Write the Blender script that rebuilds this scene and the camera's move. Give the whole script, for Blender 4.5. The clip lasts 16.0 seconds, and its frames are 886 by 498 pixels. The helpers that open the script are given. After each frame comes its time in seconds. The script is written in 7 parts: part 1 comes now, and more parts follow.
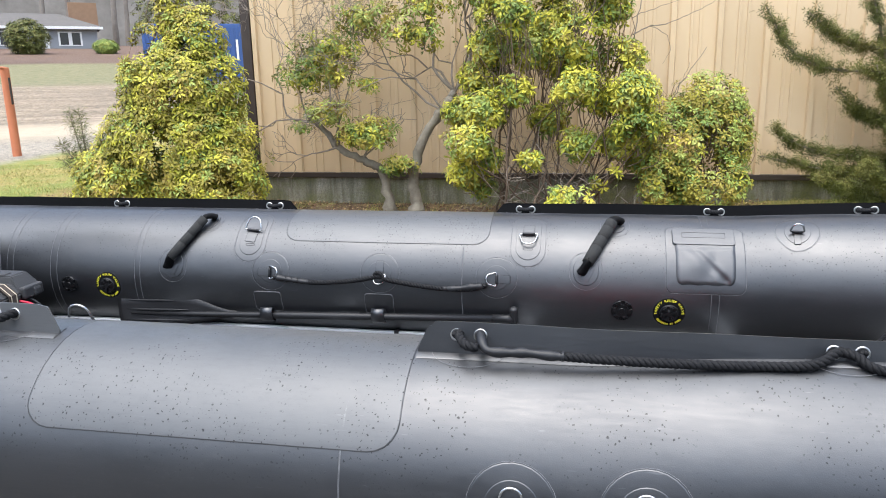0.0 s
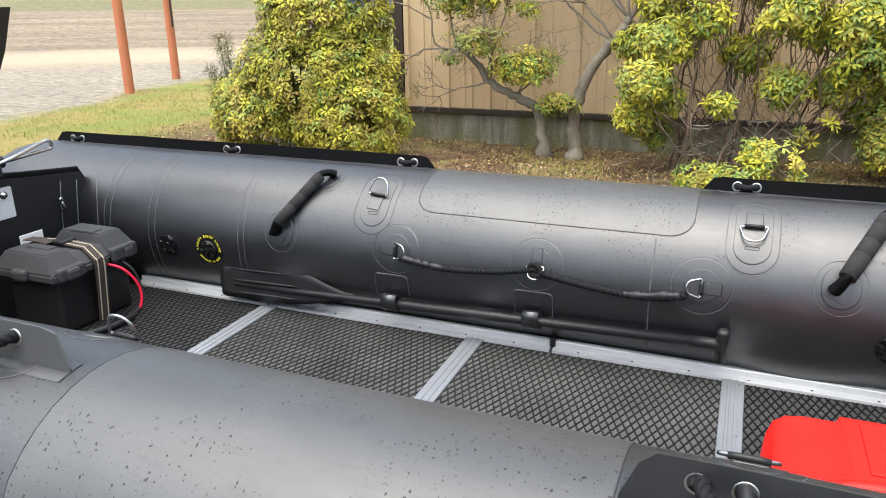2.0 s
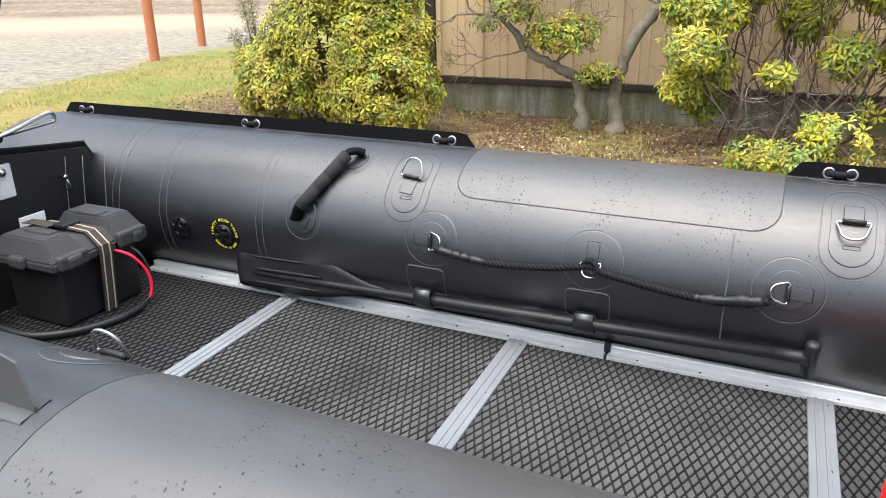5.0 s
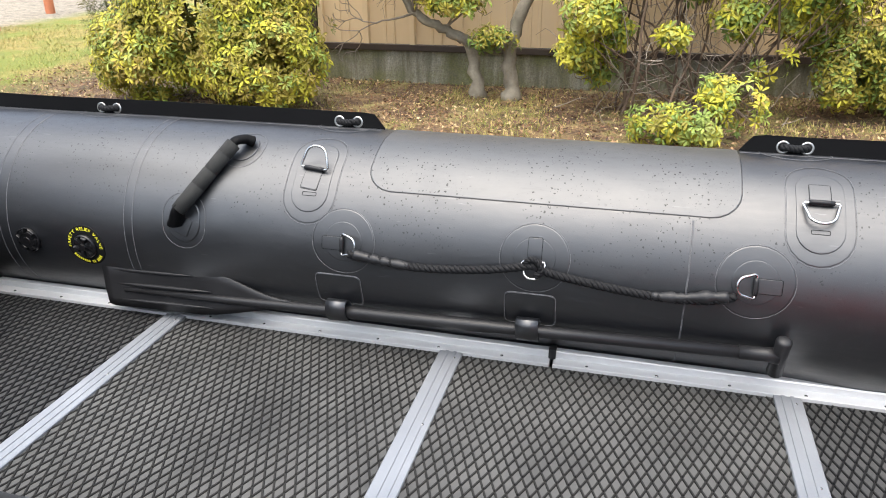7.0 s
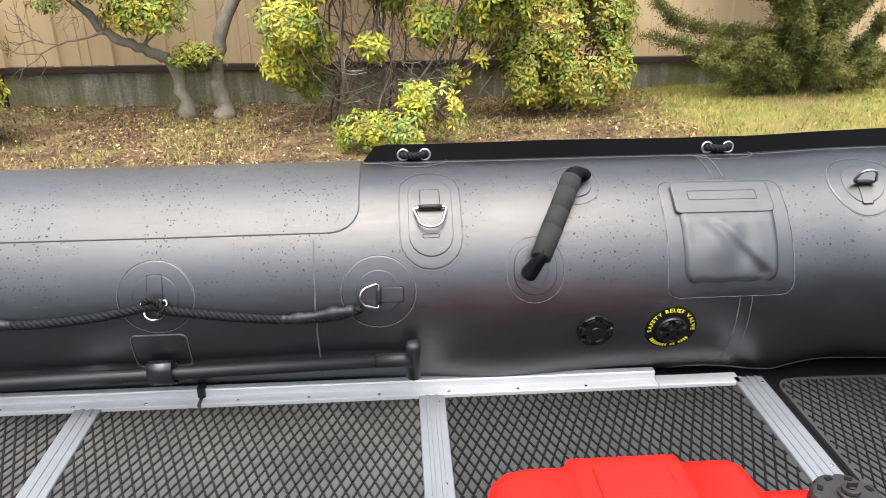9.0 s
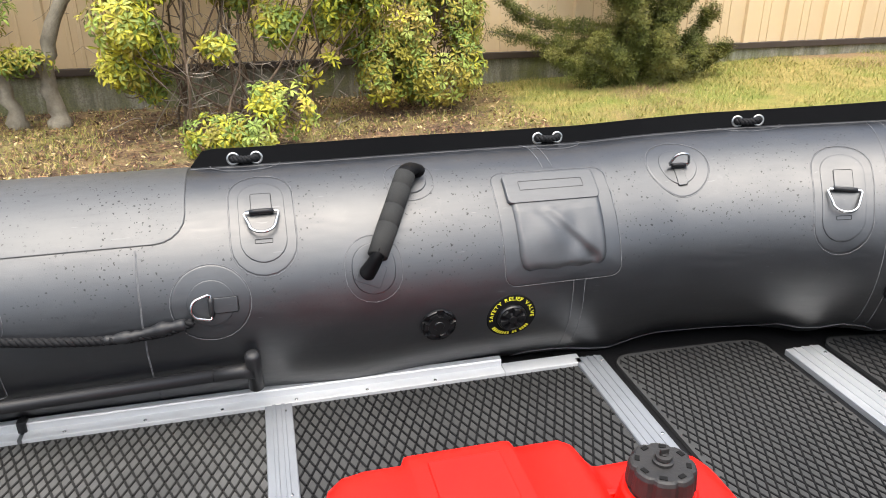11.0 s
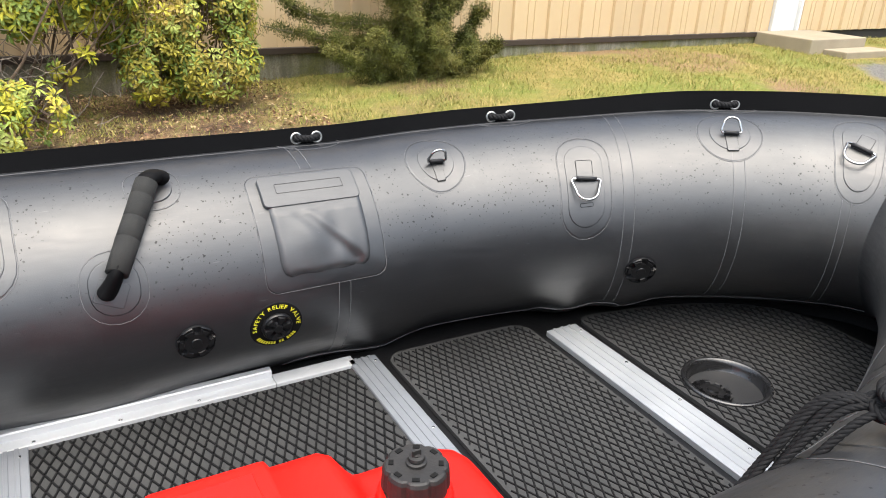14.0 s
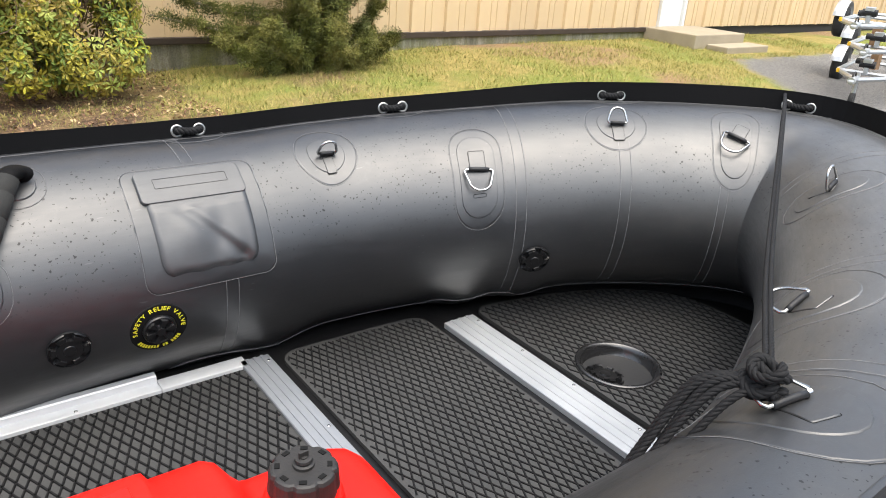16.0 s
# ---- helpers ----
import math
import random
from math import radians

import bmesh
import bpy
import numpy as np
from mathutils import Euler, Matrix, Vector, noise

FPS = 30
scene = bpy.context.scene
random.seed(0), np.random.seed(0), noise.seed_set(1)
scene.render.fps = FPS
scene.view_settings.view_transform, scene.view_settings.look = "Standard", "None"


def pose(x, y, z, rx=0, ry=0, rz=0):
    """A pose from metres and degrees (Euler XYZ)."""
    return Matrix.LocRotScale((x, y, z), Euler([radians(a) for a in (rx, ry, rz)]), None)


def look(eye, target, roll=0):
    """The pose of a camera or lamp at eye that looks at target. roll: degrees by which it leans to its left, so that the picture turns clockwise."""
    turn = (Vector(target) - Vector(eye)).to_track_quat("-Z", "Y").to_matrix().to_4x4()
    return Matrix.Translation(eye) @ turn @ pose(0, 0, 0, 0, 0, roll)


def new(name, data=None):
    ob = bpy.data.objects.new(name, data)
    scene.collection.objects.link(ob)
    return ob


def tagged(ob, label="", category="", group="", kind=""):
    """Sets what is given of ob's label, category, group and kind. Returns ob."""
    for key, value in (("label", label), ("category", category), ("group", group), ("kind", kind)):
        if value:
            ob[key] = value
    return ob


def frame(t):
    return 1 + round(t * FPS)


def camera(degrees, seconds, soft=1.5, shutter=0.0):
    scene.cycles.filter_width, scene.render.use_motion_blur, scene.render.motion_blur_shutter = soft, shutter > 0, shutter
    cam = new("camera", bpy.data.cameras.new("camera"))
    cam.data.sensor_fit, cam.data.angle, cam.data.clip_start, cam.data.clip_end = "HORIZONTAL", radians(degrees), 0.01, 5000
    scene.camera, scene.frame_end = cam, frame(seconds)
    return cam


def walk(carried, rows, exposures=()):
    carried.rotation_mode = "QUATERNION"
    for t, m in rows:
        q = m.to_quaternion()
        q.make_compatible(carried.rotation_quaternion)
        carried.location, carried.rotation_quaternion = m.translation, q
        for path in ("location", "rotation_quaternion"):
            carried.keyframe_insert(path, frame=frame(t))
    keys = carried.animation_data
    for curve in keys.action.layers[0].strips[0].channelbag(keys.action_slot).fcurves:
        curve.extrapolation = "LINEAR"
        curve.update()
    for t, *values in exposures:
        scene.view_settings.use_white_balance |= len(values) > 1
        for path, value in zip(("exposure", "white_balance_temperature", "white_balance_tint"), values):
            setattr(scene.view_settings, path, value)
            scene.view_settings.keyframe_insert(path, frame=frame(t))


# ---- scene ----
cam = camera(62.4, 16.0, soft=1.0)
PATH = [
    (0, (0.056, 0.052, 1.374), (-0.308, 1.964, 0.914), -1.1),
    (0.5, (-0.088, 0.359, 1.373), (-0.478, 2.254, 0.866), -0.8),
    (1, (-0.152, 0.6, 1.349), (-0.6, 2.465, 0.784), -0.5),
    (1.5, (-0.165, 0.773, 1.34), (-0.761, 2.584, 0.737), -0.6),
    (2, (-0.224, 0.85, 1.35), (-0.947, 2.604, 0.716), -0.7),
    (2.5, (-0.299, 0.885, 1.347), (-1.097, 2.596, 0.689), -0.8),
    (3, (-0.334, 0.912, 1.343), (-1.156, 2.605, 0.666), -0.8),
    (3.5, (-0.347, 0.915, 1.343), (-1.153, 2.612, 0.656), -0.8),
    (6, (-0.489, 1.3, 1.298), (-1.211, 3.008, 0.547), -0.3),
    (6.5, (-0.586, 1.365, 1.293), (-1.215, 3.097, 0.515), -0.5),
    (7, (-0.59, 1.402, 1.287), (-1.072, 3.172, 0.489), -0.5),
    (7.5, (-0.461, 1.468, 1.297), (-0.765, 3.274, 0.493), -0.3),
    (8, (-0.345, 1.506, 1.29), (-0.48, 3.335, 0.492), -0.2),
    (8.5, (-0.259, 1.509, 1.289), (-0.254, 3.348, 0.502), -0.2),
    (9, (-0.225, 1.509, 1.295), (-0.118, 3.348, 0.516), -0.5),
    (11.5, (-0.096, 1.515, 1.284), (0.426, 3.279, 0.5), -0.0),
    (12, (-0.06, 1.517, 1.282), (0.554, 3.25, 0.496), 0.2),
    (12.5, (-0.027, 1.513, 1.287), (0.678, 3.209, 0.495), 0.7),
    (13, (-0.025, 1.525, 1.284), (0.763, 3.184, 0.492), 1.2),
    (13.5, (-0.024, 1.531, 1.285), (0.838, 3.155, 0.497), 1.9),
    (14, (-0.012, 1.52, 1.288), (0.915, 3.109, 0.504), 2.5),
    (14.5, (-0.001, 1.52, 1.285), (0.986, 3.075, 0.506), 3.1),
    (15, (0.008, 1.523, 1.283), (1.051, 3.041, 0.502), 3.6),
    (15.5, (0.019, 1.522, 1.282), (1.112, 3.003, 0.499), 3.9),
    (16, (0.031, 1.52, 1.278), (1.167, 2.966, 0.491), 4.1),
]
walk(cam, [(t, look(eye, target, roll)) for t, eye, target, roll in PATH],
     [(0, 1.6, 6300, 9), (1.5, 1.55, 6850, 7), (3.5, 1.6, 6750, 9), (8, 1.76, 6900, 9), (16, 1.6, 7000, 8)])

# ---- world and light: bright overcast sky ----
SKY, SUN = 0.15, 1.5
world = bpy.data.worlds.new("overcast_sky")
scene.world = world
world.use_nodes = True
wn, wl = world.node_tree.nodes, world.node_tree.links
sky = wn.new("ShaderNodeTexSky")
sky.sky_type = "NISHITA"
sky.sun_disc = False
sky.sun_elevation, sky.sun_rotation = radians(76), radians(195)
sky.air_density, sky.dust_density, sky.ozone_density = 1.0, 3.0, 1.0
grey = wn.new("ShaderNodeHueSaturation")
grey.inputs["Saturation"].default_value = 0.75
wl.new(sky.outputs[0], grey.inputs["Color"])
wl.new(grey.outputs[0], wn["Background"].inputs["Color"])
wn["Background"].inputs["Strength"].default_value = SKY
sun = new("sun", bpy.data.lights.new("sun", "SUN"))
sun.data.energy, sun.data.angle, sun.data.color = SUN, radians(82), (0.975, 0.99, 1.0)
sun.matrix_world = look((-2, -4.5, 26), (0, 3, 0))


# ---- materials ----
def material(name):
    m = bpy.data.materials.new(name)
    m.use_nodes = True
    return m, m.node_tree.nodes, m.node_tree.links, m.node_tree.nodes["Principled BSDF"]


def coords(n, l, scale=(1, 1, 1), obj=True):
    tc, mp = n.new("ShaderNodeTexCoord"), n.new("ShaderNodeMapping")
    mp.inputs["Scale"].default_value = scale
    l.new(tc.outputs["Object" if obj else "Generated"], mp.inputs["Vector"])
    return mp.outputs[0]


def noise_tex(n, l, vec, scale, detail=4.0, rough=0.6):
    t = n.new("ShaderNodeTexNoise")
    t.inputs["Scale"].default_value, t.inputs["Detail"].default_value, t.inputs["Roughness"].default_value = scale, detail, rough
    l.new(vec, t.inputs["Vector"])
    return t.outputs["Fac"]


def ramp(n, l, fac, stops):
    r = n.new("ShaderNodeValToRGB")
    e = r.color_ramp.elements
    while len(e) < len(stops):
        e.new(0.5)
    for k, (p, c) in zip(e, stops):
        k.position, k.color = p, (*c, 1) if len(c) == 3 else c
    l.new(fac, r.inputs["Fac"])
    return r.outputs["Color"]


def mix(n, l, fac, a, b, mode="MIX"):
    m = n.new("ShaderNodeMix")
    m.data_type, m.blend_type = "RGBA", mode
    for sock, v in ((m.inputs["Factor"], fac), (m.inputs[6], a), (m.inputs[7], b)):
        if isinstance(v, (int, float)):
            sock.default_value = v
        elif isinstance(v, tuple):
            sock.default_value = (*v, 1)
        else:
            l.new(v, sock)
    return m.outputs[2]


def bump(n, l, bsdf, height, strength, dist=0.01):
    b = n.new("ShaderNodeBump")
    b.inputs["Strength"].default_value, b.inputs["Distance"].default_value = strength, dist
    l.new(height, b.inputs["Height"])
    l.new(b.outputs[0], bsdf.inputs["Normal"])


def speckled(name, a, b, scale=8.0, rough=(0.4, 0.6), metal=0.0, fine=120.0, bumps=0.2, dist=0.002, spread=0.0, spec=0.5):
    """Two close colours mottled at two scales, with varying gloss and fine relief."""
    m, n, l, p = material(name)
    v = coords(n, l)
    big, small = noise_tex(n, l, v, scale), noise_tex(n, l, v, fine, 3)
    col = mix(n, l, small, ramp(n, l, big, [(0.3, a), (0.7, b)]), mix(n, l, 0.5, a, b), "MIX")
    if spread:
        info, hs = n.new("ShaderNodeObjectInfo"), n.new("ShaderNodeHueSaturation")
        mr = n.new("ShaderNodeMapRange")
        mr.inputs[3].default_value, mr.inputs[4].default_value = 1 - spread, 1 + spread
        l.new(info.outputs["Random"], mr.inputs[0])
        l.new(mr.outputs[0], hs.inputs["Value"])
        l.new(col, hs.inputs["Color"])
        col = hs.outputs[0]
    l.new(col, p.inputs["Base Color"])
    rr = n.new("ShaderNodeMapRange")
    rr.inputs[3].default_value, rr.inputs[4].default_value = rough
    l.new(big, rr.inputs[0])
    l.new(rr.outputs[0], p.inputs["Roughness"])
    p.inputs["Metallic"].default_value = metal
    p.inputs["Specular IOR Level"].default_value = spec
    if bumps:
        bump(n, l, p, small, bumps, dist)
    return m


def rubber_material(name, base, rough, drops=True, gloss=1.1):
    """Coated boat fabric: cloudy black-grey sheen, scuffs, dust and small dried water drops."""
    m, n, l, p = material(name)
    v = coords(n, l)
    cloud, fine = noise_tex(n, l, v, 2.3, 5, 0.65), noise_tex(n, l, v, 420, 2)
    scuff = noise_tex(n, l, coords(n, l, (3, 3, 30)), 5, 6, 0.7)
    c2 = tuple(k * 1.6 + 0.001 for k in base)
    col = ramp(n, l, cloud, [(0.3, base), (0.75, c2)])
    col = mix(n, l, ramp(n, l, scuff, [(0.58, (0, 0, 0)), (0.8, (0.4, 0.4, 0.4))]), col, (0.0050, 0.0056, 0.0068))
    # dry dust in loose patches and short pale scratches
    dust = mix(n, l, 1.0, ramp(n, l, noise_tex(n, l, v, 9, 7, 0.75), [(0.50, (0, 0, 0)), (0.72, (0.5, 0.5, 0.5))]), ramp(n, l, noise_tex(n, l, v, 150, 2), [(0.35, (0.1, 0.1, 0.1)), (0.7, (0.8, 0.8, 0.8))]), "MULTIPLY")
    col = mix(n, l, dust, col, (0.0055, 0.0058, 0.0064))
    # fine pale grime and long faint wipe marks
    grime = mix(n, l, 1.0, ramp(n, l, noise_tex(n, l, v, 46, 6, 0.8), [(0.52, (0, 0, 0)), (0.70, (0.7, 0.7, 0.7))]), ramp(n, l, noise_tex(n, l, v, 3.2, 4, 0.6), [(0.40, (0.05, 0.05, 0.05)), (0.65, (1, 1, 1))]), "MULTIPLY")
    col = mix(n, l, grime, col, (0.020, 0.0205, 0.021))
    wipe = noise_tex(n, l, coords(n, l, (2, 16, 11)), 2.6, 5, 0.7)
    col = mix(n, l, ramp(n, l, wipe, [(0.60, (0, 0, 0)), (0.74, (0.55, 0.55, 0.55))]), col, (0.019, 0.0195, 0.0205))
    # bow scuffs, plus pale grey painted in to brighten its upper near side
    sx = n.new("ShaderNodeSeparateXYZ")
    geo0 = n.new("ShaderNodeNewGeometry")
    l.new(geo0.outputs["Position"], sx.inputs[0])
    bow_mask = n.new("ShaderNodeMapRange")
    bow_mask.inputs[1].default_value, bow_mask.inputs[2].default_value = 0.7, 1.4
    l.new(sx.outputs["X"], bow_mask.inputs[0])
    near_mask = n.new("ShaderNodeMapRange")
    near_mask.inputs[1].default_value, near_mask.inputs[2].default_value = 2.95, 2.35
    l.new(sx.outputs["Y"], near_mask.inputs[0])
    # the pale grey fades out low down, keeping the foot dark
    upper_mask = n.new("ShaderNodeMapRange")
    upper_mask.inputs[1].default_value, upper_mask.inputs[2].default_value = 0.38, 0.55
    l.new(sx.outputs["Z"], upper_mask.inputs[0])
    scuff_lit = mix(n, l, 1.0, mix(n, l, 1.0, mix(n, l, 1.0, bow_mask.outputs[0], upper_mask.outputs[0], "MULTIPLY"), near_mask.outputs[0], "MULTIPLY"), ramp(n, l, noise_tex(n, l, v, 5, 7, 0.7), [(0.3, (0.25, 0.25, 0.25)), (0.7, (0.8, 0.8, 0.8))]), "MULTIPLY")
    col = mix(n, l, scuff_lit, col, (0.095, 0.0935, 0.089))
    scr = noise_tex(n, l, coords(n, l, (7, 60, 60)), 2.2, 2, 0.5)
    col = mix(n, l, ramp(n, l, scr, [(0.725, (0, 0, 0)), (0.76, (0.45, 0.45, 0.45))]), col, (0.07, 0.07, 0.073))
    if drops:
        vor = n.new("ShaderNodeTexVoronoi")
        vor.inputs["Scale"].default_value = 112
        jit = n.new("ShaderNodeVectorMath")
        jit.operation = "MULTIPLY_ADD"
        nz = n.new("ShaderNodeTexNoise")
        nz.inputs["Scale"].default_value = 110
        l.new(v, nz.inputs["Vector"])
        l.new(nz.outputs["Color"], jit.inputs[0])
        jit.inputs[1].default_value = (0.012, 0.012, 0.012)
        l.new(v, jit.inputs[2])
        l.new(jit.outputs[0], vor.inputs["Vector"])
        size = mix(n, l, 1.0, vor.outputs["Distance"], ramp(n, l, vor.outputs["Color"], [(0.2, (0.55, 0.55, 0.55)), (0.9, (2.2, 2.2, 2.2))]), "MULTIPLY")
        dot = ramp(n, l, size, [(0.12, (0.85, 0.85, 0.85)), (0.19, (0, 0, 0))])
        keep = ramp(n, l, noise_tex(n, l, v, 4.5, 3), [(0.41, (0, 0, 0)), (0.52, (1, 1, 1))])
        # drops lie on the upward side only
        geo, sep = n.new("ShaderNodeNewGeometry"), n.new("ShaderNodeSeparateXYZ")
        l.new(geo.outputs["Normal"], sep.inputs[0])
        up = ramp(n, l, sep.outputs["Z"], [(0.1, (0, 0, 0)), (0.45, (1, 1, 1))])
        fac = mix(n, l, 1.0, mix(n, l, 1.0, dot, keep, "MULTIPLY"), up, "MULTIPLY")
        col = mix(n, l, fac, col, (0.006, 0.006, 0.006))
        wet = n.new("ShaderNodeMath")
        wet.operation, wet.inputs[1].default_value = "MULTIPLY_ADD", -0.75 * gloss
        wet.inputs[2].default_value = gloss
        l.new(fac, wet.inputs[0])
        l.new(wet.outputs[0], p.inputs["Specular IOR Level"])
    l.new(col, p.inputs["Base Color"])
    rr = n.new("ShaderNodeMapRange")
    rr.inputs[3].default_value, rr.inputs[4].default_value = rough
    worn = n.new("ShaderNodeMath")
    worn.operation, worn.inputs[1].default_value = "MULTIPLY_ADD", 0.55
    l.new(scuff, worn.inputs[0])
    half = n.new("ShaderNodeMath")
    half.operation, half.inputs[1].default_value = "MULTIPLY", 0.45
    l.new(cloud, half.inputs[0])
    l.new(half.outputs[0], worn.inputs[2])
    l.new(worn.outputs[0], rr.inputs[0])
    rr.inputs[1].default_value, rr.inputs[2].default_value = 0.38, 0.62
    l.new(rr.outputs[0], p.inputs["Roughness"])
    if not drops:
        p.inputs["Specular IOR Level"].default_value = gloss
    soft = n.new("ShaderNodeMath")
    soft.operation, soft.inputs[1].default_value = "MULTIPLY_ADD", 9.0
    l.new(noise_tex(n, l, v, 6.5, 3, 0.55), soft.inputs[0])
    l.new(fine, soft.inputs[2])
    bump(n, l, p, soft.outputs[0], 0.24, 0.0008)
    return m


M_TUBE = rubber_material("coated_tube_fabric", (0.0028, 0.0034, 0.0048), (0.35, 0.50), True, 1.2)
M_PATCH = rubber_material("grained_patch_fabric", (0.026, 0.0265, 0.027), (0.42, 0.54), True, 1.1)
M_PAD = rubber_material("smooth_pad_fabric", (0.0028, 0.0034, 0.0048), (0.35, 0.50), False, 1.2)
M_FLAP = speckled("flap_rubber", (0.0022, 0.0022, 0.0025), (0.0042, 0.0042, 0.0046), 6, (0.55, 0.7), fine=300, bumps=0.15, spec=0.10)
M_SEAM = speckled("seam_glue_line", (0.06, 0.06, 0.062), (0.22, 0.22, 0.225), 45, (0.6, 0.8), spec=0.3)
M_BLACK = speckled("black_plastic", (0.010, 0.010, 0.011), (0.02, 0.02, 0.021), 9, (0.32, 0.48), bumps=0.15, spec=0.32)
M_WEB = speckled("black_webbing", (0.009, 0.009, 0.01), (0.022, 0.022, 0.023), 40, (0.7, 0.9), fine=600, bumps=0.6, spec=0.25)
M_ROPE = speckled("black_rope_fibre", (0.0045, 0.0045, 0.005), (0.014, 0.014, 0.015), 60, (0.6, 0.8), fine=900, bumps=0.6, dist=0.001, spec=0.2)
M_STEEL = speckled("stainless_steel", (0.40, 0.40, 0.39), (0.55, 0.55, 0.54), 20, (0.18, 0.32), 1.0, bumps=0.03)
M_ALU = speckled("brushed_aluminium", (0.35, 0.365, 0.38), (0.50, 0.515, 0.53), 5, (0.36, 0.55), 0.55, fine=260, bumps=0.1)
M_RAIL = speckled("bright_aluminium_rail", (0.50, 0.51, 0.515), (0.66, 0.67, 0.675), 5, (0.38, 0.55), 0.35, fine=260, bumps=0.1)
M_BEAM = speckled("dull_grey_aluminium", (0.22, 0.235, 0.255), (0.34, 0.355, 0.375), 4, (0.38, 0.55), 0.55, fine=260, bumps=0.12)
M_MAT = speckled("rubber_mat", (0.005, 0.005, 0.0053), (0.012, 0.012, 0.0125), 7, (0.5, 0.7), fine=300, bumps=0.35, spec=0.16)
M_TREAD = speckled("dusty_tread", (0.007, 0.007, 0.007), (0.030, 0.0295, 0.028), 2.2, (0.55, 0.75), fine=120, bumps=0.35, spec=0.16)
M_MATDIA = speckled("worn_mat_top", (0.018, 0.018, 0.0183), (0.044, 0.044, 0.0425), 3, (0.5, 0.7), fine=200, bumps=0.35)
M_MATDUST = speckled("dusty_mat_top", (0.022, 0.022, 0.0218), (0.105, 0.1045, 0.100), 4.5, (0.55, 0.75), fine=45, bumps=0.35, spec=0.35)
M_RED = speckled("red_fuel_plastic", (0.72, 0.006, 0.004), (0.80, 0.012, 0.006), 5, (0.34, 0.5), fine=350, bumps=0.12, spec=0.28)
M_HULL = speckled("hull_fabric", (0.012, 0.012, 0.013), (0.025, 0.025, 0.026), 6, (0.4, 0.6))
M_YELLOW = speckled("yellow_print", (0.72, 0.66, 0.03), (0.80, 0.74, 0.05), 30, (0.5, 0.6), bumps=0)
M_CLAD = speckled("cream_painted_cladding", (0.55, 0.405, 0.24), (0.64, 0.48, 0.29), 1.1, (0.42, 0.6), fine=40, bumps=0.05, spread=0.06)
M_BROWN = speckled("dark_brown_flashing", (0.030, 0.020, 0.015), (0.055, 0.038, 0.028), 6, (0.4, 0.6))
M_WHITE = speckled("white_paint", (0.60, 0.60, 0.58), (0.72, 0.72, 0.70), 4, (0.35, 0.5), bumps=0.05)


# ---- building helpers ----
def mesh_data(name, verts, faces, mat, smooth=False):
    me = bpy.data.meshes.new(name)
    me.from_pydata([tuple(v) for v in verts], [], faces)
    for mt in mat if isinstance(mat, (list, tuple)) else [mat]:
        me.materials.append(mt)
    if smooth:
        me.polygons.foreach_set("use_smooth", [True] * len(me.polygons))
    me.update()
    return me


def part(name, geo, mat, parent=None, label="", smooth=False):
    """One mesh object from (verts, faces) or a bmesh, under a thing or a part."""
    if isinstance(geo, bmesh.types.BMesh):
        me = bpy.data.meshes.new(name)
        geo.to_mesh(me)
        geo.free()
        me.materials.append(mat)
        if smooth:
            me.polygons.foreach_set("use_smooth", [True] * len(me.polygons))
    else:
        me = mesh_data(name, geo[0], geo[1], mat, smooth)
    ob = new(name, me)
    ob.parent = parent
    if label:
        tagged(ob, label)
    return ob


def thing(name, at, label, category, group="", kind=""):
    ob = new(name)
    ob.empty_display_size = 0.1
    ob.location = at
    bpy.context.view_layer.update()
    return tagged(ob, label, category, group, kind)


def join(*geos):
    v, f = [], []
    for gv, gf in geos:
        k = len(v)
        v += [tuple(p) for p in gv]
        f += [tuple(i + k for i in q) for q in gf]
    return v, f


def moved(geo, m):
    return [m @ Vector(p) for p in geo[0]], geo[1]


def box(x0, y0, z0, x1, y1, z1, bevel=0.0, seg=2):
    bm = bmesh.new()
    bmesh.ops.create_cube(bm, size=1)
    for v in bm.verts:
        v.co = Vector((x0 + (v.co.x + 0.5) * (x1 - x0), y0 + (v.co.y + 0.5) * (y1 - y0), z0 + (v.co.z + 0.5) * (z1 - z0)))
    if bevel:
        bmesh.ops.bevel(bm, geom=bm.edges[:], offset=bevel, segments=seg, affect="EDGES", profile=0.5)
    g = [v.co.copy() for v in bm.verts], [tuple(v.index for v in f.verts) for f in bm.faces]
    bm.free()
    return g


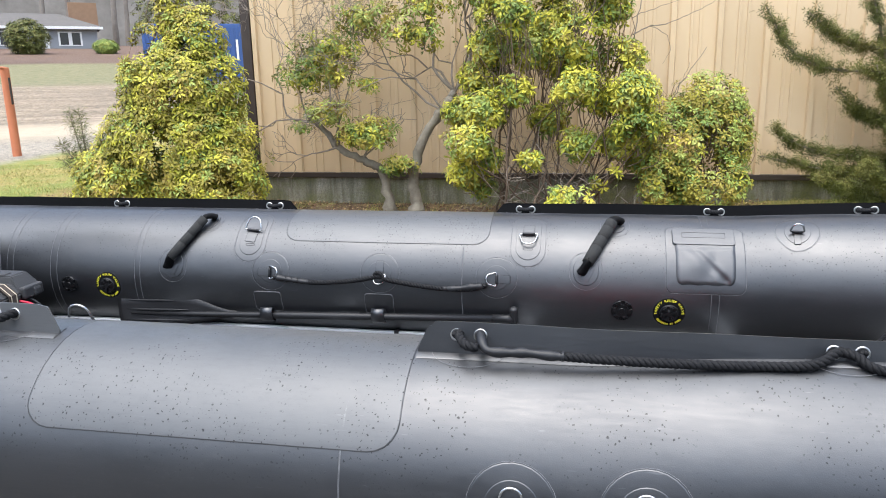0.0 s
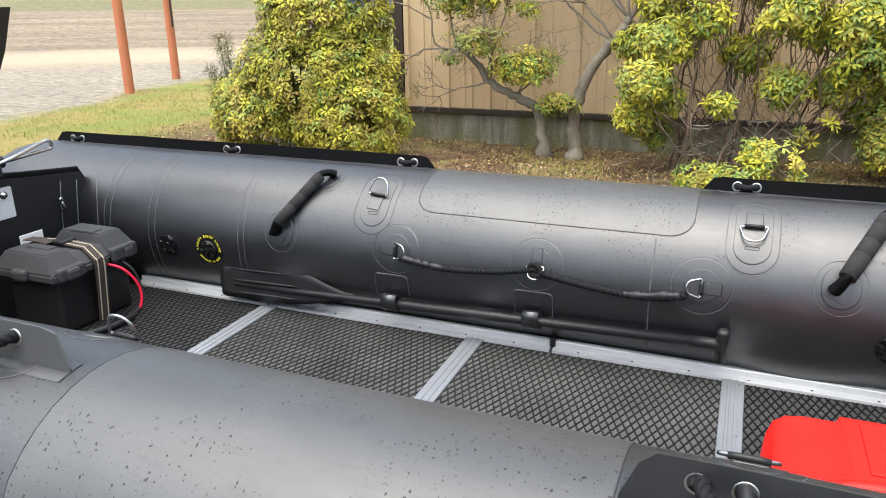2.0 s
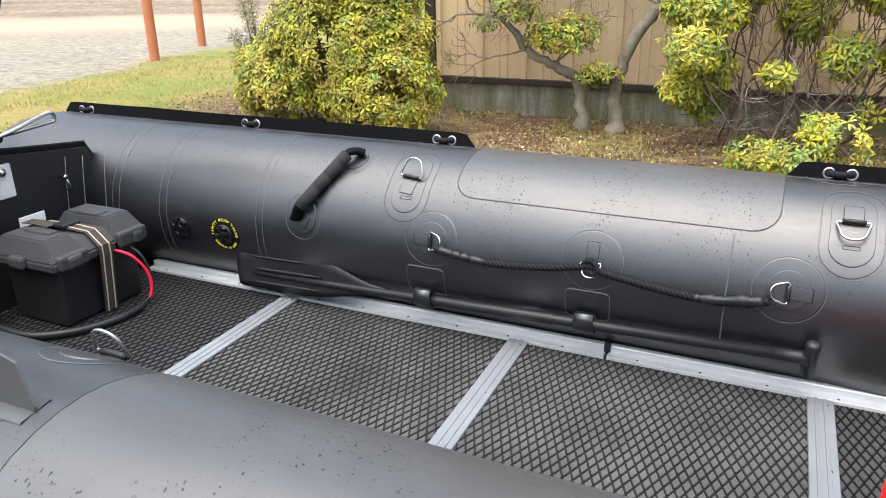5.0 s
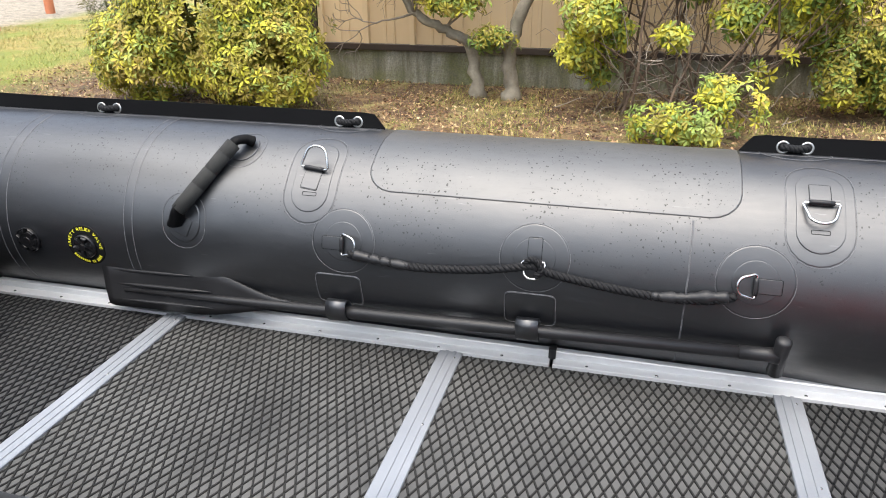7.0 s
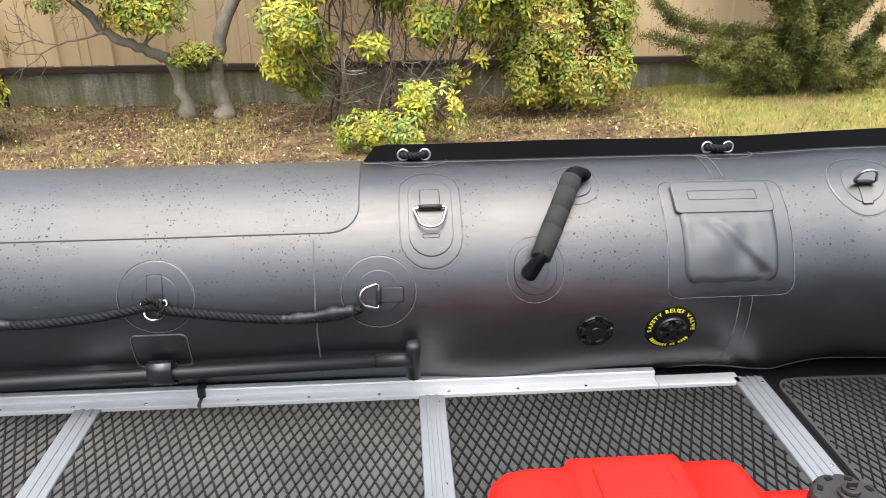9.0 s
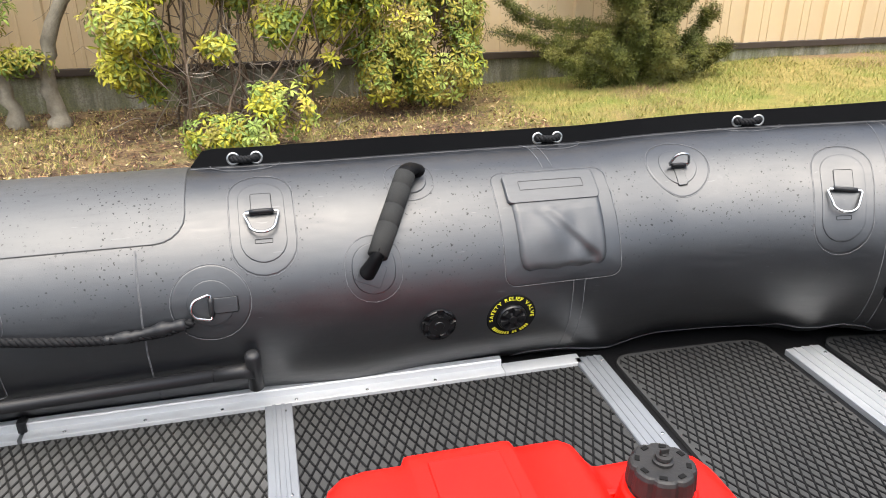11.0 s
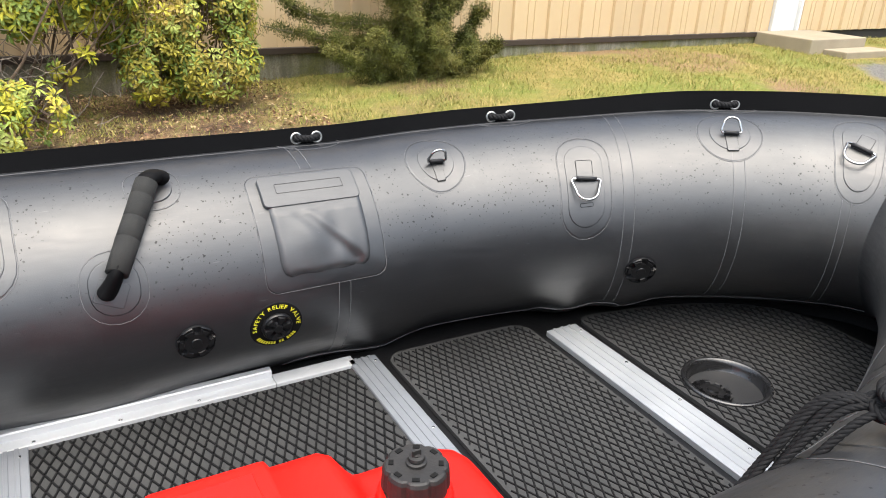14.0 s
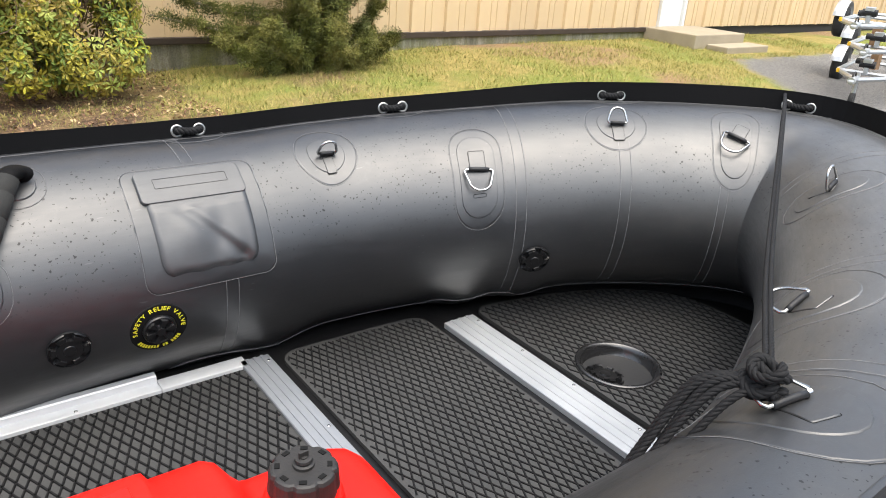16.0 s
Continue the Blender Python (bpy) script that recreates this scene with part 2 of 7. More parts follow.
def sweep(pts, r, n=8, closed=False, caps=True, squash=1.0):
    """A round bar along a polyline; r may be a number or one number a point."""
    pts = [Vector(p) for p in pts]
    k = len(pts)
    rs = r if isinstance(r, (list, tuple)) else [r] * k
    tang = []
    for i in range(k):
        a, b = (pts[i - 1], pts[(i + 1) % k]) if closed else (pts[max(i - 1, 0)], pts[min(i + 1, k - 1)])
        d = b - a
        tang.append(d.normalized() if d.length > 1e-9 else Vector((0, 0, 1)))
    up = Vector((0, 0, 1)) if abs(tang[0].z) < 0.9 else Vector((1, 0, 0))
    nrm = tang[0].cross(up).normalized()
    v, f = [], []
    for i in range(k):
        nrm = (nrm - tang[i] * nrm.dot(tang[i]))
        nrm = nrm.normalized() if nrm.length > 1e-6 else tang[i].orthogonal().normalized()
        bi = tang[i].cross(nrm)
        for j in range(n):
            a = 2 * math.pi * j / n
            v.append(pts[i] + nrm * (rs[i] * math.cos(a)) + bi * (rs[i] * squash * math.sin(a)))
    for i in range(k if closed else k - 1):
        for j in range(n):
            a, b = i * n + j, i * n + (j + 1) % n
            c, d = ((i + 1) % k) * n + (j + 1) % n, ((i + 1) % k) * n + j
            f.append((a, b, c, d))
    if caps and not closed:
        f.append(tuple(range(n - 1, -1, -1)))
        f.append(tuple((k - 1) * n + j for j in range(n)))
    return v, f


def lathe(profile, n=24, closed=False):
    """A solid turned round z from (radius, height) pairs."""
    v, f = [], []
    k = len(profile)
    for r, z in profile:
        for j in range(n):
            a = 2 * math.pi * j / n
            v.append((r * math.cos(a), r * math.sin(a), z))
    for i in range(k - 1):
        for j in range(n):
            f.append((i * n + j, i * n + (j + 1) % n, (i + 1) * n + (j + 1) % n, (i + 1) * n + j))
    f.append(tuple(range(n - 1, -1, -1)))
    f.append(tuple((k - 1) * n + j for j in range(n)))
    return v, f


def smooth_line(pts, per=6):
    """A Catmull-Rom line through the points."""
    p = [Vector(q) for q in pts]
    p = [p[0] * 2 - p[1]] + p + [p[-1] * 2 - p[-2]]
    out = []
    for i in range(1, len(p) - 2):
        for k in range(per):
            t = k / per
            a, b, c, d = p[i - 1], p[i], p[i + 1], p[i + 2]
            out.append(0.5 * (2 * b + (c - a) * t + (2 * a - 5 * b + 4 * c - d) * t * t + (3 * b - a - 3 * c + d) * t ** 3))
    out.append(p[-2])
    return out


def rope(pts, r, pitch=0.03, strands=3, n=6, per=5):
    """Laid rope: strands twisted round one line."""
    line = smooth_line(pts, per)
    dense, acc = [line[0]], 0
    for a, b in zip(line, line[1:]):
        k = max(1, int((b - a).length / (pitch / 9)))
        dense += [a.lerp(b, (i + 1) / k) for i in range(k)]
    length, geos = [0.0], []
    for a, b in zip(dense, dense[1:]):
        length.append(length[-1] + (b - a).length)
    for s in range(strands):
        out = []
        nrm = Vector((0.3, 0.2, 1))
        for i, p in enumerate(dense):
            t = (dense[min(i + 1, len(dense) - 1)] - dense[max(i - 1, 0)]).normalized()
            nrm = (nrm - t * nrm.dot(t)).normalized()
            a = 2 * math.pi * (length[i] / pitch + s / strands)
            out.append(p + (nrm * math.cos(a) + t.cross(nrm) * math.sin(a)) * r * 0.5)
        geos.append(sweep(out, r * 0.56, n))
    return join(*geos)


# ---- the boat's tube: a straight side, a rounded rising bow, the other straight side ----
YMID, HALF, ZC, R = 2.56, 0.81, 0.45, 0.30
XB, BOW, POW = 0.90, 1.40, 1.5      # where the bow begins, its length to the middle of the tube, its roundness
X_STERN = -3.30
_line = [(X_STERN + i * 0.05, YMID + HALF) for i in range(int(round((XB - X_STERN) / 0.05)))]
for i in range(121):
    a = math.pi / 2 - math.pi * i / 120
    ca, sa = max(math.cos(a), 0.0), math.sin(a)
    _line.append((XB + BOW * ca ** (2 / POW), YMID + HALF * math.copysign(abs(sa) ** (2 / POW), sa)))
_line += [(XB - (i + 1) * 0.05, YMID - HALF) for i in range(int(round((XB - X_STERN) / 0.05)))]
_line = np.array(_line)
_raw = float(np.hypot(*np.diff(_line, axis=0).T).sum())
_even = np.concatenate([[0], np.cumsum(np.hypot(*np.diff(_line, axis=0).T))])
_grid = np.linspace(0, _raw, 500)
_line = np.stack([np.interp(_grid, _even, _line[:, k]) for k in (0, 1)], 1)
_ker = np.exp(-0.5 * (np.arange(-24, 25) * _raw / 499 / 0.15) ** 2)      # the pointed nose is rounded off
_soft = np.stack([np.convolve(np.pad(_line[:, k], 24, "edge"), _ker / _ker.sum(), "valid") for k in (0, 1)], 1)
_wt = np.clip((_line[:, :1] - 1.3) / 0.5, 0, 1)
_line = _line * (1 - _wt) + _soft * _wt
_arc = np.concatenate([[0], np.cumsum(np.hypot(*np.diff(_line, axis=0).T))]) + X_STERN
S_END = float(_arc[-1])
S_NOSE = (S_END + X_STERN) / 2
CUT = X_STERN + _raw - S_END        # length lost by the rounding


def near(x):
    """The place along the tube of a station x on the near side."""
    return S_END - (x - X_STERN)


def lift(x):
    u = min(max((x - 0.7) / 1.6, 0.0), 1.0)
    return 0.105 * u ** 1.2 + 0.012 * math.exp(-((x - 1.75) / 0.3) ** 2)


def dip(s):
    """The near tube lies a little lower, with its flap standing higher."""
    u = min(max((s - near(0.6)) / (near(0.0) - near(0.6)), 0.0), 1.0)
    return 0.029 * u * u * (3 - 2 * u)


def centre(s):
    x, y = np.interp(s, _arc, _line[:, 0]), np.interp(s, _arc, _line[:, 1])
    e = 0.03
    tx = np.interp(s + e, _arc, _line[:, 0]) - np.interp(s - e, _arc, _line[:, 0])
    ty = np.interp(s + e, _arc, _line[:, 1]) - np.interp(s - e, _arc, _line[:, 1])
    h = math.hypot(tx, ty) or 1
    return Vector((x, y, ZC + lift(x) - dip(s))), Vector((tx / h, ty / h, 0))


def ripple(p):
    """Slight unevenness of the inflated fabric."""
    return 0.0024 * noise.noise(p * 2.2) + 0.0008 * noise.noise(p * 7)


def swell(s, phi):
    """Soft bulges where the glued joints pull at the foot of the tube."""
    k = sum(math.exp(-((s - c) / w) ** 2) for c, w in ((0.02, 0.16), (0.74, 0.09), (1.42, 0.07), (1.62, 0.08)))
    return 0.020 * k * math.exp(-((phi + 52) / 19) ** 2)


def surf(s, phi, off=0.0):
    """A point on the tube: along it, degrees up from its inward side, metres proud; with the normal, the way along and the way up."""
    c, t = centre(s)
    inward, a = Vector((t.y, -t.x, 0)), radians(phi)
    nrm = inward * math.cos(a) + Vector((0, 0, 1)) * math.sin(a)
    up = -inward * math.sin(a) + Vector((0, 0, 1)) * math.cos(a)
    return c + nrm * (R + off + ripple(c + nrm * R) + swell(s, phi)), nrm, t, up


def on_tube(u, v, s0, phi0, off, rot=0.0):
    c, k = math.cos(radians(rot)), math.sin(radians(rot))
    uu, vv = u * c - v * k, u * k + v * c
    return surf(s0 + uu, phi0 + math.degrees(vv / R), off)[0]


def patch(outline, s0, phi0, h, rot=0.0, rings=(0.35, 0.7, 0.93)):
    """A sheet of thickness h glued to the tube; its outline is in metres along and up."""
    cu = sum(p[0] for p in outline) / len(outline)
    cv = sum(p[1] for p in outline) / len(outline)
    n, v, f = len(outline), [on_tube(cu, cv, s0, phi0, h, rot)], []
    lip = 1 - min(0.03, 0.0022 / max(max(abs(a - cu), abs(b - cv)) for a, b in outline))
    for k, hh in [(q, h) for q in rings] + [(lip - (1 - lip) * 0.5, h), (lip, h * 0.97), (1.0, -0.0006)]:
        v += [on_tube(cu + (a - cu) * k, cv + (b - cv) * k, s0, phi0, hh, rot) for a, b in outline]
    f += [(0, 1 + j, 1 + (j + 1) % n) for j in range(n)]
    for i in range(len(rings) + 2):
        for j in range(n):
            a, b = 1 + i * n + j, 1 + i * n + (j + 1) % n
            f.append((a, a + n, b + n, b))
    return v, f


def edge_line(outline, s0, phi0, h, rot=0.0, r=0.0009, grow=1.02):
    """A thin line of glue round a sheet on the tube."""
    return sweep([on_tube(a * grow, b * grow, s0, phi0, h, rot) for a, b in outline], r, 5, True)


def disc(r, n=28):
    return [(r * math.cos(2 * math.pi * j / n), r * math.sin(2 * math.pi * j / n)) for j in range(n)]


def stadium(w, h, n=10):
    """An upright sheet with round ends, w wide and h high."""
    r, o = w / 2, []
    for j in range(n + 1):
        a = math.pi * j / n
        o.append((r * math.cos(a), h / 2 - r + r * math.sin(a)))
    side = [(-r, (h / 2 - r) * (1 - 2 * k / 4)) for k in range(1, 4)]
    o += side
    for j in range(n + 1):
        a = math.pi + math.pi * j / n
        o.append((r * math.cos(a), -h / 2 + r + r * math.sin(a)))
    o += [(-a, -b) for a, b in side]
    return o


def rounded(w, h, r, n=4, more=3):
    """A rectangle with round corners, with extra points along its sides."""
    o = []
    for cx, cy, a0 in ((w / 2 - r, h / 2 - r, 0), (-w / 2 + r, h / 2 - r, 90), (-w / 2 + r, -h / 2 + r, 180), (w / 2 - r, -h / 2 + r, 270)):
        c = [(cx + r * math.cos(radians(a0 + 90 * j / n)), cy + r * math.sin(radians(a0 + 90 * j / n))) for j in range(n + 1)]
        if o:
            p, q = o[-1], c[0]
            o += [(p[0] + (q[0] - p[0]) * k / (more + 1), p[1] + (q[1] - p[1]) * k / (more + 1)) for k in range(1, more + 1)]
        o += c
    p, q = o[-1], o[0]
    return o + [(p[0] + (q[0] - p[0]) * k / (more + 1), p[1] + (q[1] - p[1]) * k / (more + 1)) for k in range(1, more + 1)]


boat = thing("inflatable_boat", (0, YMID, 0), "black inflatable boat with aluminium floor standing on the ground", "boat")
boat_inv = Matrix.Translation((0, -YMID, 0))


def boat_part(name, geo, mat, parent=None, label="", smooth=True):
    """A part of the boat given in world places."""
    ob = part(name, moved(geo, boat_inv), mat, parent or boat, label, smooth)
    return ob


def tube_geo():
    v, f, n = [], [], 64
    st = []
    for i in range(9):                          # tapered stern end
        u = i / 8
        st.append((X_STERN - 0.42 * (1 - u), 0.10 + (R - 0.10) * (1 - (1 - u) ** 2.0) ** 0.8, -0.02 * (1 - u)))
    along = list(np.linspace(X_STERN + 0.03, S_END - 0.03, 300))
    rows = [(s, r, dz, -1) for s, r, dz in st] + [(s, R, 0, 0) for s in along] + [(S_END + (X_STERN - s), r, dz, 1) for s, r, dz in reversed(st)]
    for s, r, dz, side in rows:
        c, t = centre(min(max(s, X_STERN), S_END))
        if side:
            t = Vector((1 if side < 0 else -1, 0, 0))
            c.x = s if side < 0 else X_STERN - (s - S_END)
        inward = Vector((t.y, -t.x, 0))
        for j in range(n):
            a = 2 * math.pi * j / n
            d = inward * math.cos(a) + Vector((0, 0, 1)) * math.sin(a)
            p = c + d * r + Vector((0, 0, dz))
            v.append(p + d * (ripple(p) + (0 if side else swell(s, math.degrees(a) if j <= n // 2 else math.degrees(a) - 360))))
    k = len(rows)
    for i in range(k - 1):
        for j in range(n):
            f.append((i * n + j, (i + 1) * n + j, (i + 1) * n + (j + 1) % n, i * n + (j + 1) % n))
    f.append(tuple(range(n)))
    f.append(tuple((k - 1) * n + j for j in range(n - 1, -1, -1)))
    return v, f


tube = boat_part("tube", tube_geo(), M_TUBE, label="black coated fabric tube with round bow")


def strip(s0, s1, phi, h, w=0.0025, n=60, lean=0.0, fade=0.0):
    """A flap standing on the tube along its top."""
    v, f = [], []
    for i in range(n + 1):
        s = s0 + (s1 - s0) * i / n
        p, nrm, t, up = surf(s, phi)
        d = (nrm * math.cos(radians(lean)) - up * math.sin(radians(lean))).normalized()
        side = t.cross(d).normalized()
        e = min((s - s0), (s1 - s))
        hs = h + dip(s)
        k = hs * (1 - max(0.0, 1 - e / 0.05) ** 2.2 * 0.9) if fade else hs
        k *= 1 + 0.30 * min(max((p.x - 1.2) / 0.8, 0), 1)
        k *= 1 + 0.06 * noise.noise(Vector((s * 3.1, 0, 0)))
        wob = 0.004 * noise.noise(Vector((s * 2.3, 5, 0)))
        for hh, ww in ((-0.012, -w), (k * 0.5, -w), (k, -w), (k, w), (k * 0.5, w), (-0.012, w)):
            v.append(p + d * hh + side * (ww + wob * hh / h))
    for i in range(n):
        for j in range(6):
            a, b = i * 6 + j, i * 6 + (j + 1) % 6
            f.append((a, a + 6, b + 6, b))
    f += [tuple(range(5, -1, -1)), tuple(n * 6 + j for j in range(6))]
    return v, f


PHI_FLAP = 99.5
# paler flap fabric: the near stern flap's sky sheen is put into its colour
M_FLAP_PALE = rubber_material("pale_flap_fabric", (0.030, 0.031, 0.032), (0.44, 0.56), False, 1.2)
FLAPS = [(X_STERN, -1.315, 60, 0), (-0.325, near(1.05), 140, 0), (near(1.04), near(-0.325), 60, 18), (near(-1.315), S_END, 60, 18)]
for a, b, n, lean in FLAPS:
    flap = boat_part("spray_flap", strip(a, b, PHI_FLAP, 0.047, n=n, lean=lean, fade=1), M_FLAP_PALE if b == S_END else M_PAD if lean else M_FLAP, label="standing black rubber spray flap", smooth=False)
    # the glued foot of the flap
    v, f = [], []
    for i in range(n + 1):
        s = a + (b - a) * i / n
        v += [surf(s, PHI_FLAP - 5.5, 0.0004)[0], surf(s, PHI_FLAP - 5.0, 0.0022)[0], surf(s, PHI_FLAP + 5.0, 0.0022)[0], surf(s, PHI_FLAP + 5.5, 0.0004)[0]]
    for i in range(n):
        f += [(i * 4 + j, i * 4 + j + 4, i * 4 + j + 5, i * 4 + j + 1) for j in range(3)]
    boat_part("flap_foot", (v, f), M_PAD, flap)

# grained step patches between the flaps
for s0 in (-0.805, near(-0.805)):
    o = rounded(0.95, radians(111) * R, 0.07, 5, 9)
    pt = boat_part("step_patch", patch(o, s0, 97.5, 0.0016, rings=(0.12, 0.25, 0.4, 0.55, 0.7, 0.85, 0.95)), M_PATCH, label="grey grained step patch")
    boat_part("glue_line", edge_line(o, s0, 97.5, 0.0010, r=0.0005, grow=1.0), M_HULL, pt)

# hull bottom under the floor, standing on the ground
v, f = [], []
st = np.linspace(-2.85, 2.25, 40)
for x in st:
    w = np.interp(x, _line[:len(_line) // 2, 0], _line[:len(_line) // 2, 1]) - YMID
    z = lift(x)
    v += [(x, YMID - w, 0.165 + z * 0.3), (x, YMID - w * 0.9, 0.13 + z * 0.3), (x, YMID, 0.0 + z * 0.3), (x, YMID + w * 0.9, 0.13 + z * 0.3), (x, YMID + w, 0.165 + z * 0.3)]
for i in range(len(st) - 1):
    f += [(i * 5 + j, i * 5 + j + 1, i * 5 + j + 6, i * 5 + j + 5) for j in range(4)]
    f.append((i * 5 + 4, i * 5, i * 5 + 5, i * 5 + 9))
f += [(0, 4, 3, 2, 1), tuple(len(v) - 5 + j for j in range(5))]
boat_part("hull_bottom", (v, f), M_HULL, smooth=False)

# fabric web that closes the bow between the tube and the hull
v, f = [], []
stations = np.linspace(0.9, near(0.9), 90)
for s in stations:
    p, nrm, t, up = surf(s, -72, -0.004)
    o = Vector((nrm.x, nrm.y, 0)).normalized() * 0.008
    v += [p, (p.x, p.y, 0.13), (p.x - o.x, p.y - o.y, 0.13), p - o]
for i in range(len(stations) - 1):
    f += [(i * 4 + j, i * 4 + (j + 1) % 4, i * 4 + 4 + (j + 1) % 4, i * 4 + 4 + j) for j in range(4)]
boat_part("bow_web", (v, f), M_FLAP, label="black hull fabric under the bow tube")

# ---- boat floor ----
ZF = 0.21
BEAMS = [-1.90, -1.03, -0.165]


def floor_z(x):
    u = min(max((x - 1.35) / 0.75, 0), 1)
    return ZF + 0.03 * u ** 1.3


def ridges(x0, y0, x1, y1, px, py, w, h, inside, z=ZF):
    """A raised lattice of two crossing families of thin ridges."""
    v, f = [], []
    cx, cy = (x0 + x1) / 2, (y0 + y1) / 2
    half = math.hypot(x1 - x0, y1 - y0) / 2
    for sgn in (1, -1):
        d = Vector((px, sgn * py, 0)).normalized()
        q = Vector((-d.y, d.x, 0))
        gap = px * py / math.hypot(px, py)
        for k in range(-int(half / gap) - 1, int(half / gap) + 2):
            o = Vector((cx, cy, 0)) + q * (k * gap)
            run, ts = [], np.arange(-half, half, 0.006)
            ok = [inside(o.x + d.x * t, o.y + d.y * t) for t in ts]
            start = None
            for i in range(len(ts) + 1):
                on = i < len(ts) and ok[i]
                if on and start is None:
                    start = ts[i]
                if not on and start is not None:
                    if ts[i - 1] - start > 0.01:
                        run.append((start, ts[i - 1]))
                    start = None
            for a, b in run:
                m = max(1, int((b - a) / 0.25))
                base = len(v)
                for j in range(m + 1):
                    c = o + d * (a + (b - a) * j / m)
                    zz = floor_z(c.x) - ZF + z
                    for ww, hh in ((-w, -0.001), (-w * 0.55, h), (w * 0.55, h), (w, -0.001)):
                        v.append((c.x + q.x * ww, c.y + q.y * ww, zz + hh))
                for j in range(m):
                    f += [(base + j * 4 + e, base + j * 4 + e + 1, base + j * 4 + e + 5, base + j * 4 + e + 4) for e in range(3)]
    return v, f


def beam(x0, x1, y0, y1, z, ridges=2):
    """A flat aluminium extrusion with low ridges, one profile drawn along."""
    w = x1 - x0
    prof = [(x0, z - 0.02), (x0, z + 0.004), (x0 + 0.002, z + 0.006)]
    for k in range(ridges):
        c = x0 + w * (k + 1) / (ridges + 1)
        prof += [(c - 0.005, z + 0.006), (c - 0.004, z + 0.0085), (c + 0.004, z + 0.0085), (c + 0.005, z + 0.006)]
    prof += [(x1 - 0.002, z + 0.006), (x1, z + 0.004), (x1, z - 0.02)]
    m = len(prof)
    v = [(a, y, b) for y in (y0, y1) for a, b in prof]
    return v, [(i, (i + 1) % m, (i + 1) % m + m, i + m) for i in range(m)] + [tuple(range(m - 1, -1, -1)), tuple(range(m, 2 * m))]


def screw(x, y, z):
    return moved(lathe([(0.0045, 0), (0.0045, 0.0012), (0.003, 0.0022), (0.0005, 0.0024)], 10), Matrix.Translation((x, y, z)))


edges_x = [-2.80] + BEAMS + [0.664]
y_lo, y_hi = YMID - 0.535, YMID + 0.535
for i in range(4):
    x0, x1 = edges_x[i] + 0.026, edges_x[i + 1] - 0.026
    pan = boat_part("floor_panel", box(x0 - 0.004, y_lo, ZF - 0.03, x1 + 0.004, y_hi, ZF - 0.002, 0.002), M_MATDUST if i in (1, 2) else M_MATDIA, label="dusty black rubber mat with lozenge tread", smooth=False)
    tagged(boat_part("lozenge_tread", ridges(x0, y_lo, x1, y_hi, 0.0245, 0.057, 0.0030, 0.003, lambda x, y, a=x0 + 0.004, b=x1 - 0.004: a < x < b and y_lo + 0.004 < y < y_hi - 0.004, ZF - 0.002), M_TREAD if i in (1, 2) else M_MAT, pan, smooth=False), kind="stuff")
for x in BEAMS:
    b = boat_part("floor_beam", beam(x - 0.033, x + 0.033, y_lo, y_hi, ZF), M_BEAM, label="aluminium floor joint", smooth=False)
    for y in (y_lo + 0.03, YMID - 0.2, YMID + 0.2, y_hi - 0.03):
        boat_part("screw", screw(x + 0.015, y, ZF + 0.006), M_STEEL, b)
b = boat_part("floor_beam", beam(0.638, 0.718, YMID - 0.56, YMID + 0.56, ZF, 3), M_BEAM, label="wide aluminium floor joint", smooth=False)
for y in (YMID - 0.5, YMID - 0.15, YMID + 0.2, YMID + 0.53):
    boat_part("screw", screw(0.706, y, ZF + 0.006), M_STEEL, b)
zb = floor_z(1.29)
b = boat_part("floor_beam", beam(1.235, 1.345, YMID - 0.46, YMID + 0.46, zb, 3), M_ALU, label="wide aluminium floor joint", smooth=False)
for y in (YMID - 0.42, YMID - 0.2, YMID + 0.02, YMID + 0.22, YMID + 0.42):
    boat_part("screw", screw(1.332, y, zb + 0.006), M_STEEL, b)

# side rails of the floor
for side in (1, -1):
    for x0, x1 in ((-2.6, -0.76), (-0.75, 0.43)):
        prof = [(0.537, -0.025), (0.537, 0.005), (0.539, 0.006), (0.572, 0.006), (0.573, 0.023), (0.576, 0.026), (0.594, 0.026), (0.597, 0.023), (0.60, -0.025)]
        m = len(prof)
        v = [(x, YMID + side * a, ZF + b) for x in (x0, x1) for a, b in prof]
        rail = boat_part("side_rail", (v, [(i, (i + 1) % m, (i + 1) % m + m, i + m) for i in range(m)] + [tuple(range(m - 1, -1, -1)), tuple(range(m, 2 * m))]), M_RAIL, label="aluminium floor side rail", smooth=False)
        for k in range(int((x1 - x0) / 0.18)):
            boat_part("screw", screw(x0 + 0.09 + k * 0.18, YMID + side * 0.548, ZF + 0.006), M_STEEL, rail)
    ys = sorted((YMID + side * 0.537, YMID + side * 0.585))
    boat_part("side_rail", box(0.432, ys[0], ZF - 0.025, 0.654, ys[1], ZF + 0.006, 0.002), M_RAIL, smooth=False)
    boat_part("rail_stop", box(-0.765, YMID + side * 0.565, ZF, -0.745, YMID + side * 0.60, ZF + 0.035, 0.003), M_BLACK, smooth=False)

# the two bow mats
def inner_edge(x, gap):
    """Half width of the floor at a station near the bow."""
    u = min(max((x - 0.8) / (1.32 - gap), 0), 1)
    return (0.61 - gap) * (1 - u ** 2.5) ** 0.4


def mat_outline(x0, x1, gap, r=0.05, n=26):
    o = []
    for i in range(n + 1):
        x = x0 + (x1 - x0) * (1 - math.cos(math.pi * i / n)) / 2
        w, e = inner_edge(x, gap), min(x - x0, x1 - x)
        if e < r:
            w -= r - math.sqrt(max(r * r - (r - e) ** 2, 0))
        o.append((x, max(w, 0.004)))
    return [(x, YMID + w) for x, w in o] + [(x, YMID - w) for x, w in reversed(o)]


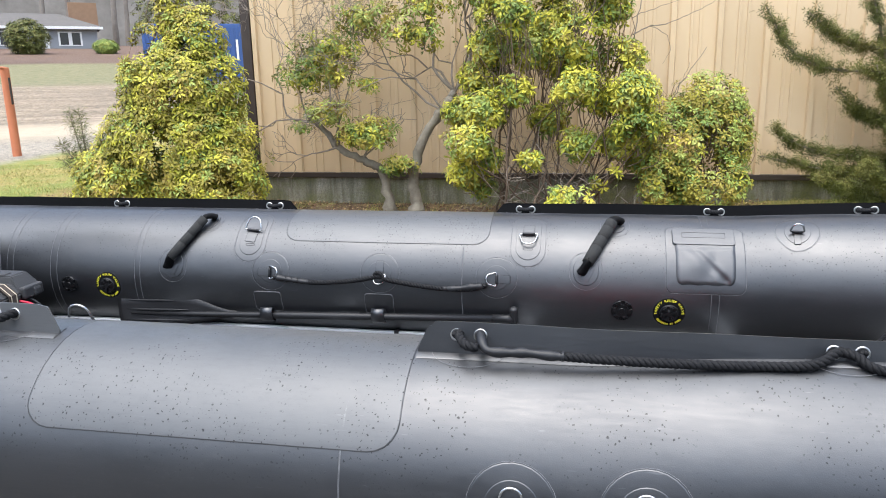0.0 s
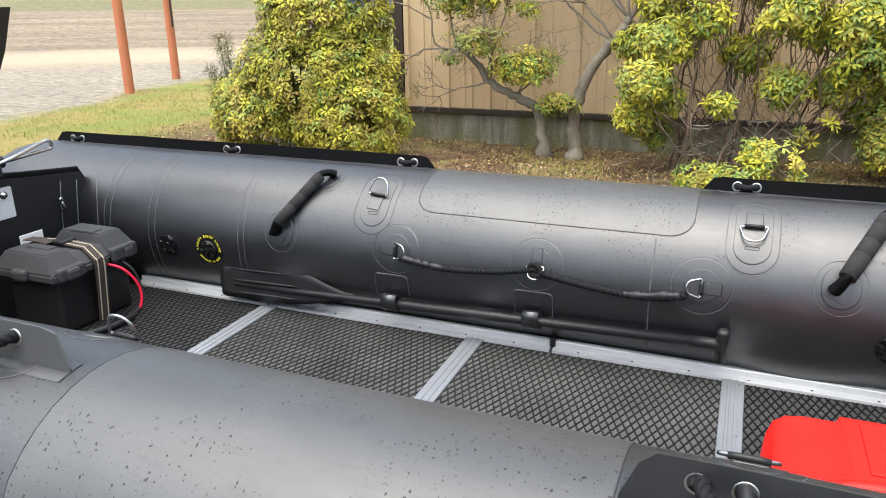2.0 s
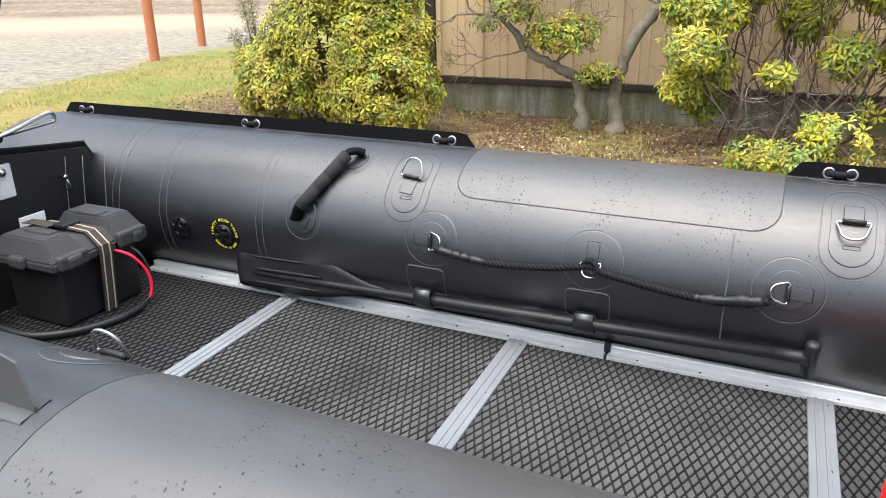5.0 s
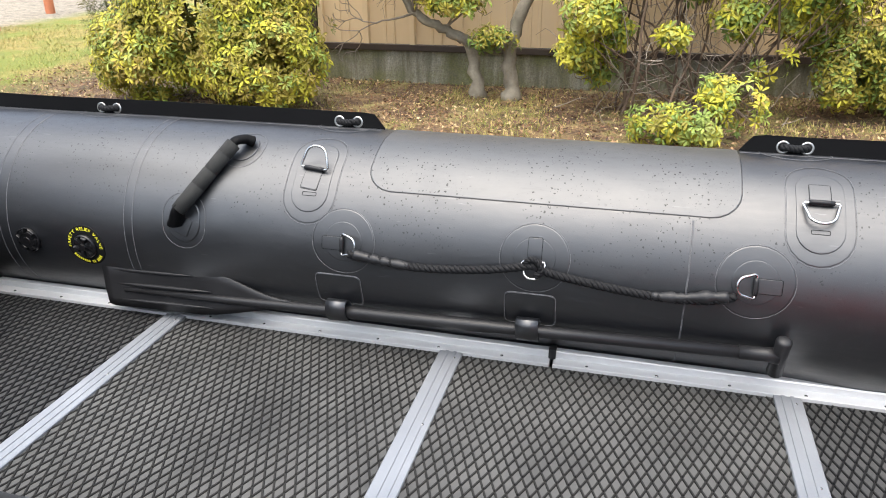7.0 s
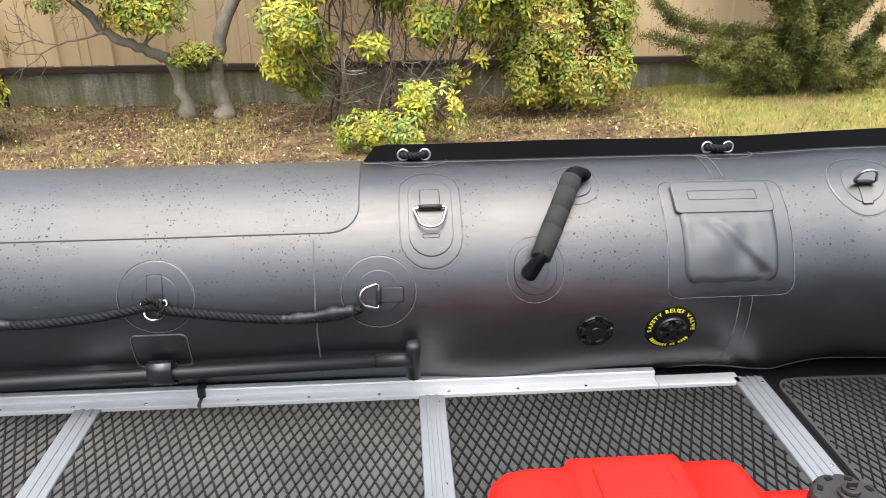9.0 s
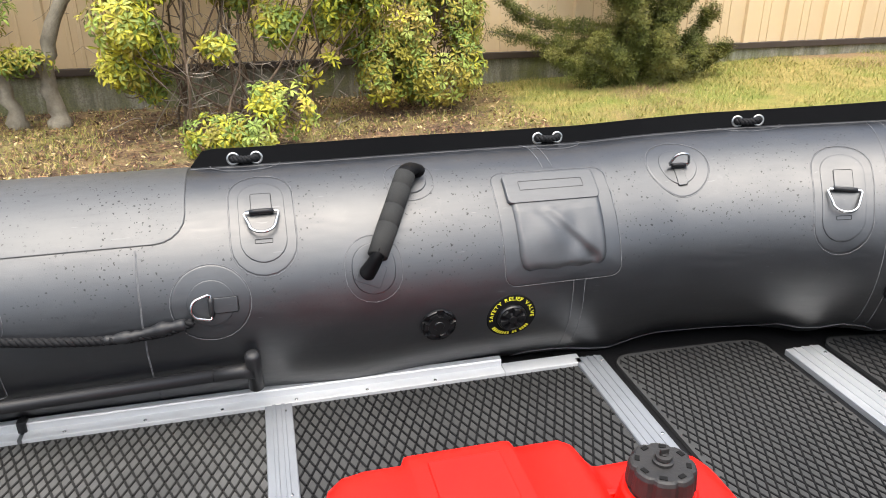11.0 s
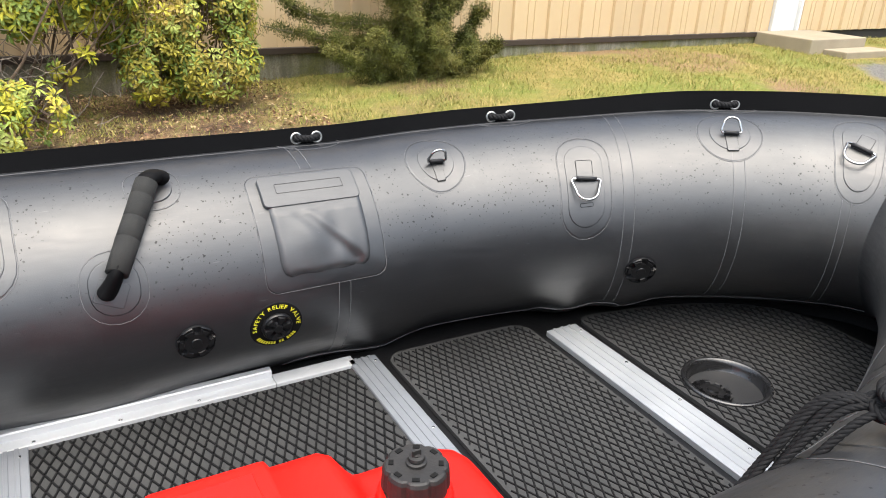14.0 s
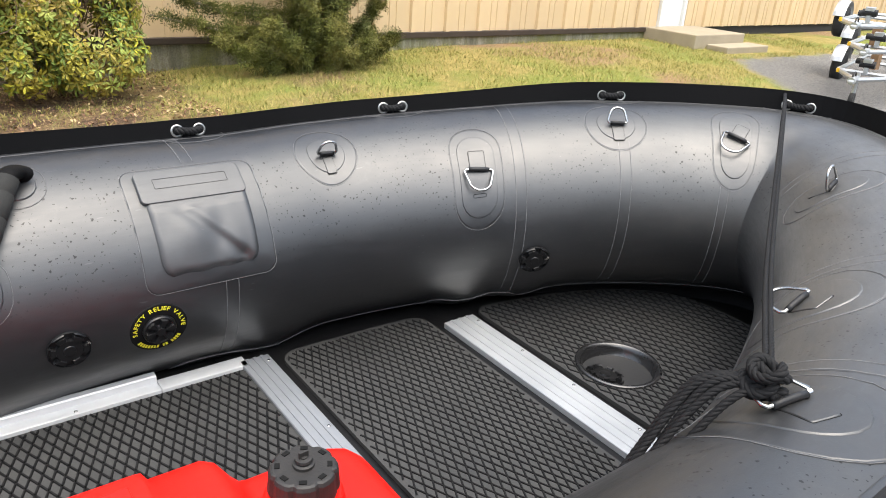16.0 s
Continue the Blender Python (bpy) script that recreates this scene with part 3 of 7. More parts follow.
def mat_plate(x0, x1, gap, z, th, r=0.05, hole=None):
    """A flat mat with round corners, and a round hole where given (x, y, radius)."""
    o = mat_outline(x0, x1, gap, r)
    bm = bmesh.new()

    def ring(pts, zz):
        vs = [bm.verts.new((x, y, floor_z(x) - ZF + zz)) for x, y in pts]
        return vs, [bm.edges.new((vs[i], vs[(i + 1) % len(vs)])) for i in range(len(vs))]
    top, e1 = ring(o, z)
    low, _ = ring(o, z - th)
    rim = e1
    if hole:
        h = [(hole[0] + hole[2] * math.cos(2 * math.pi * k / 32), hole[1] + hole[2] * math.sin(2 * math.pi * k / 32)) for k in range(32)]
        ht, e2 = ring(h, z)
        hl, _ = ring(h, z - th)
        rim = e1 + e2
        for i in range(32):
            bm.faces.new((ht[i], hl[i], hl[(i + 1) % 32], ht[(i + 1) % 32]))
    bmesh.ops.triangle_fill(bm, use_beauty=True, edges=rim)
    for i in range(len(top)):
        bm.faces.new((top[i], top[(i + 1) % len(top)], low[(i + 1) % len(top)], low[i]))
    bm.normal_update()
    bmesh.ops.recalc_face_normals(bm, faces=bm.faces[:])
    bm.verts.index_update()
    g = [v.co.copy() for v in bm.verts], [tuple(v.index for v in f.verts) for f in bm.faces]
    bm.free()
    return g


M_SHINE = speckled("shiny_black_floor_fabric", (0.004, 0.004, 0.0043), (0.008, 0.008, 0.0085), 9, (0.28, 0.45), bumps=0.2, spec=0.3)
boat_part("bow_floor", mat_plate(0.60, 2.40, -0.32, ZF - 0.012, 0.006, 0.01, (1.52, 2.59, 0.118)), M_SHINE, smooth=False, label="shiny black floor fabric")
SUMP = (1.52, 2.59)
M_WELL = speckled("moulded_well_plastic", (0.008, 0.008, 0.0085), (0.016, 0.016, 0.017), 12, (0.18, 0.36), bumps=0.1, spec=0.9)
for x0, x1, gap, px, py in ((0.745, 1.205, 0.055, 0.0225, 0.050), (1.375, 2.03, 0.075, 0.0255, 0.056)):
    pan = boat_part("bow_mat", mat_plate(x0, x1, gap, ZF, 0.011, hole=(*SUMP, 0.118) if x0 > 1.3 else None), M_MATDIA, label="black rubber bow mat with lozenge tread", smooth=False)

    def inside(x, y, x0=x0, x1=x1, gap=gap):
        w = inner_edge(x, gap) - 0.012
        e = min(x - x0, x1 - x)
        if e < 0.05:
            w -= 0.05 - math.sqrt(max(0.0025 - (0.05 - max(e, 0)) ** 2, 0))
        return e > 0.008 and abs(y - YMID) < w and math.hypot(x - SUMP[0], y - SUMP[1]) > 0.118
    tagged(boat_part("lozenge_tread", ridges(x0, YMID - 0.6, x1, YMID + 0.6, px, py, 0.0026, 0.0026, inside, ZF), M_MAT, pan, smooth=False), kind="stuff")
zs = floor_z(SUMP[0])
sump = boat_part("drain_well", moved(lathe([(0.001, -0.056), (0.118, -0.056), (0.119, -0.012), (0.121, -0.002), (0.119, 0.002), (0.112, 0.003), (0.106, 0.0), (0.102, -0.012), (0.097, -0.042), (0.07, -0.047), (0.001, -0.048)], 44), Matrix.Translation((*SUMP, zs + 0.001))), M_WELL, label="round drain well with valve cap")

# ---- ground: lawn, leaf litter, gravel lot and asphalt on one sheet ----
def ground_z(x, y):
    z = (-0.05 + 0.21 * min(max(x / 5, 0), 1)) * min(max((y - 4.7) / 3, 0), 1) * min(max((x + 5) / 2, 0), 1)
    q = -0.62 * x + 0.78 * y
    return z + 0.085 * min(max(q - 25, 0), 60) * min(max((-x - 3) / 4, 0), 1)


def axis(lo, hi, fine0, fine1, step):
    a = list(np.arange(fine0, fine1 + 1e-6, step))
    d, p = step * 1.5, fine1
    while p < hi:
        p += d
        a.append(min(p, hi))
        d *= 1.35
    d, p = step * 1.5, fine0
    while p > lo:
        p -= d
        a.insert(0, max(p, lo))
        d *= 1.35
    return a


M_GROUND, n, l, p = material("lawn_gravel_and_asphalt")
v = coords(n, l)
sep = n.new("ShaderNodeSeparateXYZ")
l.new(v, sep.inputs[0])


def calc(op, a, b):
    m = n.new("ShaderNodeMath")
    m.operation = op
    for s, k in zip(m.inputs, (a, b)):
        if isinstance(k, (int, float)):
            s.default_value = k
        else:
            l.new(k, s)
    return m.outputs[0]


def step_at(val, at, soft):
    m = n.new("ShaderNodeMapRange")
    m.interpolation_type = "SMOOTHSTEP"
    m.inputs[1].default_value, m.inputs[2].default_value = at - soft, at + soft
    l.new(val, m.inputs[0])
    return m.outputs[0]


big = noise_tex(n, l, v, 0.55, 5, 0.6)
mid = noise_tex(n, l, v, 3.0, 5, 0.7)
fine = noise_tex(n, l, v, 38, 4, 0.7)
tiny = noise_tex(n, l, v, 170, 3, 0.7)
X, Y = sep.outputs["X"], sep.outputs["Y"]
wob = calc("MULTIPLY", calc("SUBTRACT", mid, 0.5), 1.6)
wob2 = calc("MULTIPLY", calc("SUBTRACT", big, 0.5), 2.4)
grass_col = mix(n, l, fine, ramp(n, l, mix(n, l, 0.5, mid, noise_tex(n, l, v, 9, 5, 0.75)), [(0.36, (0.085, 0.115, 0.014)), (0.48, (0.24, 0.205, 0.042)), (0.60, (0.40, 0.30, 0.10))]), (0.26, 0.195, 0.06))
litter0 = ramp(n, l, mix(n, l, 0.5, fine, mid), [(0.36, (0.030, 0.016, 0.009)), (0.47, (0.090, 0.050, 0.026)), (0.57, (0.20, 0.125, 0.058)), (0.72, (0.36, 0.26, 0.12))])
litter = mix(n, l, ramp(n, l, noise_tex(n, l, v, 1.9, 6, 0.75), [(0.52, (0, 0, 0)), (0.64, (0.9, 0.9, 0.9))]), litter0, ramp(n, l, fine, [(0.3, (0.13, 0.13, 0.03)), (0.6, (0.30, 0.25, 0.10)), (0.8, (0.42, 0.34, 0.18))]))
Q = calc("ADD", calc("MULTIPLY", X, -0.62), calc("MULTIPLY", Y, 0.78))
PX = calc("ADD", calc("MULTIPLY", X, 0.78), calc("MULTIPLY", Y, 0.62))
gravel0 = mix(n, l, tiny, ramp(n, l, big, [(0.35, (0.21, 0.182, 0.138)), (0.65, (0.30, 0.255, 0.19))]), ramp(n, l, mix(n, l, 0.5, fine, noise_tex(n, l, v, 11, 4, 0.75)), [(0.38, (0.11, 0.098, 0.080)), (0.5, (0.30, 0.26, 0.20)), (0.64, (0.50, 0.44, 0.34))]))
cv = n.new("ShaderNodeCombineXYZ")
l.new(calc("MULTIPLY", PX, 0.07), cv.inputs[0])
l.new(calc("MULTIPLY", Q, 0.55), cv.inputs[1])
ruts = noise_tex(n, l, cv.outputs[0], 1.6, 6, 0.7)
clay = ramp(n, l, ruts, [(0.36, (0.07, 0.052, 0.036)), (0.46, (0.18, 0.138, 0.092)), (0.56, (0.27, 0.21, 0.14)), (0.68, (0.36, 0.285, 0.20))])
clay = mix(n, l, mix(n, l, 0.5, fine, tiny), clay, (0.22, 0.17, 0.115))
track = calc("MULTIPLY", step_at(calc("ADD", Q, wob2), 21.5, 2.0), calc("SUBTRACT", 1.0, step_at(calc("ADD", Q, wob2), 26.5, 1.2)))
stones = ramp(n, l, noise_tex(n, l, v, 5.0, 9, 0.85), [(0.40, (0.35, 0.35, 0.35)), (0.5, (0.95, 0.95, 0.95)), (0.62, (1.35, 1.35, 1.35))])
gravel = mix(n, l, 0.8, mix(n, l, step_at(calc("ADD", Q, wob2), 22, 3.0), gravel0, clay), stones, "MULTIPLY")
gravel = mix(n, l, track, gravel, mix(n, l, noise_tex(n, l, v, 2.2, 5, 0.7), (0.28, 0.23, 0.155), (0.42, 0.35, 0.25)))
asphalt = mix(n, l, ramp(n, l, mix(n, l, 0.5, tiny, fine), [(0.38, (0, 0, 0)), (0.62, (1, 1, 1))]), (0.055, 0.055, 0.056), (0.24, 0.23, 0.215))
grass_col = mix(n, l, ramp(n, l, noise_tex(n, l, v, 0.9, 4, 0.6), [(0.44, (0, 0, 0)), (0.57, (0.8, 0.8, 0.8))]), grass_col, ramp(n, l, fine, [(0.3, (0.085, 0.135, 0.012)), (0.7, (0.21, 0.245, 0.035))]))
# litter under the shrubs by the wall
lit = calc("MULTIPLY", step_at(calc("ADD", Y, wob), 5.3, 0.7), calc("SUBTRACT", 1.0, step_at(calc("ADD", X, wob), 1.75, 0.6)))
lit = calc("MULTIPLY", lit, step_at(calc("ADD", X, wob), -6.2, 0.6))
col = mix(n, l, lit, grass_col, litter)
lot = calc("SUBTRACT", 1.0, step_at(calc("ADD", calc("ADD", X, calc("MULTIPLY", Y, 0.22)), wob2), -7.4, 0.5))
col = mix(n, l, lot, col, gravel)
drive = calc("MAXIMUM", step_at(calc("ADD", calc("SUBTRACT", X, calc("MULTIPLY", Y, 0.75)), calc("MULTIPLY", wob, 0.3)), 3.4, 0.15), calc("SUBTRACT", 1.0, step_at(calc("ADD", Y, calc("MULTIPLY", wob, 0.4)), 4.1, 0.2)))
drive = calc("MULTIPLY", drive, step_at(calc("ADD", X, wob), -6.5, 0.6))
drive = calc("MULTIPLY", drive, calc("SUBTRACT", 1.0, step_at(calc("ADD", Y, calc("MULTIPLY", wob, 0.4)), 6.7, 0.15)))
col = mix(n, l, calc("MULTIPLY", step_at(big, 0.56, 0.06), step_at(X, 2.5, 1.0)), col, ramp(n, l, fine, [(0.3, (0.15, 0.085, 0.04)), (0.7, (0.34, 0.22, 0.11))]))
col = mix(n, l, drive, col, asphalt)
# far grass strip and brown bank past the lot
col = mix(n, l, step_at(calc("ADD", Q, wob2), 40, 1.5), col, ramp(n, l, mid, [(0.3, (0.09, 0.10, 0.035)), (0.7, (0.21, 0.175, 0.095))]))
col = mix(n, l, step_at(calc("ADD", Q, wob2), 56, 1.5), col, (0.11, 0.066, 0.042))
l.new(col, p.inputs["Base Color"])
p.inputs["Roughness"].default_value = 0.9
bump(n, l, p, calc("ADD", fine, tiny), 0.7, 0.02)
gx, gy = axis(-400, 400, -16, 14, 0.5), axis(-300, 500, -2, 16, 0.5)
verts = [(x, y, ground_z(x, y) + 0.02 * noise.noise(Vector((x * 0.8, y * 0.8, 0))) * (1 if y > 4.5 else 0)) for y in gy for x in gx]
k = len(gx)
faces = [(j * k + i, j * k + i + 1, (j + 1) * k + i + 1, (j + 1) * k + i) for j in range(len(gy) - 1) for i in range(k - 1)]
tagged(part("ground", (verts, faces), M_GROUND, smooth=True), "lawn with leaf litter beside a gravel lot and asphalt", "ground", kind="structure")

# ---- the metal-clad building ----
WY, WX0, WX1, WH, ZFL = 8.16, -3.66, 24.0, 4.2, 0.30
M_CONC, n, l, p = material("mossy_concrete")
v = coords(n, l)
run = noise_tex(n, l, coords(n, l, (5, 5, 0.6)), 1.6, 6, 0.7)
stain = ramp(n, l, run, [(0.3, (0.10, 0.095, 0.06)), (0.46, (0.21, 0.195, 0.135)), (0.58, (0.33, 0.31, 0.235)), (0.7, (0.46, 0.44, 0.37))])
stain = mix(n, l, ramp(n, l, noise_tex(n, l, v, 1.7, 6, 0.7), [(0.44, (0, 0, 0)), (0.62, (0.85, 0.85, 0.85))]), stain, (0.16, 0.165, 0.045))
grit = noise_tex(n, l, v, 70, 4, 0.7)
l.new(mix(n, l, ramp(n, l, grit, [(0.3, (0.6, 0.6, 0.6)), (0.6, (0, 0, 0))]), stain, (0.07, 0.065, 0.05)), p.inputs["Base Color"])
p.inputs["Roughness"].default_value = 0.9
bump(n, l, p, grit, 0.5, 0.006)
M_DARK = speckled("dark_interior", (0.02, 0.018, 0.016), (0.03, 0.027, 0.024), 4, (0.7, 0.9), bumps=0)
hall = tagged(part("wall_building", box(WX0 + 0.03, WY + 0.04, -0.1, WX1, WY + 12, WH - 0.05), M_DARK), "hall behind the cream metal cladding", "building", kind="structure")
fdn = part("foundation", box(WX0 + 0.02, WY - 0.02, -0.25, 8.70, WY + 0.045, ZFL - 0.02, 0.008), M_CONC, hall, "stained and mossy concrete foundation")
part("foundation", box(9.26, WY - 0.02, -0.25, WX1, WY + 0.045, ZFL - 0.16, 0.008), M_CONC, hall)
part("flashing", join(box(WX0, WY - 0.055, ZFL - 0.045, 8.70, WY + 0.03, ZFL + 0.012, 0.004)), M_BROWN, hall, "dark brown metal base flashing")
part("corner_post", box(WX0 - 0.10, WY - 0.05, -0.1, WX0 + 0.01, WY + 0.1, WH, 0.006), M_BROWN, hall, "dark brown corner trim")


PW = 0.457


def clad_narrow(w, h):
    """A ribbed steel sheet: a tall rib at its edge and a pair of low ribs."""
    prof = [(0, 0), (0.010, 0.036), (0.060, 0.036), (0.070, 0), (0.20, 0), (0.204, 0.010), (0.229, 0.010), (0.233, 0), (0.285, 0), (0.289, 0.010), (0.314, 0.010), (0.318, 0), (w, 0)]
    v = [(x, -d, z) for z in (0, h) for x, d in prof]
    m = len(prof)
    return v, [(i, i + 1, m + i + 1, m + i) for i in range(m - 1)]


clad = mesh_data("cladding_panel", *clad_narrow(PW, WH - ZFL), M_CLAD)
x = WX0 + 0.01
spots = [x + i * PW for i in range(26)] + [8.685 - PW] + [9.275 + i * PW for i in range(30)]
for x in spots:
    o = new("cladding_panel", clad)
    o.parent, o.location = hall, (x, WY - (0.004 if x == 8.685 - PW else 0), ZFL)

# ---- shrubs ----
M_LEAF = []
for nm, hues in (("leaf_yellow_green", ((0.21, 0.225, 0.022), (0.37, 0.345, 0.032), (0.47, 0.41, 0.055))), ("leaf_green", ((0.11, 0.165, 0.035), (0.20, 0.255, 0.050), (0.31, 0.33, 0.075))),
                 ("leaf_olive", ((0.18, 0.155, 0.020), (0.25, 0.22, 0.030), (0.27, 0.20, 0.040))), ("needle_green", ((0.050, 0.060, 0.012), (0.10, 0.108, 0.022), (0.17, 0.155, 0.042)))):
    m, n, l, p = material(nm)
    g = n.new("ShaderNodeNewGeometry")
    drift = noise_tex(n, l, coords(n, l), 2.6, 3, 0.6)
    base = ramp(n, l, drift, [(0.36, hues[0]), (0.5, hues[1]), (0.64, hues[2])])
    hs = n.new("ShaderNodeHueSaturation")
    l.new(ramp(n, l, g.outputs["Random Per Island"], [(0.0, (0.68, 0.68, 0.68)), (0.6, (1.05, 1.05, 1.05)), (1.0, (1.3, 1.3, 1.3))]), hs.inputs["Value"])
    l.new(base, hs.inputs["Color"])
    l.new(hs.outputs[0], p.inputs["Base Color"])
    p.inputs["Roughness"].default_value = 0.45
    p.inputs["Specular IOR Level"].default_value = 0.22
    M_LEAF.append(m)
M_BARK = speckled("grey_bark", (0.13, 0.105, 0.08), (0.30, 0.25, 0.195), 14, (0.85, 0.95), fine=90, bumps=0.8, dist=0.006)
M_TWIG = speckled("brown_twig_bark", (0.075, 0.05, 0.032), (0.19, 0.13, 0.085), 18, (0.85, 0.95), fine=90, bumps=0.6, dist=0.004)
rng = np.random.default_rng(7)


def leaf_whorls(centres, dirs, length, width, count, droop=0.55):
    """Whorls of long leaves, folded along their middle, one mesh."""
    v, f = [], []
    for c, d in zip(centres, dirs):
        d = Vector(d).normalized()
        a = d.orthogonal().normalized()
        b = d.cross(a)
        spin = rng.random() * 6.28
        for j in range(count):
            an = spin + 2 * math.pi * j / count + rng.normal() * 0.2
            out = a * math.cos(an) + b * math.sin(an)
            L = length * (0.7 + 0.6 * rng.random())
            w = width * (0.8 + 0.4 * rng.random())
            rise = 0.60 - 1.0 * rng.random() * droop * 2
            way = (out + d * rise).normalized()
            side = way.cross(d).normalized()
            nrm = side.cross(way)
            p0 = Vector(c) + way * 0.008
            q1, q2, tip = p0 + way * L * 0.38 + nrm * L * 0.04, p0 + way * L * 0.74 - nrm * L * 0.02, p0 + way * L - nrm * L * (0.10 + 0.22 * rng.random())
            k = len(v)
            v += [p0, q1 - side * w * 0.40 + nrm * w * 0.12, q1 + side * w * 0.40 + nrm * w * 0.12, q2 - side * w * 0.48 + nrm * w * 0.10, q2 + side * w * 0.48 + nrm * w * 0.10, tip, q1, q2]
            f += [(k, k + 6, k + 1), (k, k + 2, k + 6), (k + 1, k + 6, k + 7, k + 3), (k + 6, k + 2, k + 4, k + 7), (k + 3, k + 7, k + 5), (k + 7, k + 4, k + 5)]
    return v, f


def limb(a, b, r0, r1, bend=0.1, steps=5):
    a, b = Vector(a), Vector(b)
    side = Vector(rng.normal(size=3)) * bend * (b - a).length
    pts = [a.lerp(b, t) + side * math.sin(math.pi * t) + Vector(rng.normal(size=3)) * bend * 0.12 * (b - a).length * (0 < t < 1) for t in np.linspace(0, 1, steps)]
    return pts, [r0 + (r1 - r0) * t for t in np.linspace(0, 1, steps)]


def shrub(at, lobes, whorls, label, leaf=0.085, width=0.026, stems=7, mats=(0, 1, 2), shares=(0.5, 0.3, 0.2), twigs=60, spread=0.25, count=8, fill=0.72):
    """A broad-leaved evergreen: stems from the ground, twigs, and whorls of leaves on the skin of uneven lobes (offset and radii)."""
    ob = thing("shrub", at, label, "shrub", "shrubs by the building")
    vol = np.array([l_[3] * l_[4] + l_[4] * l_[5] for l_ in lobes])
    pick = rng.choice(len(lobes), whorls, p=vol / vol.sum())
    cs, ds = [], []
    for i in pick:
        x, y, z, rx, ry, rz = lobes[i]
        d = rng.normal(size=3)
        d /= np.linalg.norm(d)
        if d[1] > 0.35 and rng.random() < 0.7:
            d[1] = -d[1]
        q = fill + (1.06 - fill) * rng.random() ** 0.6
        c = np.array([x + d[0] * rx * q, y + d[1] * ry * q, z + d[2] * rz * q])
        if noise.noise(Vector(c * 3.2) + Vector(at)) < -0.26 or c[2] < 0.04:
            continue
        cs.append(c)
        ds.append(d + np.array([0, -0.25, 0.55]))
    order = rng.choice(len(mats), len(cs), p=shares)
    for k, mi in enumerate(mats):
        sel = [i for i in range(len(cs)) if order[i] == k]
        tagged(part("foliage", leaf_whorls([cs[i] for i in sel], [ds[i] for i in sel], leaf, width, count), M_LEAF[mi], ob), kind="stuff")
    geos, tw = [], []
    for j in range(stems):
        i = j % len(lobes)
        x, y, z, rx, ry, rz = lobes[i]
        base = (rng.normal() * spread * 0.5, rng.normal() * spread * 0.3, 0)
        end = (x + rng.normal() * rx * 0.4, y + rng.normal() * ry * 0.3, z + rng.normal() * rz * 0.3)
        pts, rs = limb(base, end, 0.012, 0.004, 0.08, 8)
        part("stem", sweep(pts, rs, 6), M_TWIG, ob)
    for j in range(twigs):
        if not cs:
            break
        c = Vector(cs[rng.integers(len(cs))])
        s = Vector((c.x * (0.75 + 0.2 * rng.random()), c.y * 0.8, c.z * (0.60 + 0.25 * rng.random())))
        pts, rs = limb(s, c, 0.0045, 0.0016, 0.16, 5)
        tw.append(sweep(pts, rs, 4))
    if tw:
        tagged(part("twig_mass", join(*tw), M_TWIG, ob), kind="stuff")
    return ob


shrub((-3.95, 6.9, -0.02), [(0.0, 0, 0.75, 0.78, 0.6, 0.65), (0.1, 0, 1.30, 0.62, 0.5, 0.5), (-0.55, -0.1, 0.42, 0.52, 0.5, 0.42), (0.42, -0.1, 0.42, 0.5, 0.5, 0.45), (0.3, 0, 1.75, 0.28, 0.25, 0.35), (-0.2, 0, 1.65, 0.32, 0.28, 0.30), (0.05, 0, 2.05, 0.14, 0.14, 0.25)], 7600, "dense rounded yellow-green evergreen shrub by the building corner", twigs=200, leaf=0.057, width=0.019, shares=(0.36, 0.16, 0.48), count=7)
# clumps of the leggy shrub: across, up, radius
CLUMPS = [(-0.72, 0.47, 0.16), (-0.60, 0.32, 0.13), (-0.66, 0.78, 0.19), (-0.77, 1.05, 0.17), (-0.48, 0.62, 0.13), (-0.50, 1.08, 0.19), (-0.56, 1.38, 0.20), (-0.22, 1.25, 0.15), (-0.45, 1.68, 0.20), (-0.14, 1.62, 0.20), (-0.30, 1.95, 0.22), (0.10, 1.88, 0.24), (0.40, 1.72, 0.25), (0.62, 1.98, 0.19),
          (0.05, 2.22, 0.22), (0.50, 2.25, 0.22), (-0.50, 2.22, 0.20), (0.72, 1.52, 0.21), (0.84, 1.22, 0.21), (0.58, 1.18, 0.19), (0.90, 0.92, 0.19), (0.74, 0.74, 0.17), (0.97, 0.62, 0.15), (0.34, 1.28, 0.20), (0.08, 0.98, 0.17), (0.40, 0.74, 0.17), (0.62, 0.45, 0.13), (0.18, 1.50, 0.16), (-0.05, 0.62, 0.09)]
leggy = shrub((-0.35, 7.3, -0.05), [(x, 0.28 * math.sin(i * 2.4) - 0.1, z + 0.03, r * 1.2, r, r * 0.95) for i, (x, z, r) in enumerate(CLUMPS)], 4700, "leggy yellow-green evergreen shrub with bare tangled stems", twigs=330, shares=(0.54, 0.38, 0.08), stems=29, spread=0.55, leaf=0.063, width=0.021, count=7, fill=0.35)
shrub((-0.20, 6.45, -0.05), [(-0.25, 0, 0.14, 0.22, 0.2, 0.13), (0.0, -0.05, 0.16, 0.2, 0.2, 0.15), (0.25, 0.02, 0.25, 0.15, 0.2, 0.2), (0.1, 0.1, 0.35, 0.12, 0.12, 0.12)], 330, "small low evergreen shrub with bright leaves", shares=(0.45, 0.45, 0.10), twigs=60, stems=6, leaf=0.054, width=0.018, count=7)
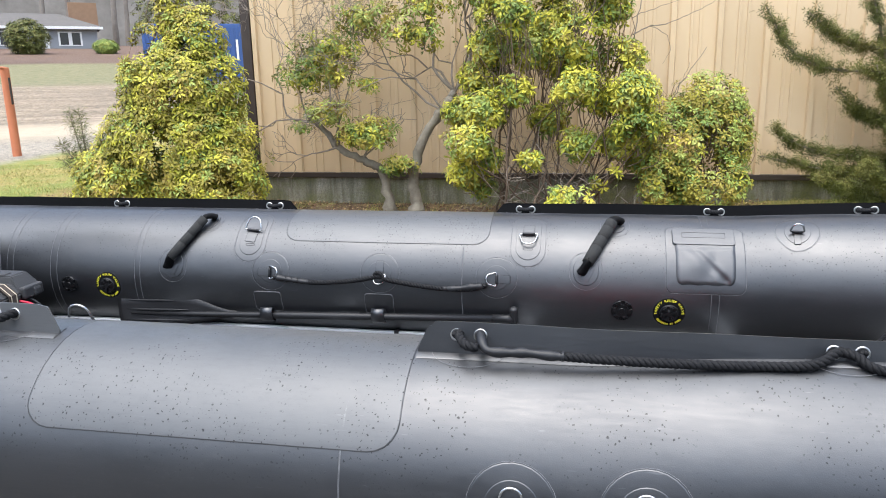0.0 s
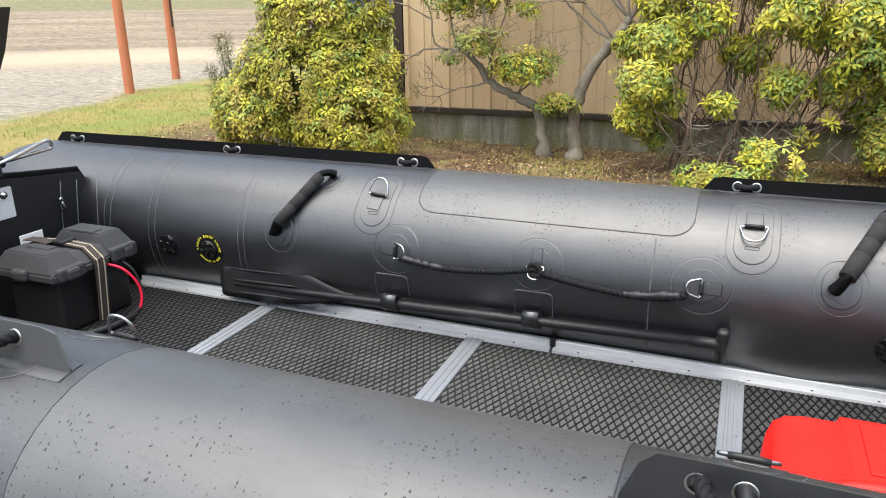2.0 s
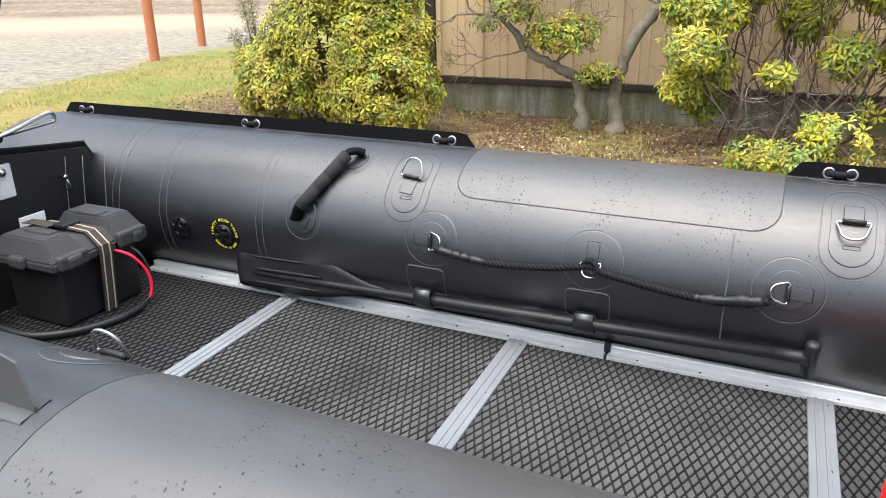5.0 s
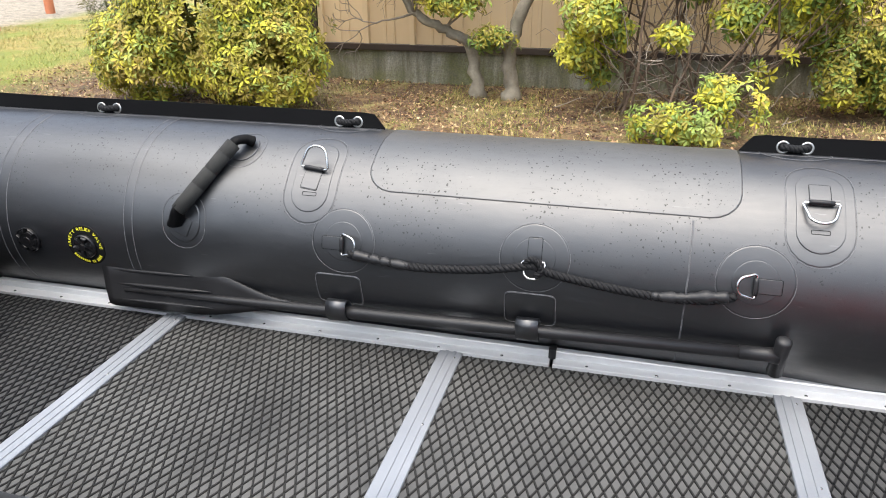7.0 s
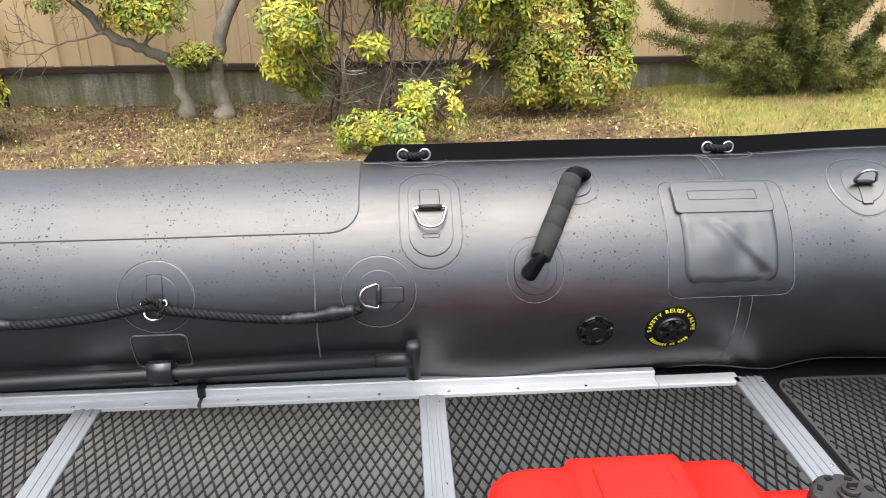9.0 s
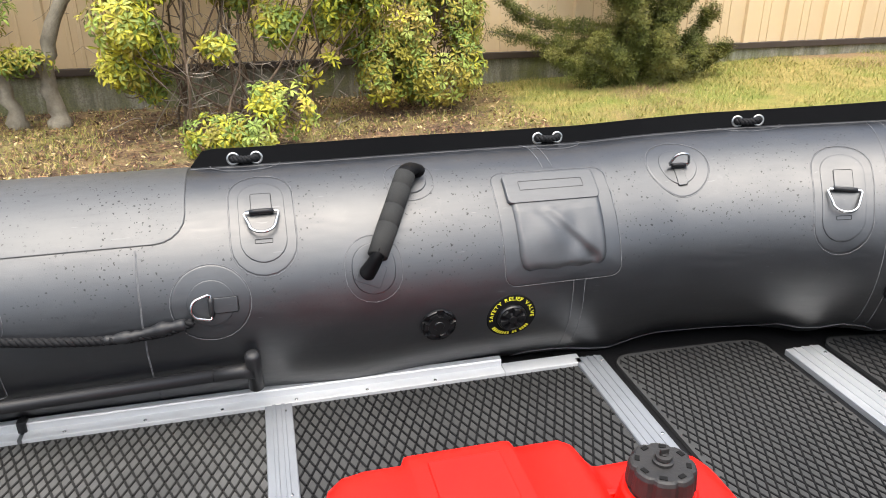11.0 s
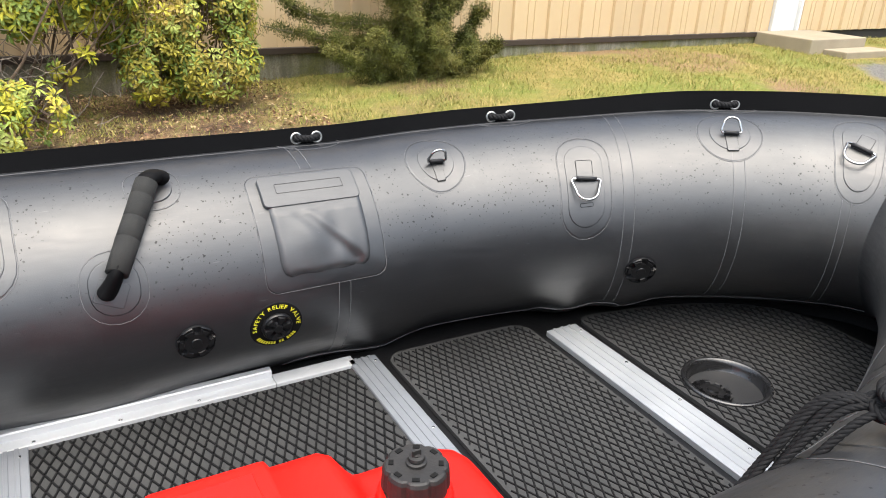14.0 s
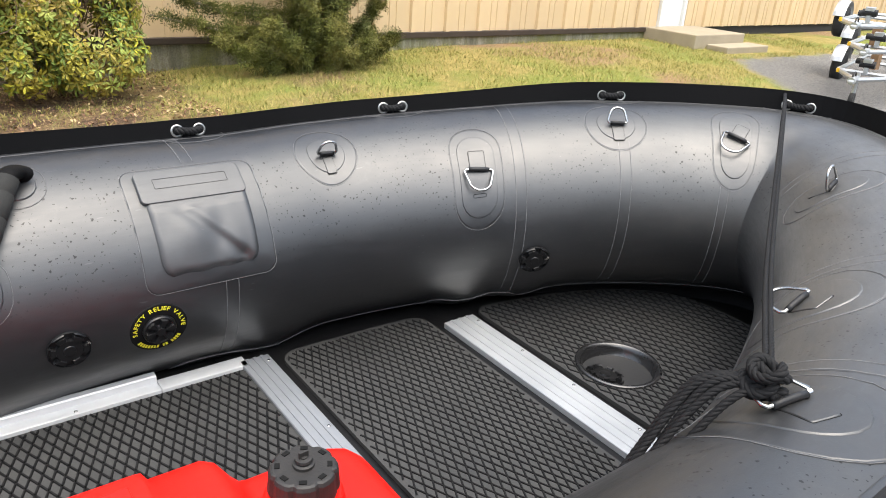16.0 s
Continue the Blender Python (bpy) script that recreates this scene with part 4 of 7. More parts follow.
shrub((1.10, 7.5, -0.05), [(0, 0, 0.75, 0.55, 0.45, 0.50), (0.12, 0, 1.12, 0.35, 0.35, 0.30), (0.15, -0.2, 0.40, 0.36, 0.35, 0.32), (-0.28, -0.25, 0.42, 0.24, 0.25, 0.28), (0.3, 0, 0.9, 0.25, 0.25, 0.3)], 2100, "dull olive-green evergreen shrub by the wall", leaf=0.052, width=0.018, shares=(0.05, 0.42, 0.53), twigs=320, count=7)

tangle = []
for k in range(150):
    b0 = Vector((rng.normal() * 0.34, rng.normal() * 0.22 - 0.12, 0.05 + 0.75 * rng.random() ** 1.3))
    b1 = b0 + Vector((rng.normal() * 0.22, rng.normal() * 0.10, rng.normal() * 0.20 - 0.02))
    b1.z = max(b1.z, 0.03)
    pts, rs = limb(b0, b1, 0.0036, 0.0016, 0.25, 6)
    tangle.append(sweep(pts, rs, 4))
tagged(part("twig_tangle", join(*tangle), M_BARK, leggy, "grey tangle of dead twigs"), kind="stuff")

# thin bare branches over the shrubs
O = Vector((-0.35, 7.3, -0.05))
for r, ln in ((0.010, [(0.46, 7.45, 1.2), (0.50, 7.5, 1.55), (0.54, 7.5, 1.78), (0.60, 7.5, 2.10), (0.64, 7.5, 2.5)]), (0.007, [(0.50, 7.5, 1.72), (0.66, 7.5, 1.79), (0.82, 7.5, 1.82), (1.07, 7.5, 1.91), (1.30, 7.5, 2.05)]),
              (0.005, [(0.50, 7.5, 1.88), (0.71, 7.5, 1.96), (0.96, 7.5, 2.03)]), (0.009, [(0.55, 7.45, 0.55), (0.79, 7.5, 0.91), (0.98, 7.5, 1.25), (1.19, 7.5, 1.59)]), (0.004, [(0.67, 7.5, 1.80), (0.83, 7.5, 1.70), (0.86, 7.5, 1.57), (0.80, 7.5, 1.44)]),
              (0.004, [(0.93, 7.5, 1.17), (0.99, 7.5, 1.30), (1.05, 7.5, 1.45)]), (0.003, [(0.5, 7.5, 1.3), (0.72, 7.5, 1.27), (0.9, 7.5, 1.12)])):
    q = smooth_line([Vector(k) - O for k in ln], 5)
    part("bare_branch", sweep([k + Vector(rng.normal(size=3)) * 0.006 for k in q], [r * (1 - 0.75 * i / len(q)) for i in range(len(q))], 6), M_BARK, leggy)


# ---- fittings on the tube ----
def star_cap(r, lobes=6, depth=0.012):
    """A moulded valve cap: one dished disc with raised lobes round a hub."""
    rings = [(1.0, 0), (1.0, 0.35), (0.95, 0.6), (0.88, 0.62), (0.84, 0.62), (0.62, 0.55), (0.42, 0.5), (0.30, 0.5), (0.27, 1.0), (0.02, 1.05)]
    m = lobes * 10
    v, f = [], []
    for i, (q, z) in enumerate(rings):
        for j in range(m):
            a = 2 * math.pi * j / m
            up = 1.0 if math.cos(a * lobes) > 0.25 and 0.28 < q < 0.87 else 0.0
            zz = z + up * (0.42 if q > 0.4 else 0.3) - (0.18 if 0.4 < q < 0.87 and not up else 0)
            v.append((r * q * math.cos(a), r * q * math.sin(a), depth * zz))
    for i in range(len(rings) - 1):
        for j in range(m):
            f.append((i * m + j, i * m + (j + 1) % m, (i + 1) * m + (j + 1) % m, (i + 1) * m + j))
    f += [tuple(range(m - 1, -1, -1)), tuple((len(rings) - 1) * m + j for j in range(m))]
    return v, f


def frame_on(s, phi, off=0.0, rot=0.0):
    """A pose on the tube: x along it, y up it, z out of it."""
    p, nrm, t, up = surf(s, phi, off)
    m = Matrix((t, up, nrm)).transposed().to_4x4()
    return Matrix.Translation(p) @ m @ Matrix.Rotation(radians(rot), 4, "Z")


def glyphs(text):
    """Letter outlines of the built-in font, each as (width, verts, faces)."""
    out = []
    for ch in text:
        if ch == " ":
            out.append((0.35, [], []))
            continue
        cu = bpy.data.curves.new("letter", "FONT")
        cu.body = ch
        cu.resolution_u = 2
        cu.offset = 0.018
        ob = bpy.data.objects.new("letter", cu)
        me = bpy.data.meshes.new_from_object(ob)
        vs = [(v.co.x, v.co.y) for v in me.vertices]
        fs = [tuple(p.vertices) for p in me.polygons]
        xs = [a for a, b in vs]
        out.append((max(xs) - min(xs), [(a - min(xs), b) for a, b in vs], fs))
        bpy.data.objects.remove(ob)
        bpy.data.curves.remove(cu)
        bpy.data.meshes.remove(me)
    return out


def arc_text(text, s0, phi0, radius, size, off, mid=90.0, gap=0.16):
    """Letters on a round label, heads outward, on the tube."""
    gl = glyphs(text)
    total = sum(w + gap for w, _, _ in gl) * size
    a = radians(mid) + total / radius / 2
    v, f = [], []
    for w, vs, fs in gl:
        ac = a - w * size / 2 / radius
        k = len(v)
        for gx, gy in vs:
            rr, aa = radius + gy * size, ac - (gx - w / 2) * size / radius
            v.append(on_tube(rr * math.cos(aa), rr * math.sin(aa), s0, phi0, off))
        f += [tuple(i + k for i in q) for q in fs]
        a -= (w + gap) * size / radius
    return v, f


M_LABEL = speckled("matt_black_label", (0.004, 0.004, 0.004), (0.007, 0.007, 0.007), 20, (0.6, 0.75), bumps=0, spec=0.15)
M_VALVE = speckled("gloss_black_valve", (0.005, 0.005, 0.0055), (0.010, 0.010, 0.011), 30, (0.25, 0.4), bumps=0.1, spec=0.4)


def notched_cap(r, notches=6, depth=0.012):
    """A flat screw cap with a stepped rim and notches round its edge."""
    rings = [(1.0, 0), (1.0, 0.55), (0.965, 0.8), (0.93, 0.8), (0.90, 0.62), (0.86, 0.62), (0.84, 1.0), (0.66, 1.05), (0.62, 1.0), (0.60, 0.85), (0.30, 0.80), (0.27, 0.95), (0.02, 0.97)]
    m = notches * 12
    v, f = [], []
    for q, z in rings:
        for j in range(m):
            a = 2 * math.pi * j / m
            slot = math.cos(a * notches) > 0.45 and 0.61 < q < 0.99
            v.append((r * q * math.cos(a), r * q * math.sin(a), depth * (min(z, 0.15) if slot else z)))
    for i in range(len(rings) - 1):
        for j in range(m):
            f.append((i * m + j, i * m + (j + 1) % m, (i + 1) * m + (j + 1) % m, (i + 1) * m + j))
    f += [tuple(range(m - 1, -1, -1)), tuple((len(rings) - 1) * m + j for j in range(m))]
    return v, f


def relief_valve(s, phi):
    o = disc(0.066, 36)
    lab = boat_part("relief_valve", patch(o, s, phi, 0.002), M_LABEL, label="black relief valve with yellow lettering")
    boat_part("lettering", arc_text("SAFETY RELIEF VALVE", s, phi, 0.0500, 0.0140, 0.0032, gap=0.15), M_YELLOW, lab, smooth=False)
    bars = []
    for k in range(16):
        a = radians(214 + k * 7.4)
        if k in (8, 11):
            continue
        c = [(0.0495 + dr) for dr in (0, 0.0095)]
        w = radians(2.7)
        q = [on_tube(r * math.cos(a + e), r * math.sin(a + e), s, phi, 0.0028) for r, e in ((c[0], -w), (c[1], -w), (c[1], w), (c[0], w))]
        bars.append((q, [(0, 3, 2, 1)]))
    boat_part("print_bar", join(*bars), M_YELLOW, lab, smooth=False)
    boat_part("valve_cap", moved(star_cap(0.038, 6, 0.016), frame_on(s, phi, 0.0015, 12)), M_VALVE, lab, smooth=False)


def inflation_cap(s, phi, r=0.040):
    boat_part("inflation_cap", moved(notched_cap(r, 6, 0.013), frame_on(s, phi, 0.0, 25)), M_VALVE, smooth=False, label="black inflation valve cap")


def d_ring(s, phi, outer, inner, way, size=0.036, stand=0.25, tab=0.05):
    """A steel ring in a sewn tab on a doubled pad; way: degrees on the surface in which the ring hangs."""
    low = phi - 2.2 if max(b for a, b in outer) > 0.12 else phi + 1.2
    pad = boat_part("ring_pad", patch(outer, s, low, 0.0009), M_PAD, label="glued pad with steel ring")
    boat_part("glue_line", edge_line(outer, s, low, 0.0007, r=0.0006), M_SEAM, pad)
    boat_part("inner_pad", patch(inner, s, low, 0.0030), M_PAD, pad)
    m = frame_on(s, phi, 0.004, way)
    w = size * 0.80
    c, q = math.cos(radians(way)), math.sin(radians(way))
    tb = [(c * a - q * b, q * a + c * b) for a, b in ((x - tab * 0.55, y) for x, y in rounded(tab * 1.25, w * 1.7, 0.004, 2, 3))]
    tabo = boat_part("tab", patch(tb, s, phi, 0.0046), M_PAD, pad)
    boat_part("stitching", edge_line(tb, s, phi, 0.0028, r=0.0006, grow=1.02), M_LABEL, tabo)
    if max(y for x, y in outer) > 0.12 and s < 2:
        q = rounded(0.040, 0.010, 0.002, 2, 2)
        boat_part("stitching", edge_line([(x, y - 0.072) for x, y in q], s, phi, 0.0032, r=0.0007, grow=1.0), M_LABEL, tabo)
    boat_part("sleeve", moved(sweep([(0, -w, 0.006), (0, -w * 0.5, 0.0075), (0, w * 0.5, 0.0075), (0, w, 0.006)], 0.0062, 10), m), M_BLACK, pad)
    size *= 1.12
    arc = [Vector((size * 0.86 + size * 0.66 * math.sin(a), size * 0.78 * math.cos(a), 0)) for a in np.linspace(0.15, math.pi - 0.15, 15)]
    pts = [Vector((0.006, -size, 0)), Vector((0, -size * 0.93, 0)), Vector((0, size * 0.93, 0)), Vector((0.006, size, 0))] + arc
    tilt = Matrix.Translation((0, 0, 0.0075)) @ Matrix.Rotation(-stand, 4, "Y")
    boat_part("ring", sweep([m @ tilt @ p for p in pts], 0.0036, 8, True), M_STEEL, pad, "bright steel ring")


def circ_seam(s, a, b, double=0.03):
    """A taped joint round the tube: a thin band and pale glue lines along its edges."""
    n = 40
    v, f = [], []
    for i in range(n + 1):
        ph = a + (b - a) * i / n
        v += [surf(s - 0.004, ph, 0.0001)[0], surf(s + double * 0.3, ph, 0.0005)[0], surf(s + double * 0.7, ph, 0.0005)[0], surf(s + double + 0.004, ph, 0.0001)[0]]
    for i in range(n):
        f += [(i * 4 + j, i * 4 + j + 1, i * 4 + j + 5, i * 4 + j + 4) for j in range(3)]
    band = boat_part("seam_tape", (v, f), M_PAD, label="taped joint of the tube")
    for q in (s, s + double):
        p = [surf(q + 0.0012 * noise.noise(Vector((i * 0.35, q * 9, 1))), a + (b - a) * i / n, 0.0004)[0] for i in range(n + 1)]
        boat_part("glue_line", sweep(p, 0.0009, 4), M_SEAM, band)


for s, a, b, d in ((-2.46, -70, 88, 0.035), (-2.70, -50, 90, 0.035), (-2.01, -60, 92, 0.028), (-0.44, -60, 40, 0.002), (0.597, -62, 12, 0.031), (0.57, 68, 95, 0.028), (1.54, -60, 92, 0.034), (1.885, -60, 50, 0.036), (2.235, -50, 24, 0.035), (near(1.10), 30, 110, 0.035), (2.95 - CUT, 20, 92, 0.035), (3.62 - CUT, 20, 120, 0.03), (near(-0.46), 60, 178, 0.002)):
    circ_seam(s, a, b, d)

big, mid_ = disc(0.088), disc(0.054)
d_ring(-1.325, 13, big, mid_, 0, 0.026, 0.3)
d_ring(-0.809, 14, big, mid_, 270, 0.026, 0.3)
d_ring(-0.288, 13, big, mid_, 180, 0.026, 0.3)
st_out, st_in = stadium(0.150, 0.285), stadium(0.108, 0.225)
d_ring(-1.437, 51, st_out, st_in, 84, 0.036, 0.55)
d_ring(-0.158, 53, st_out, st_in, 270, 0.035, 0.06)
d_ring(1.42, 38, stadium(0.16, 0.31), stadium(0.118, 0.25), 268, 0.037, 0.06)
d_ring(2.285, 53, stadium(0.165, 0.30), stadium(0.115, 0.235), 243, 0.036, 0.08)
ro, ri = disc(0.098), disc(0.062)
d_ring(0.955, 58, ro, ri, 90, 0.024, 1.5)
d_ring(1.89, 61, ro, ri, 90, 0.026, 0.7)
d_ring(3.16 - CUT, 54, stadium(0.16, 0.25), stadium(0.11, 0.18), 60, 0.028, 1.2)
d_ring(3.78 - CUT, 44, stadium(0.22, 0.32), stadium(0.15, 0.24), 240, 0.036, 0.5)
d_ring(4.245 - CUT, 66, stadium(0.24, 0.32), stadium(0.15, 0.22), 250, 0.036, 0.35)
# outer pads of the near side
for x in (-0.073, 0.208):
    d_ring(near(x), 180 - 10, disc(0.098), disc(0.062), 270, 0.026, 0.1)

relief_valve(0.433, -10)
relief_valve(-2.155, -4)
inflation_cap(0.241, -9, 0.045)
inflation_cap(-2.36, -4)
inflation_cap(1.62, -17, 0.046)
boat_part("valve_cap", moved(notched_cap(0.056, 8, 0.026), Matrix.Translation((SUMP[0] - 0.040, SUMP[1] + 0.010, zs - 0.046)) @ Matrix.Rotation(radians(8), 4, "Y")), M_VALVE, sump, "black moulded valve cap", False)


def grip(s0, p0, s1, p1, k=1.0):
    """A padded carrying handle between two pads."""
    lo, hi = stadium(0.105, 0.125), stadium(0.085, 0.10)
    pad = boat_part("handle_pad", patch(lo, s0 - 0.012, p0 - 7, 0.0035), M_PAD, label="black padded carrying handle")
    boat_part("glue_line", edge_line(stadium(0.135, 0.16), s0 - 0.012, p0 - 7, 0.0008, r=0.00065), M_SEAM, pad)
    boat_part("handle_pad", patch(hi, s1 + 0.01, p1 + 2, 0.0035), M_PAD, pad)
    boat_part("glue_line", edge_line(stadium(0.12, 0.14), s1 + 0.01, p1 + 2, 0.0008, r=0.00065), M_SEAM, pad)
    a, b = surf(s0, p0, 0.036)[0], surf(s1, p1, 0.038)[0]
    d = (b - a).normalized()
    rings = [(-0.06, 0.019), (-0.055, 0.0245), (0.30, 0.0262), (0.302, 0.0250), (0.306, 0.0250), (0.31, 0.0260), (0.53, 0.0256), (0.532, 0.0244), (0.536, 0.0244), (0.54, 0.0254), (0.78, 0.0258), (0.782, 0.0246), (0.79, 0.0256), (0.955, 0.0255), (0.96, 0.020)]
    boat_part("grip", sweep([a.lerp(b, t) for t, q in rings], [q * k for t, q in rings], 18), M_GRIP, pad, "ribbed dark grey foam grip")
    boat_part("tab", patch(rounded(0.066, 0.055, 0.004, 2, 3), s0 - 0.020, p0 - 9, 0.006, rot=-24), M_PAD, pad)
    lo_l = smooth_line([surf(s0 - 0.030, p0 - 8.5, 0.010)[0], surf(s0 - 0.020, p0 - 6, 0.020)[0], a.lerp(b, -0.05), a.lerp(b, 0.02)], 6)
    hi_l = smooth_line([a.lerp(b, 0.93), a.lerp(b, 1.0), surf(s1 + 0.016, p1 + 4, 0.024)[0], surf(s1 + 0.030, p1 + 5.5, 0.010)[0]], 6)
    m = len(lo_l)
    boat_part("strap", sweep(lo_l, [k * (0.027 + 0.005 * math.cos(math.pi * i / (m - 1))) for i in range(m)], 14, squash=0.62), M_FLAP, pad, "gathered webbing end", True)
    boat_part("strap", sweep(hi_l, [k * (0.022 + 0.009 * (i / m) ** 2) for i in range(len(hi_l))], 14, squash=0.66), M_FLAP, pad, "", True)


M_GRIP = speckled("dark_grey_foam_sleeve", (0.016, 0.016, 0.0155), (0.032, 0.032, 0.030), 25, (0.75, 0.9), fine=500, bumps=0.5, spec=0.25)
grip(-1.800, 24, -1.688, 61, 0.84)
grip(0.101, 29, 0.199, 65)


def pocket(s, phi0, phi1, w):
    """A sewn pouch with a bulging creased front under a flap."""
    h, pm = radians(phi1 - phi0) * R, (phi0 + phi1) / 2
    base = rounded(w + 0.075, h + 0.06, 0.03)
    pad = boat_part("pouch", patch(base, s, pm, 0.0022, rings=(0.2, 0.4, 0.6, 0.8, 0.93)), M_PAD, label="grey-black fabric pouch with flap")
    boat_part("glue_line", edge_line(base, s, pm, 0.0012, r=0.0007, grow=1.0), M_SEAM, pad)
    nu, nv, v, f = 34, 30, [], []
    for j in range(nv + 1):
        for i in range(nu + 1):
            u, q = i / nu * 2 - 1, j / nv
            ww = w / 2 * (0.96 + 0.04 * q)
            x, y = u * ww, -h / 2 + 0.008 + q * (h - 0.03)
            if q < 0.16:
                lim = 1 - 0.17 * (1 - math.sqrt(max(0.0, 1 - (1 - q / 0.16) ** 2)))
                x *= lim
            e = min(1.0, (1 - abs(u)) / 0.10, q / 0.06)
            z = 0.003 + 0.009 * (1 - (1 - max(e, 0)) ** 2)
            crease = math.exp(-((u * 0.8 + (q - 0.36) * 1.5 - 0.12) / 0.16) ** 2) * (1 - q) * max(e, 0)
            z -= 0.009 * crease
            z += 0.006 * math.exp(-((u + 0.35) / 0.3) ** 2 - ((q - 0.3) / 0.25) ** 2)
            z += 0.0035 * noise.noise(Vector((u * 2.5, q * 3, 2.0))) * max(e, 0)
            z += 0.004 * math.exp(-((u * 0.6 + (q - 0.55) * 1.1) / 0.07) ** 2) * max(e, 0) - 0.003 * math.exp(-((u - 0.72) / 0.14) ** 2 - ((q - 0.12) / 0.10) ** 2)
            y += 0.0015 * math.sin(u * 9 + 1.0) * max(0.0, 1 - q / 0.25)
            v.append(on_tube(x, y, s, pm, min(z, 0.0095) if q > 0.68 else z))
    for j in range(nv):
        for i in range(nu):
            a = j * (nu + 1) + i
            f.append((a, a + 1, a + nu + 2, a + nu + 1))
    boat_part("pouch_front", (v, f), M_POUCH, pad, "creased grey-black pouch front")
    o = rounded(w + 0.012, 0.088, 0.012, 4, 6)
    cover = boat_part("pouch_flap", patch(o, s - 0.004, pm + math.degrees((h / 2 - 0.03) / R), 0.0125, rings=(0.3, 0.6, 0.85, 0.95)), M_POUCH, pad)
    q = rounded(w * 0.72, 0.026, 0.002, 2, 4)
    boat_part("stitching", edge_line(q, s - 0.004, pm + math.degrees((h / 2 - 0.026) / R), 0.0128, r=0.0007, grow=1.0), M_HULL, cover)


M_POUCH = rubber_material("pouch_fabric", (0.018, 0.019, 0.021), (0.42, 0.54), False)
pocket(0.572, 12, 60, 0.240)

# pale fabric skirts along the foot of the tube
for s, w in ((-1.0, 0.34), (0.05, 0.30), (0.63, 0.30), (1.45, 0.32)):
    o = rounded(w, 0.09, 0.04)
    sk = boat_part("floor_skirt", patch(o, s, -56, 0.0022), M_PAD)
    boat_part("glue_line", edge_line(o, s, -56, 0.0018, r=0.0009, grow=1.0), M_SEAM, sk)
p = [surf(s, -50 - 3 * min(max((s - 0.7) / 0.5, 0), 1), 0.0008)[0] for s in np.linspace(0.66, 2.5, 60)]
boat_part("glue_line", sweep(p, 0.0011, 5), M_SEAM)


# ---- eyelets and grab lines in the flaps ----
M_EYELET = speckled("dull_steel_eyelet", (0.32, 0.31, 0.29), (0.50, 0.49, 0.47), 60, (0.25, 0.42), 1.0, bumps=0.05)


def eyelet(s):
    p, nrm, t, up = surf(s, PHI_FLAP)
    if s > near(1.3):
        nrm = (nrm * math.cos(radians(18)) - up * math.sin(radians(18))).normalized()
    c = p + nrm * (0.0175 + dip(s))
    side = t.cross(nrm).normalized()
    m = Matrix.Translation(c) @ Matrix((t, nrm, side)).transposed().to_4x4()
    pts = [m @ Vector((0.0138 * math.cos(a), 0.0138 * math.sin(a), k)) for k in (0,) for a in np.linspace(0, 2 * math.pi, 20, endpoint=False)]
    ey = boat_part("eyelet", sweep(pts, 0.0044, 8, True, squash=1.0), M_EYELET, label="bright steel eyelet in the flap")
    return c, side, t, nrm


PAIRS = [-3.17, -2.27, -1.43, -0.19, 0.645, 1.235, 1.925, 2.47]
PAIRS_NEAR = [near(x) for x in (-2.27, -1.48, -0.20, 0.645, 1.25)]
for sc in PAIRS + PAIRS_NEAR:
    a, b = eyelet(sc - 0.029), eyelet(sc + 0.029)
    inn = -a[1] if (-a[1]).dot(surf(sc, 0)[1]) > 0 else a[1]
    pts = [a[0] - inn * 0.012, a[0] + inn * 0.004, a[0] + inn * 0.014 + a[2] * 0.012, (a[0] + b[0]) / 2 + inn * 0.015 - a[3] * 0.002, b[0] + inn * 0.014 - a[2] * 0.012, b[0] + inn * 0.004, b[0] - inn * 0.012]
    boat_part("grab_line", rope(pts, 0.0100, 0.030), M_ROPE, label="short laid rope through the eyelets")
    # half-round reinforcement under the eyelets
    boat_part("glue_line", edge_line([(0.088 * math.cos(q), 0.056 * math.sin(q)) for q in np.linspace(0, 6.283, 30, endpoint=False)], sc, PHI_FLAP - 3 if sc < near(1.6) else PHI_FLAP, 0.0026, r=0.0006, grow=1.0), M_SEAM)
# long outer line of the near side, with a taped splice
def outer(x, dz=0.0, off=0.012):
    p, nrm, t, up = surf(near(x), PHI_FLAP + 5)
    return Vector((p.x, p.y - off, p.z + dz + dip(near(x))))


e = [surf(near(x), PHI_FLAP)[0] + Vector((0, -0.010, 0.02 + dip(near(x)))) for x in (-0.221, -0.169, 0.612, 0.668)]
boat_part("grab_line", rope([e[0] + Vector((0, 0.02, 0)), e[0], outer(-0.20, 0.016, 0.02), outer(-0.172, 0.010, 0.022)], 0.0115, 0.04), M_ROPE)
boat_part("splice_tape", sweep(smooth_line([e[1] + Vector((0, 0.012, 0)), e[1], outer(-0.15, 0.006, 0.02), outer(-0.10, 0.002, 0.02), outer(-0.06, 0.003, 0.018), outer(0.0, -0.001, 0.018), outer(0.03, -0.001, 0.017)], 6),
          [0.010 + 0.003 * (0.5 + 0.5 * math.sin(i * 0.9)) for i in range(37)], 14), M_BLACK, label="black shrink tape over the rope splice")
boat_part("grab_line", rope([outer(0.02, -0.001, 0.017), outer(0.15, -0.004, 0.018), outer(0.3, -0.003, 0.019), outer(0.45, 0.0, 0.018), outer(0.56, 0.008, 0.018), e[2] + Vector((0, -0.004, 0)), e[2] + Vector((0.02, 0.01, 0)), e[3] + Vector((-0.01, -0.006, -0.004)), outer(0.70, 0.004, 0.02), outer(0.85, -0.003, 0.02), outer(1.1, 0.0, 0.02)], 0.0115, 0.04), M_ROPE, label="black laid grab rope")
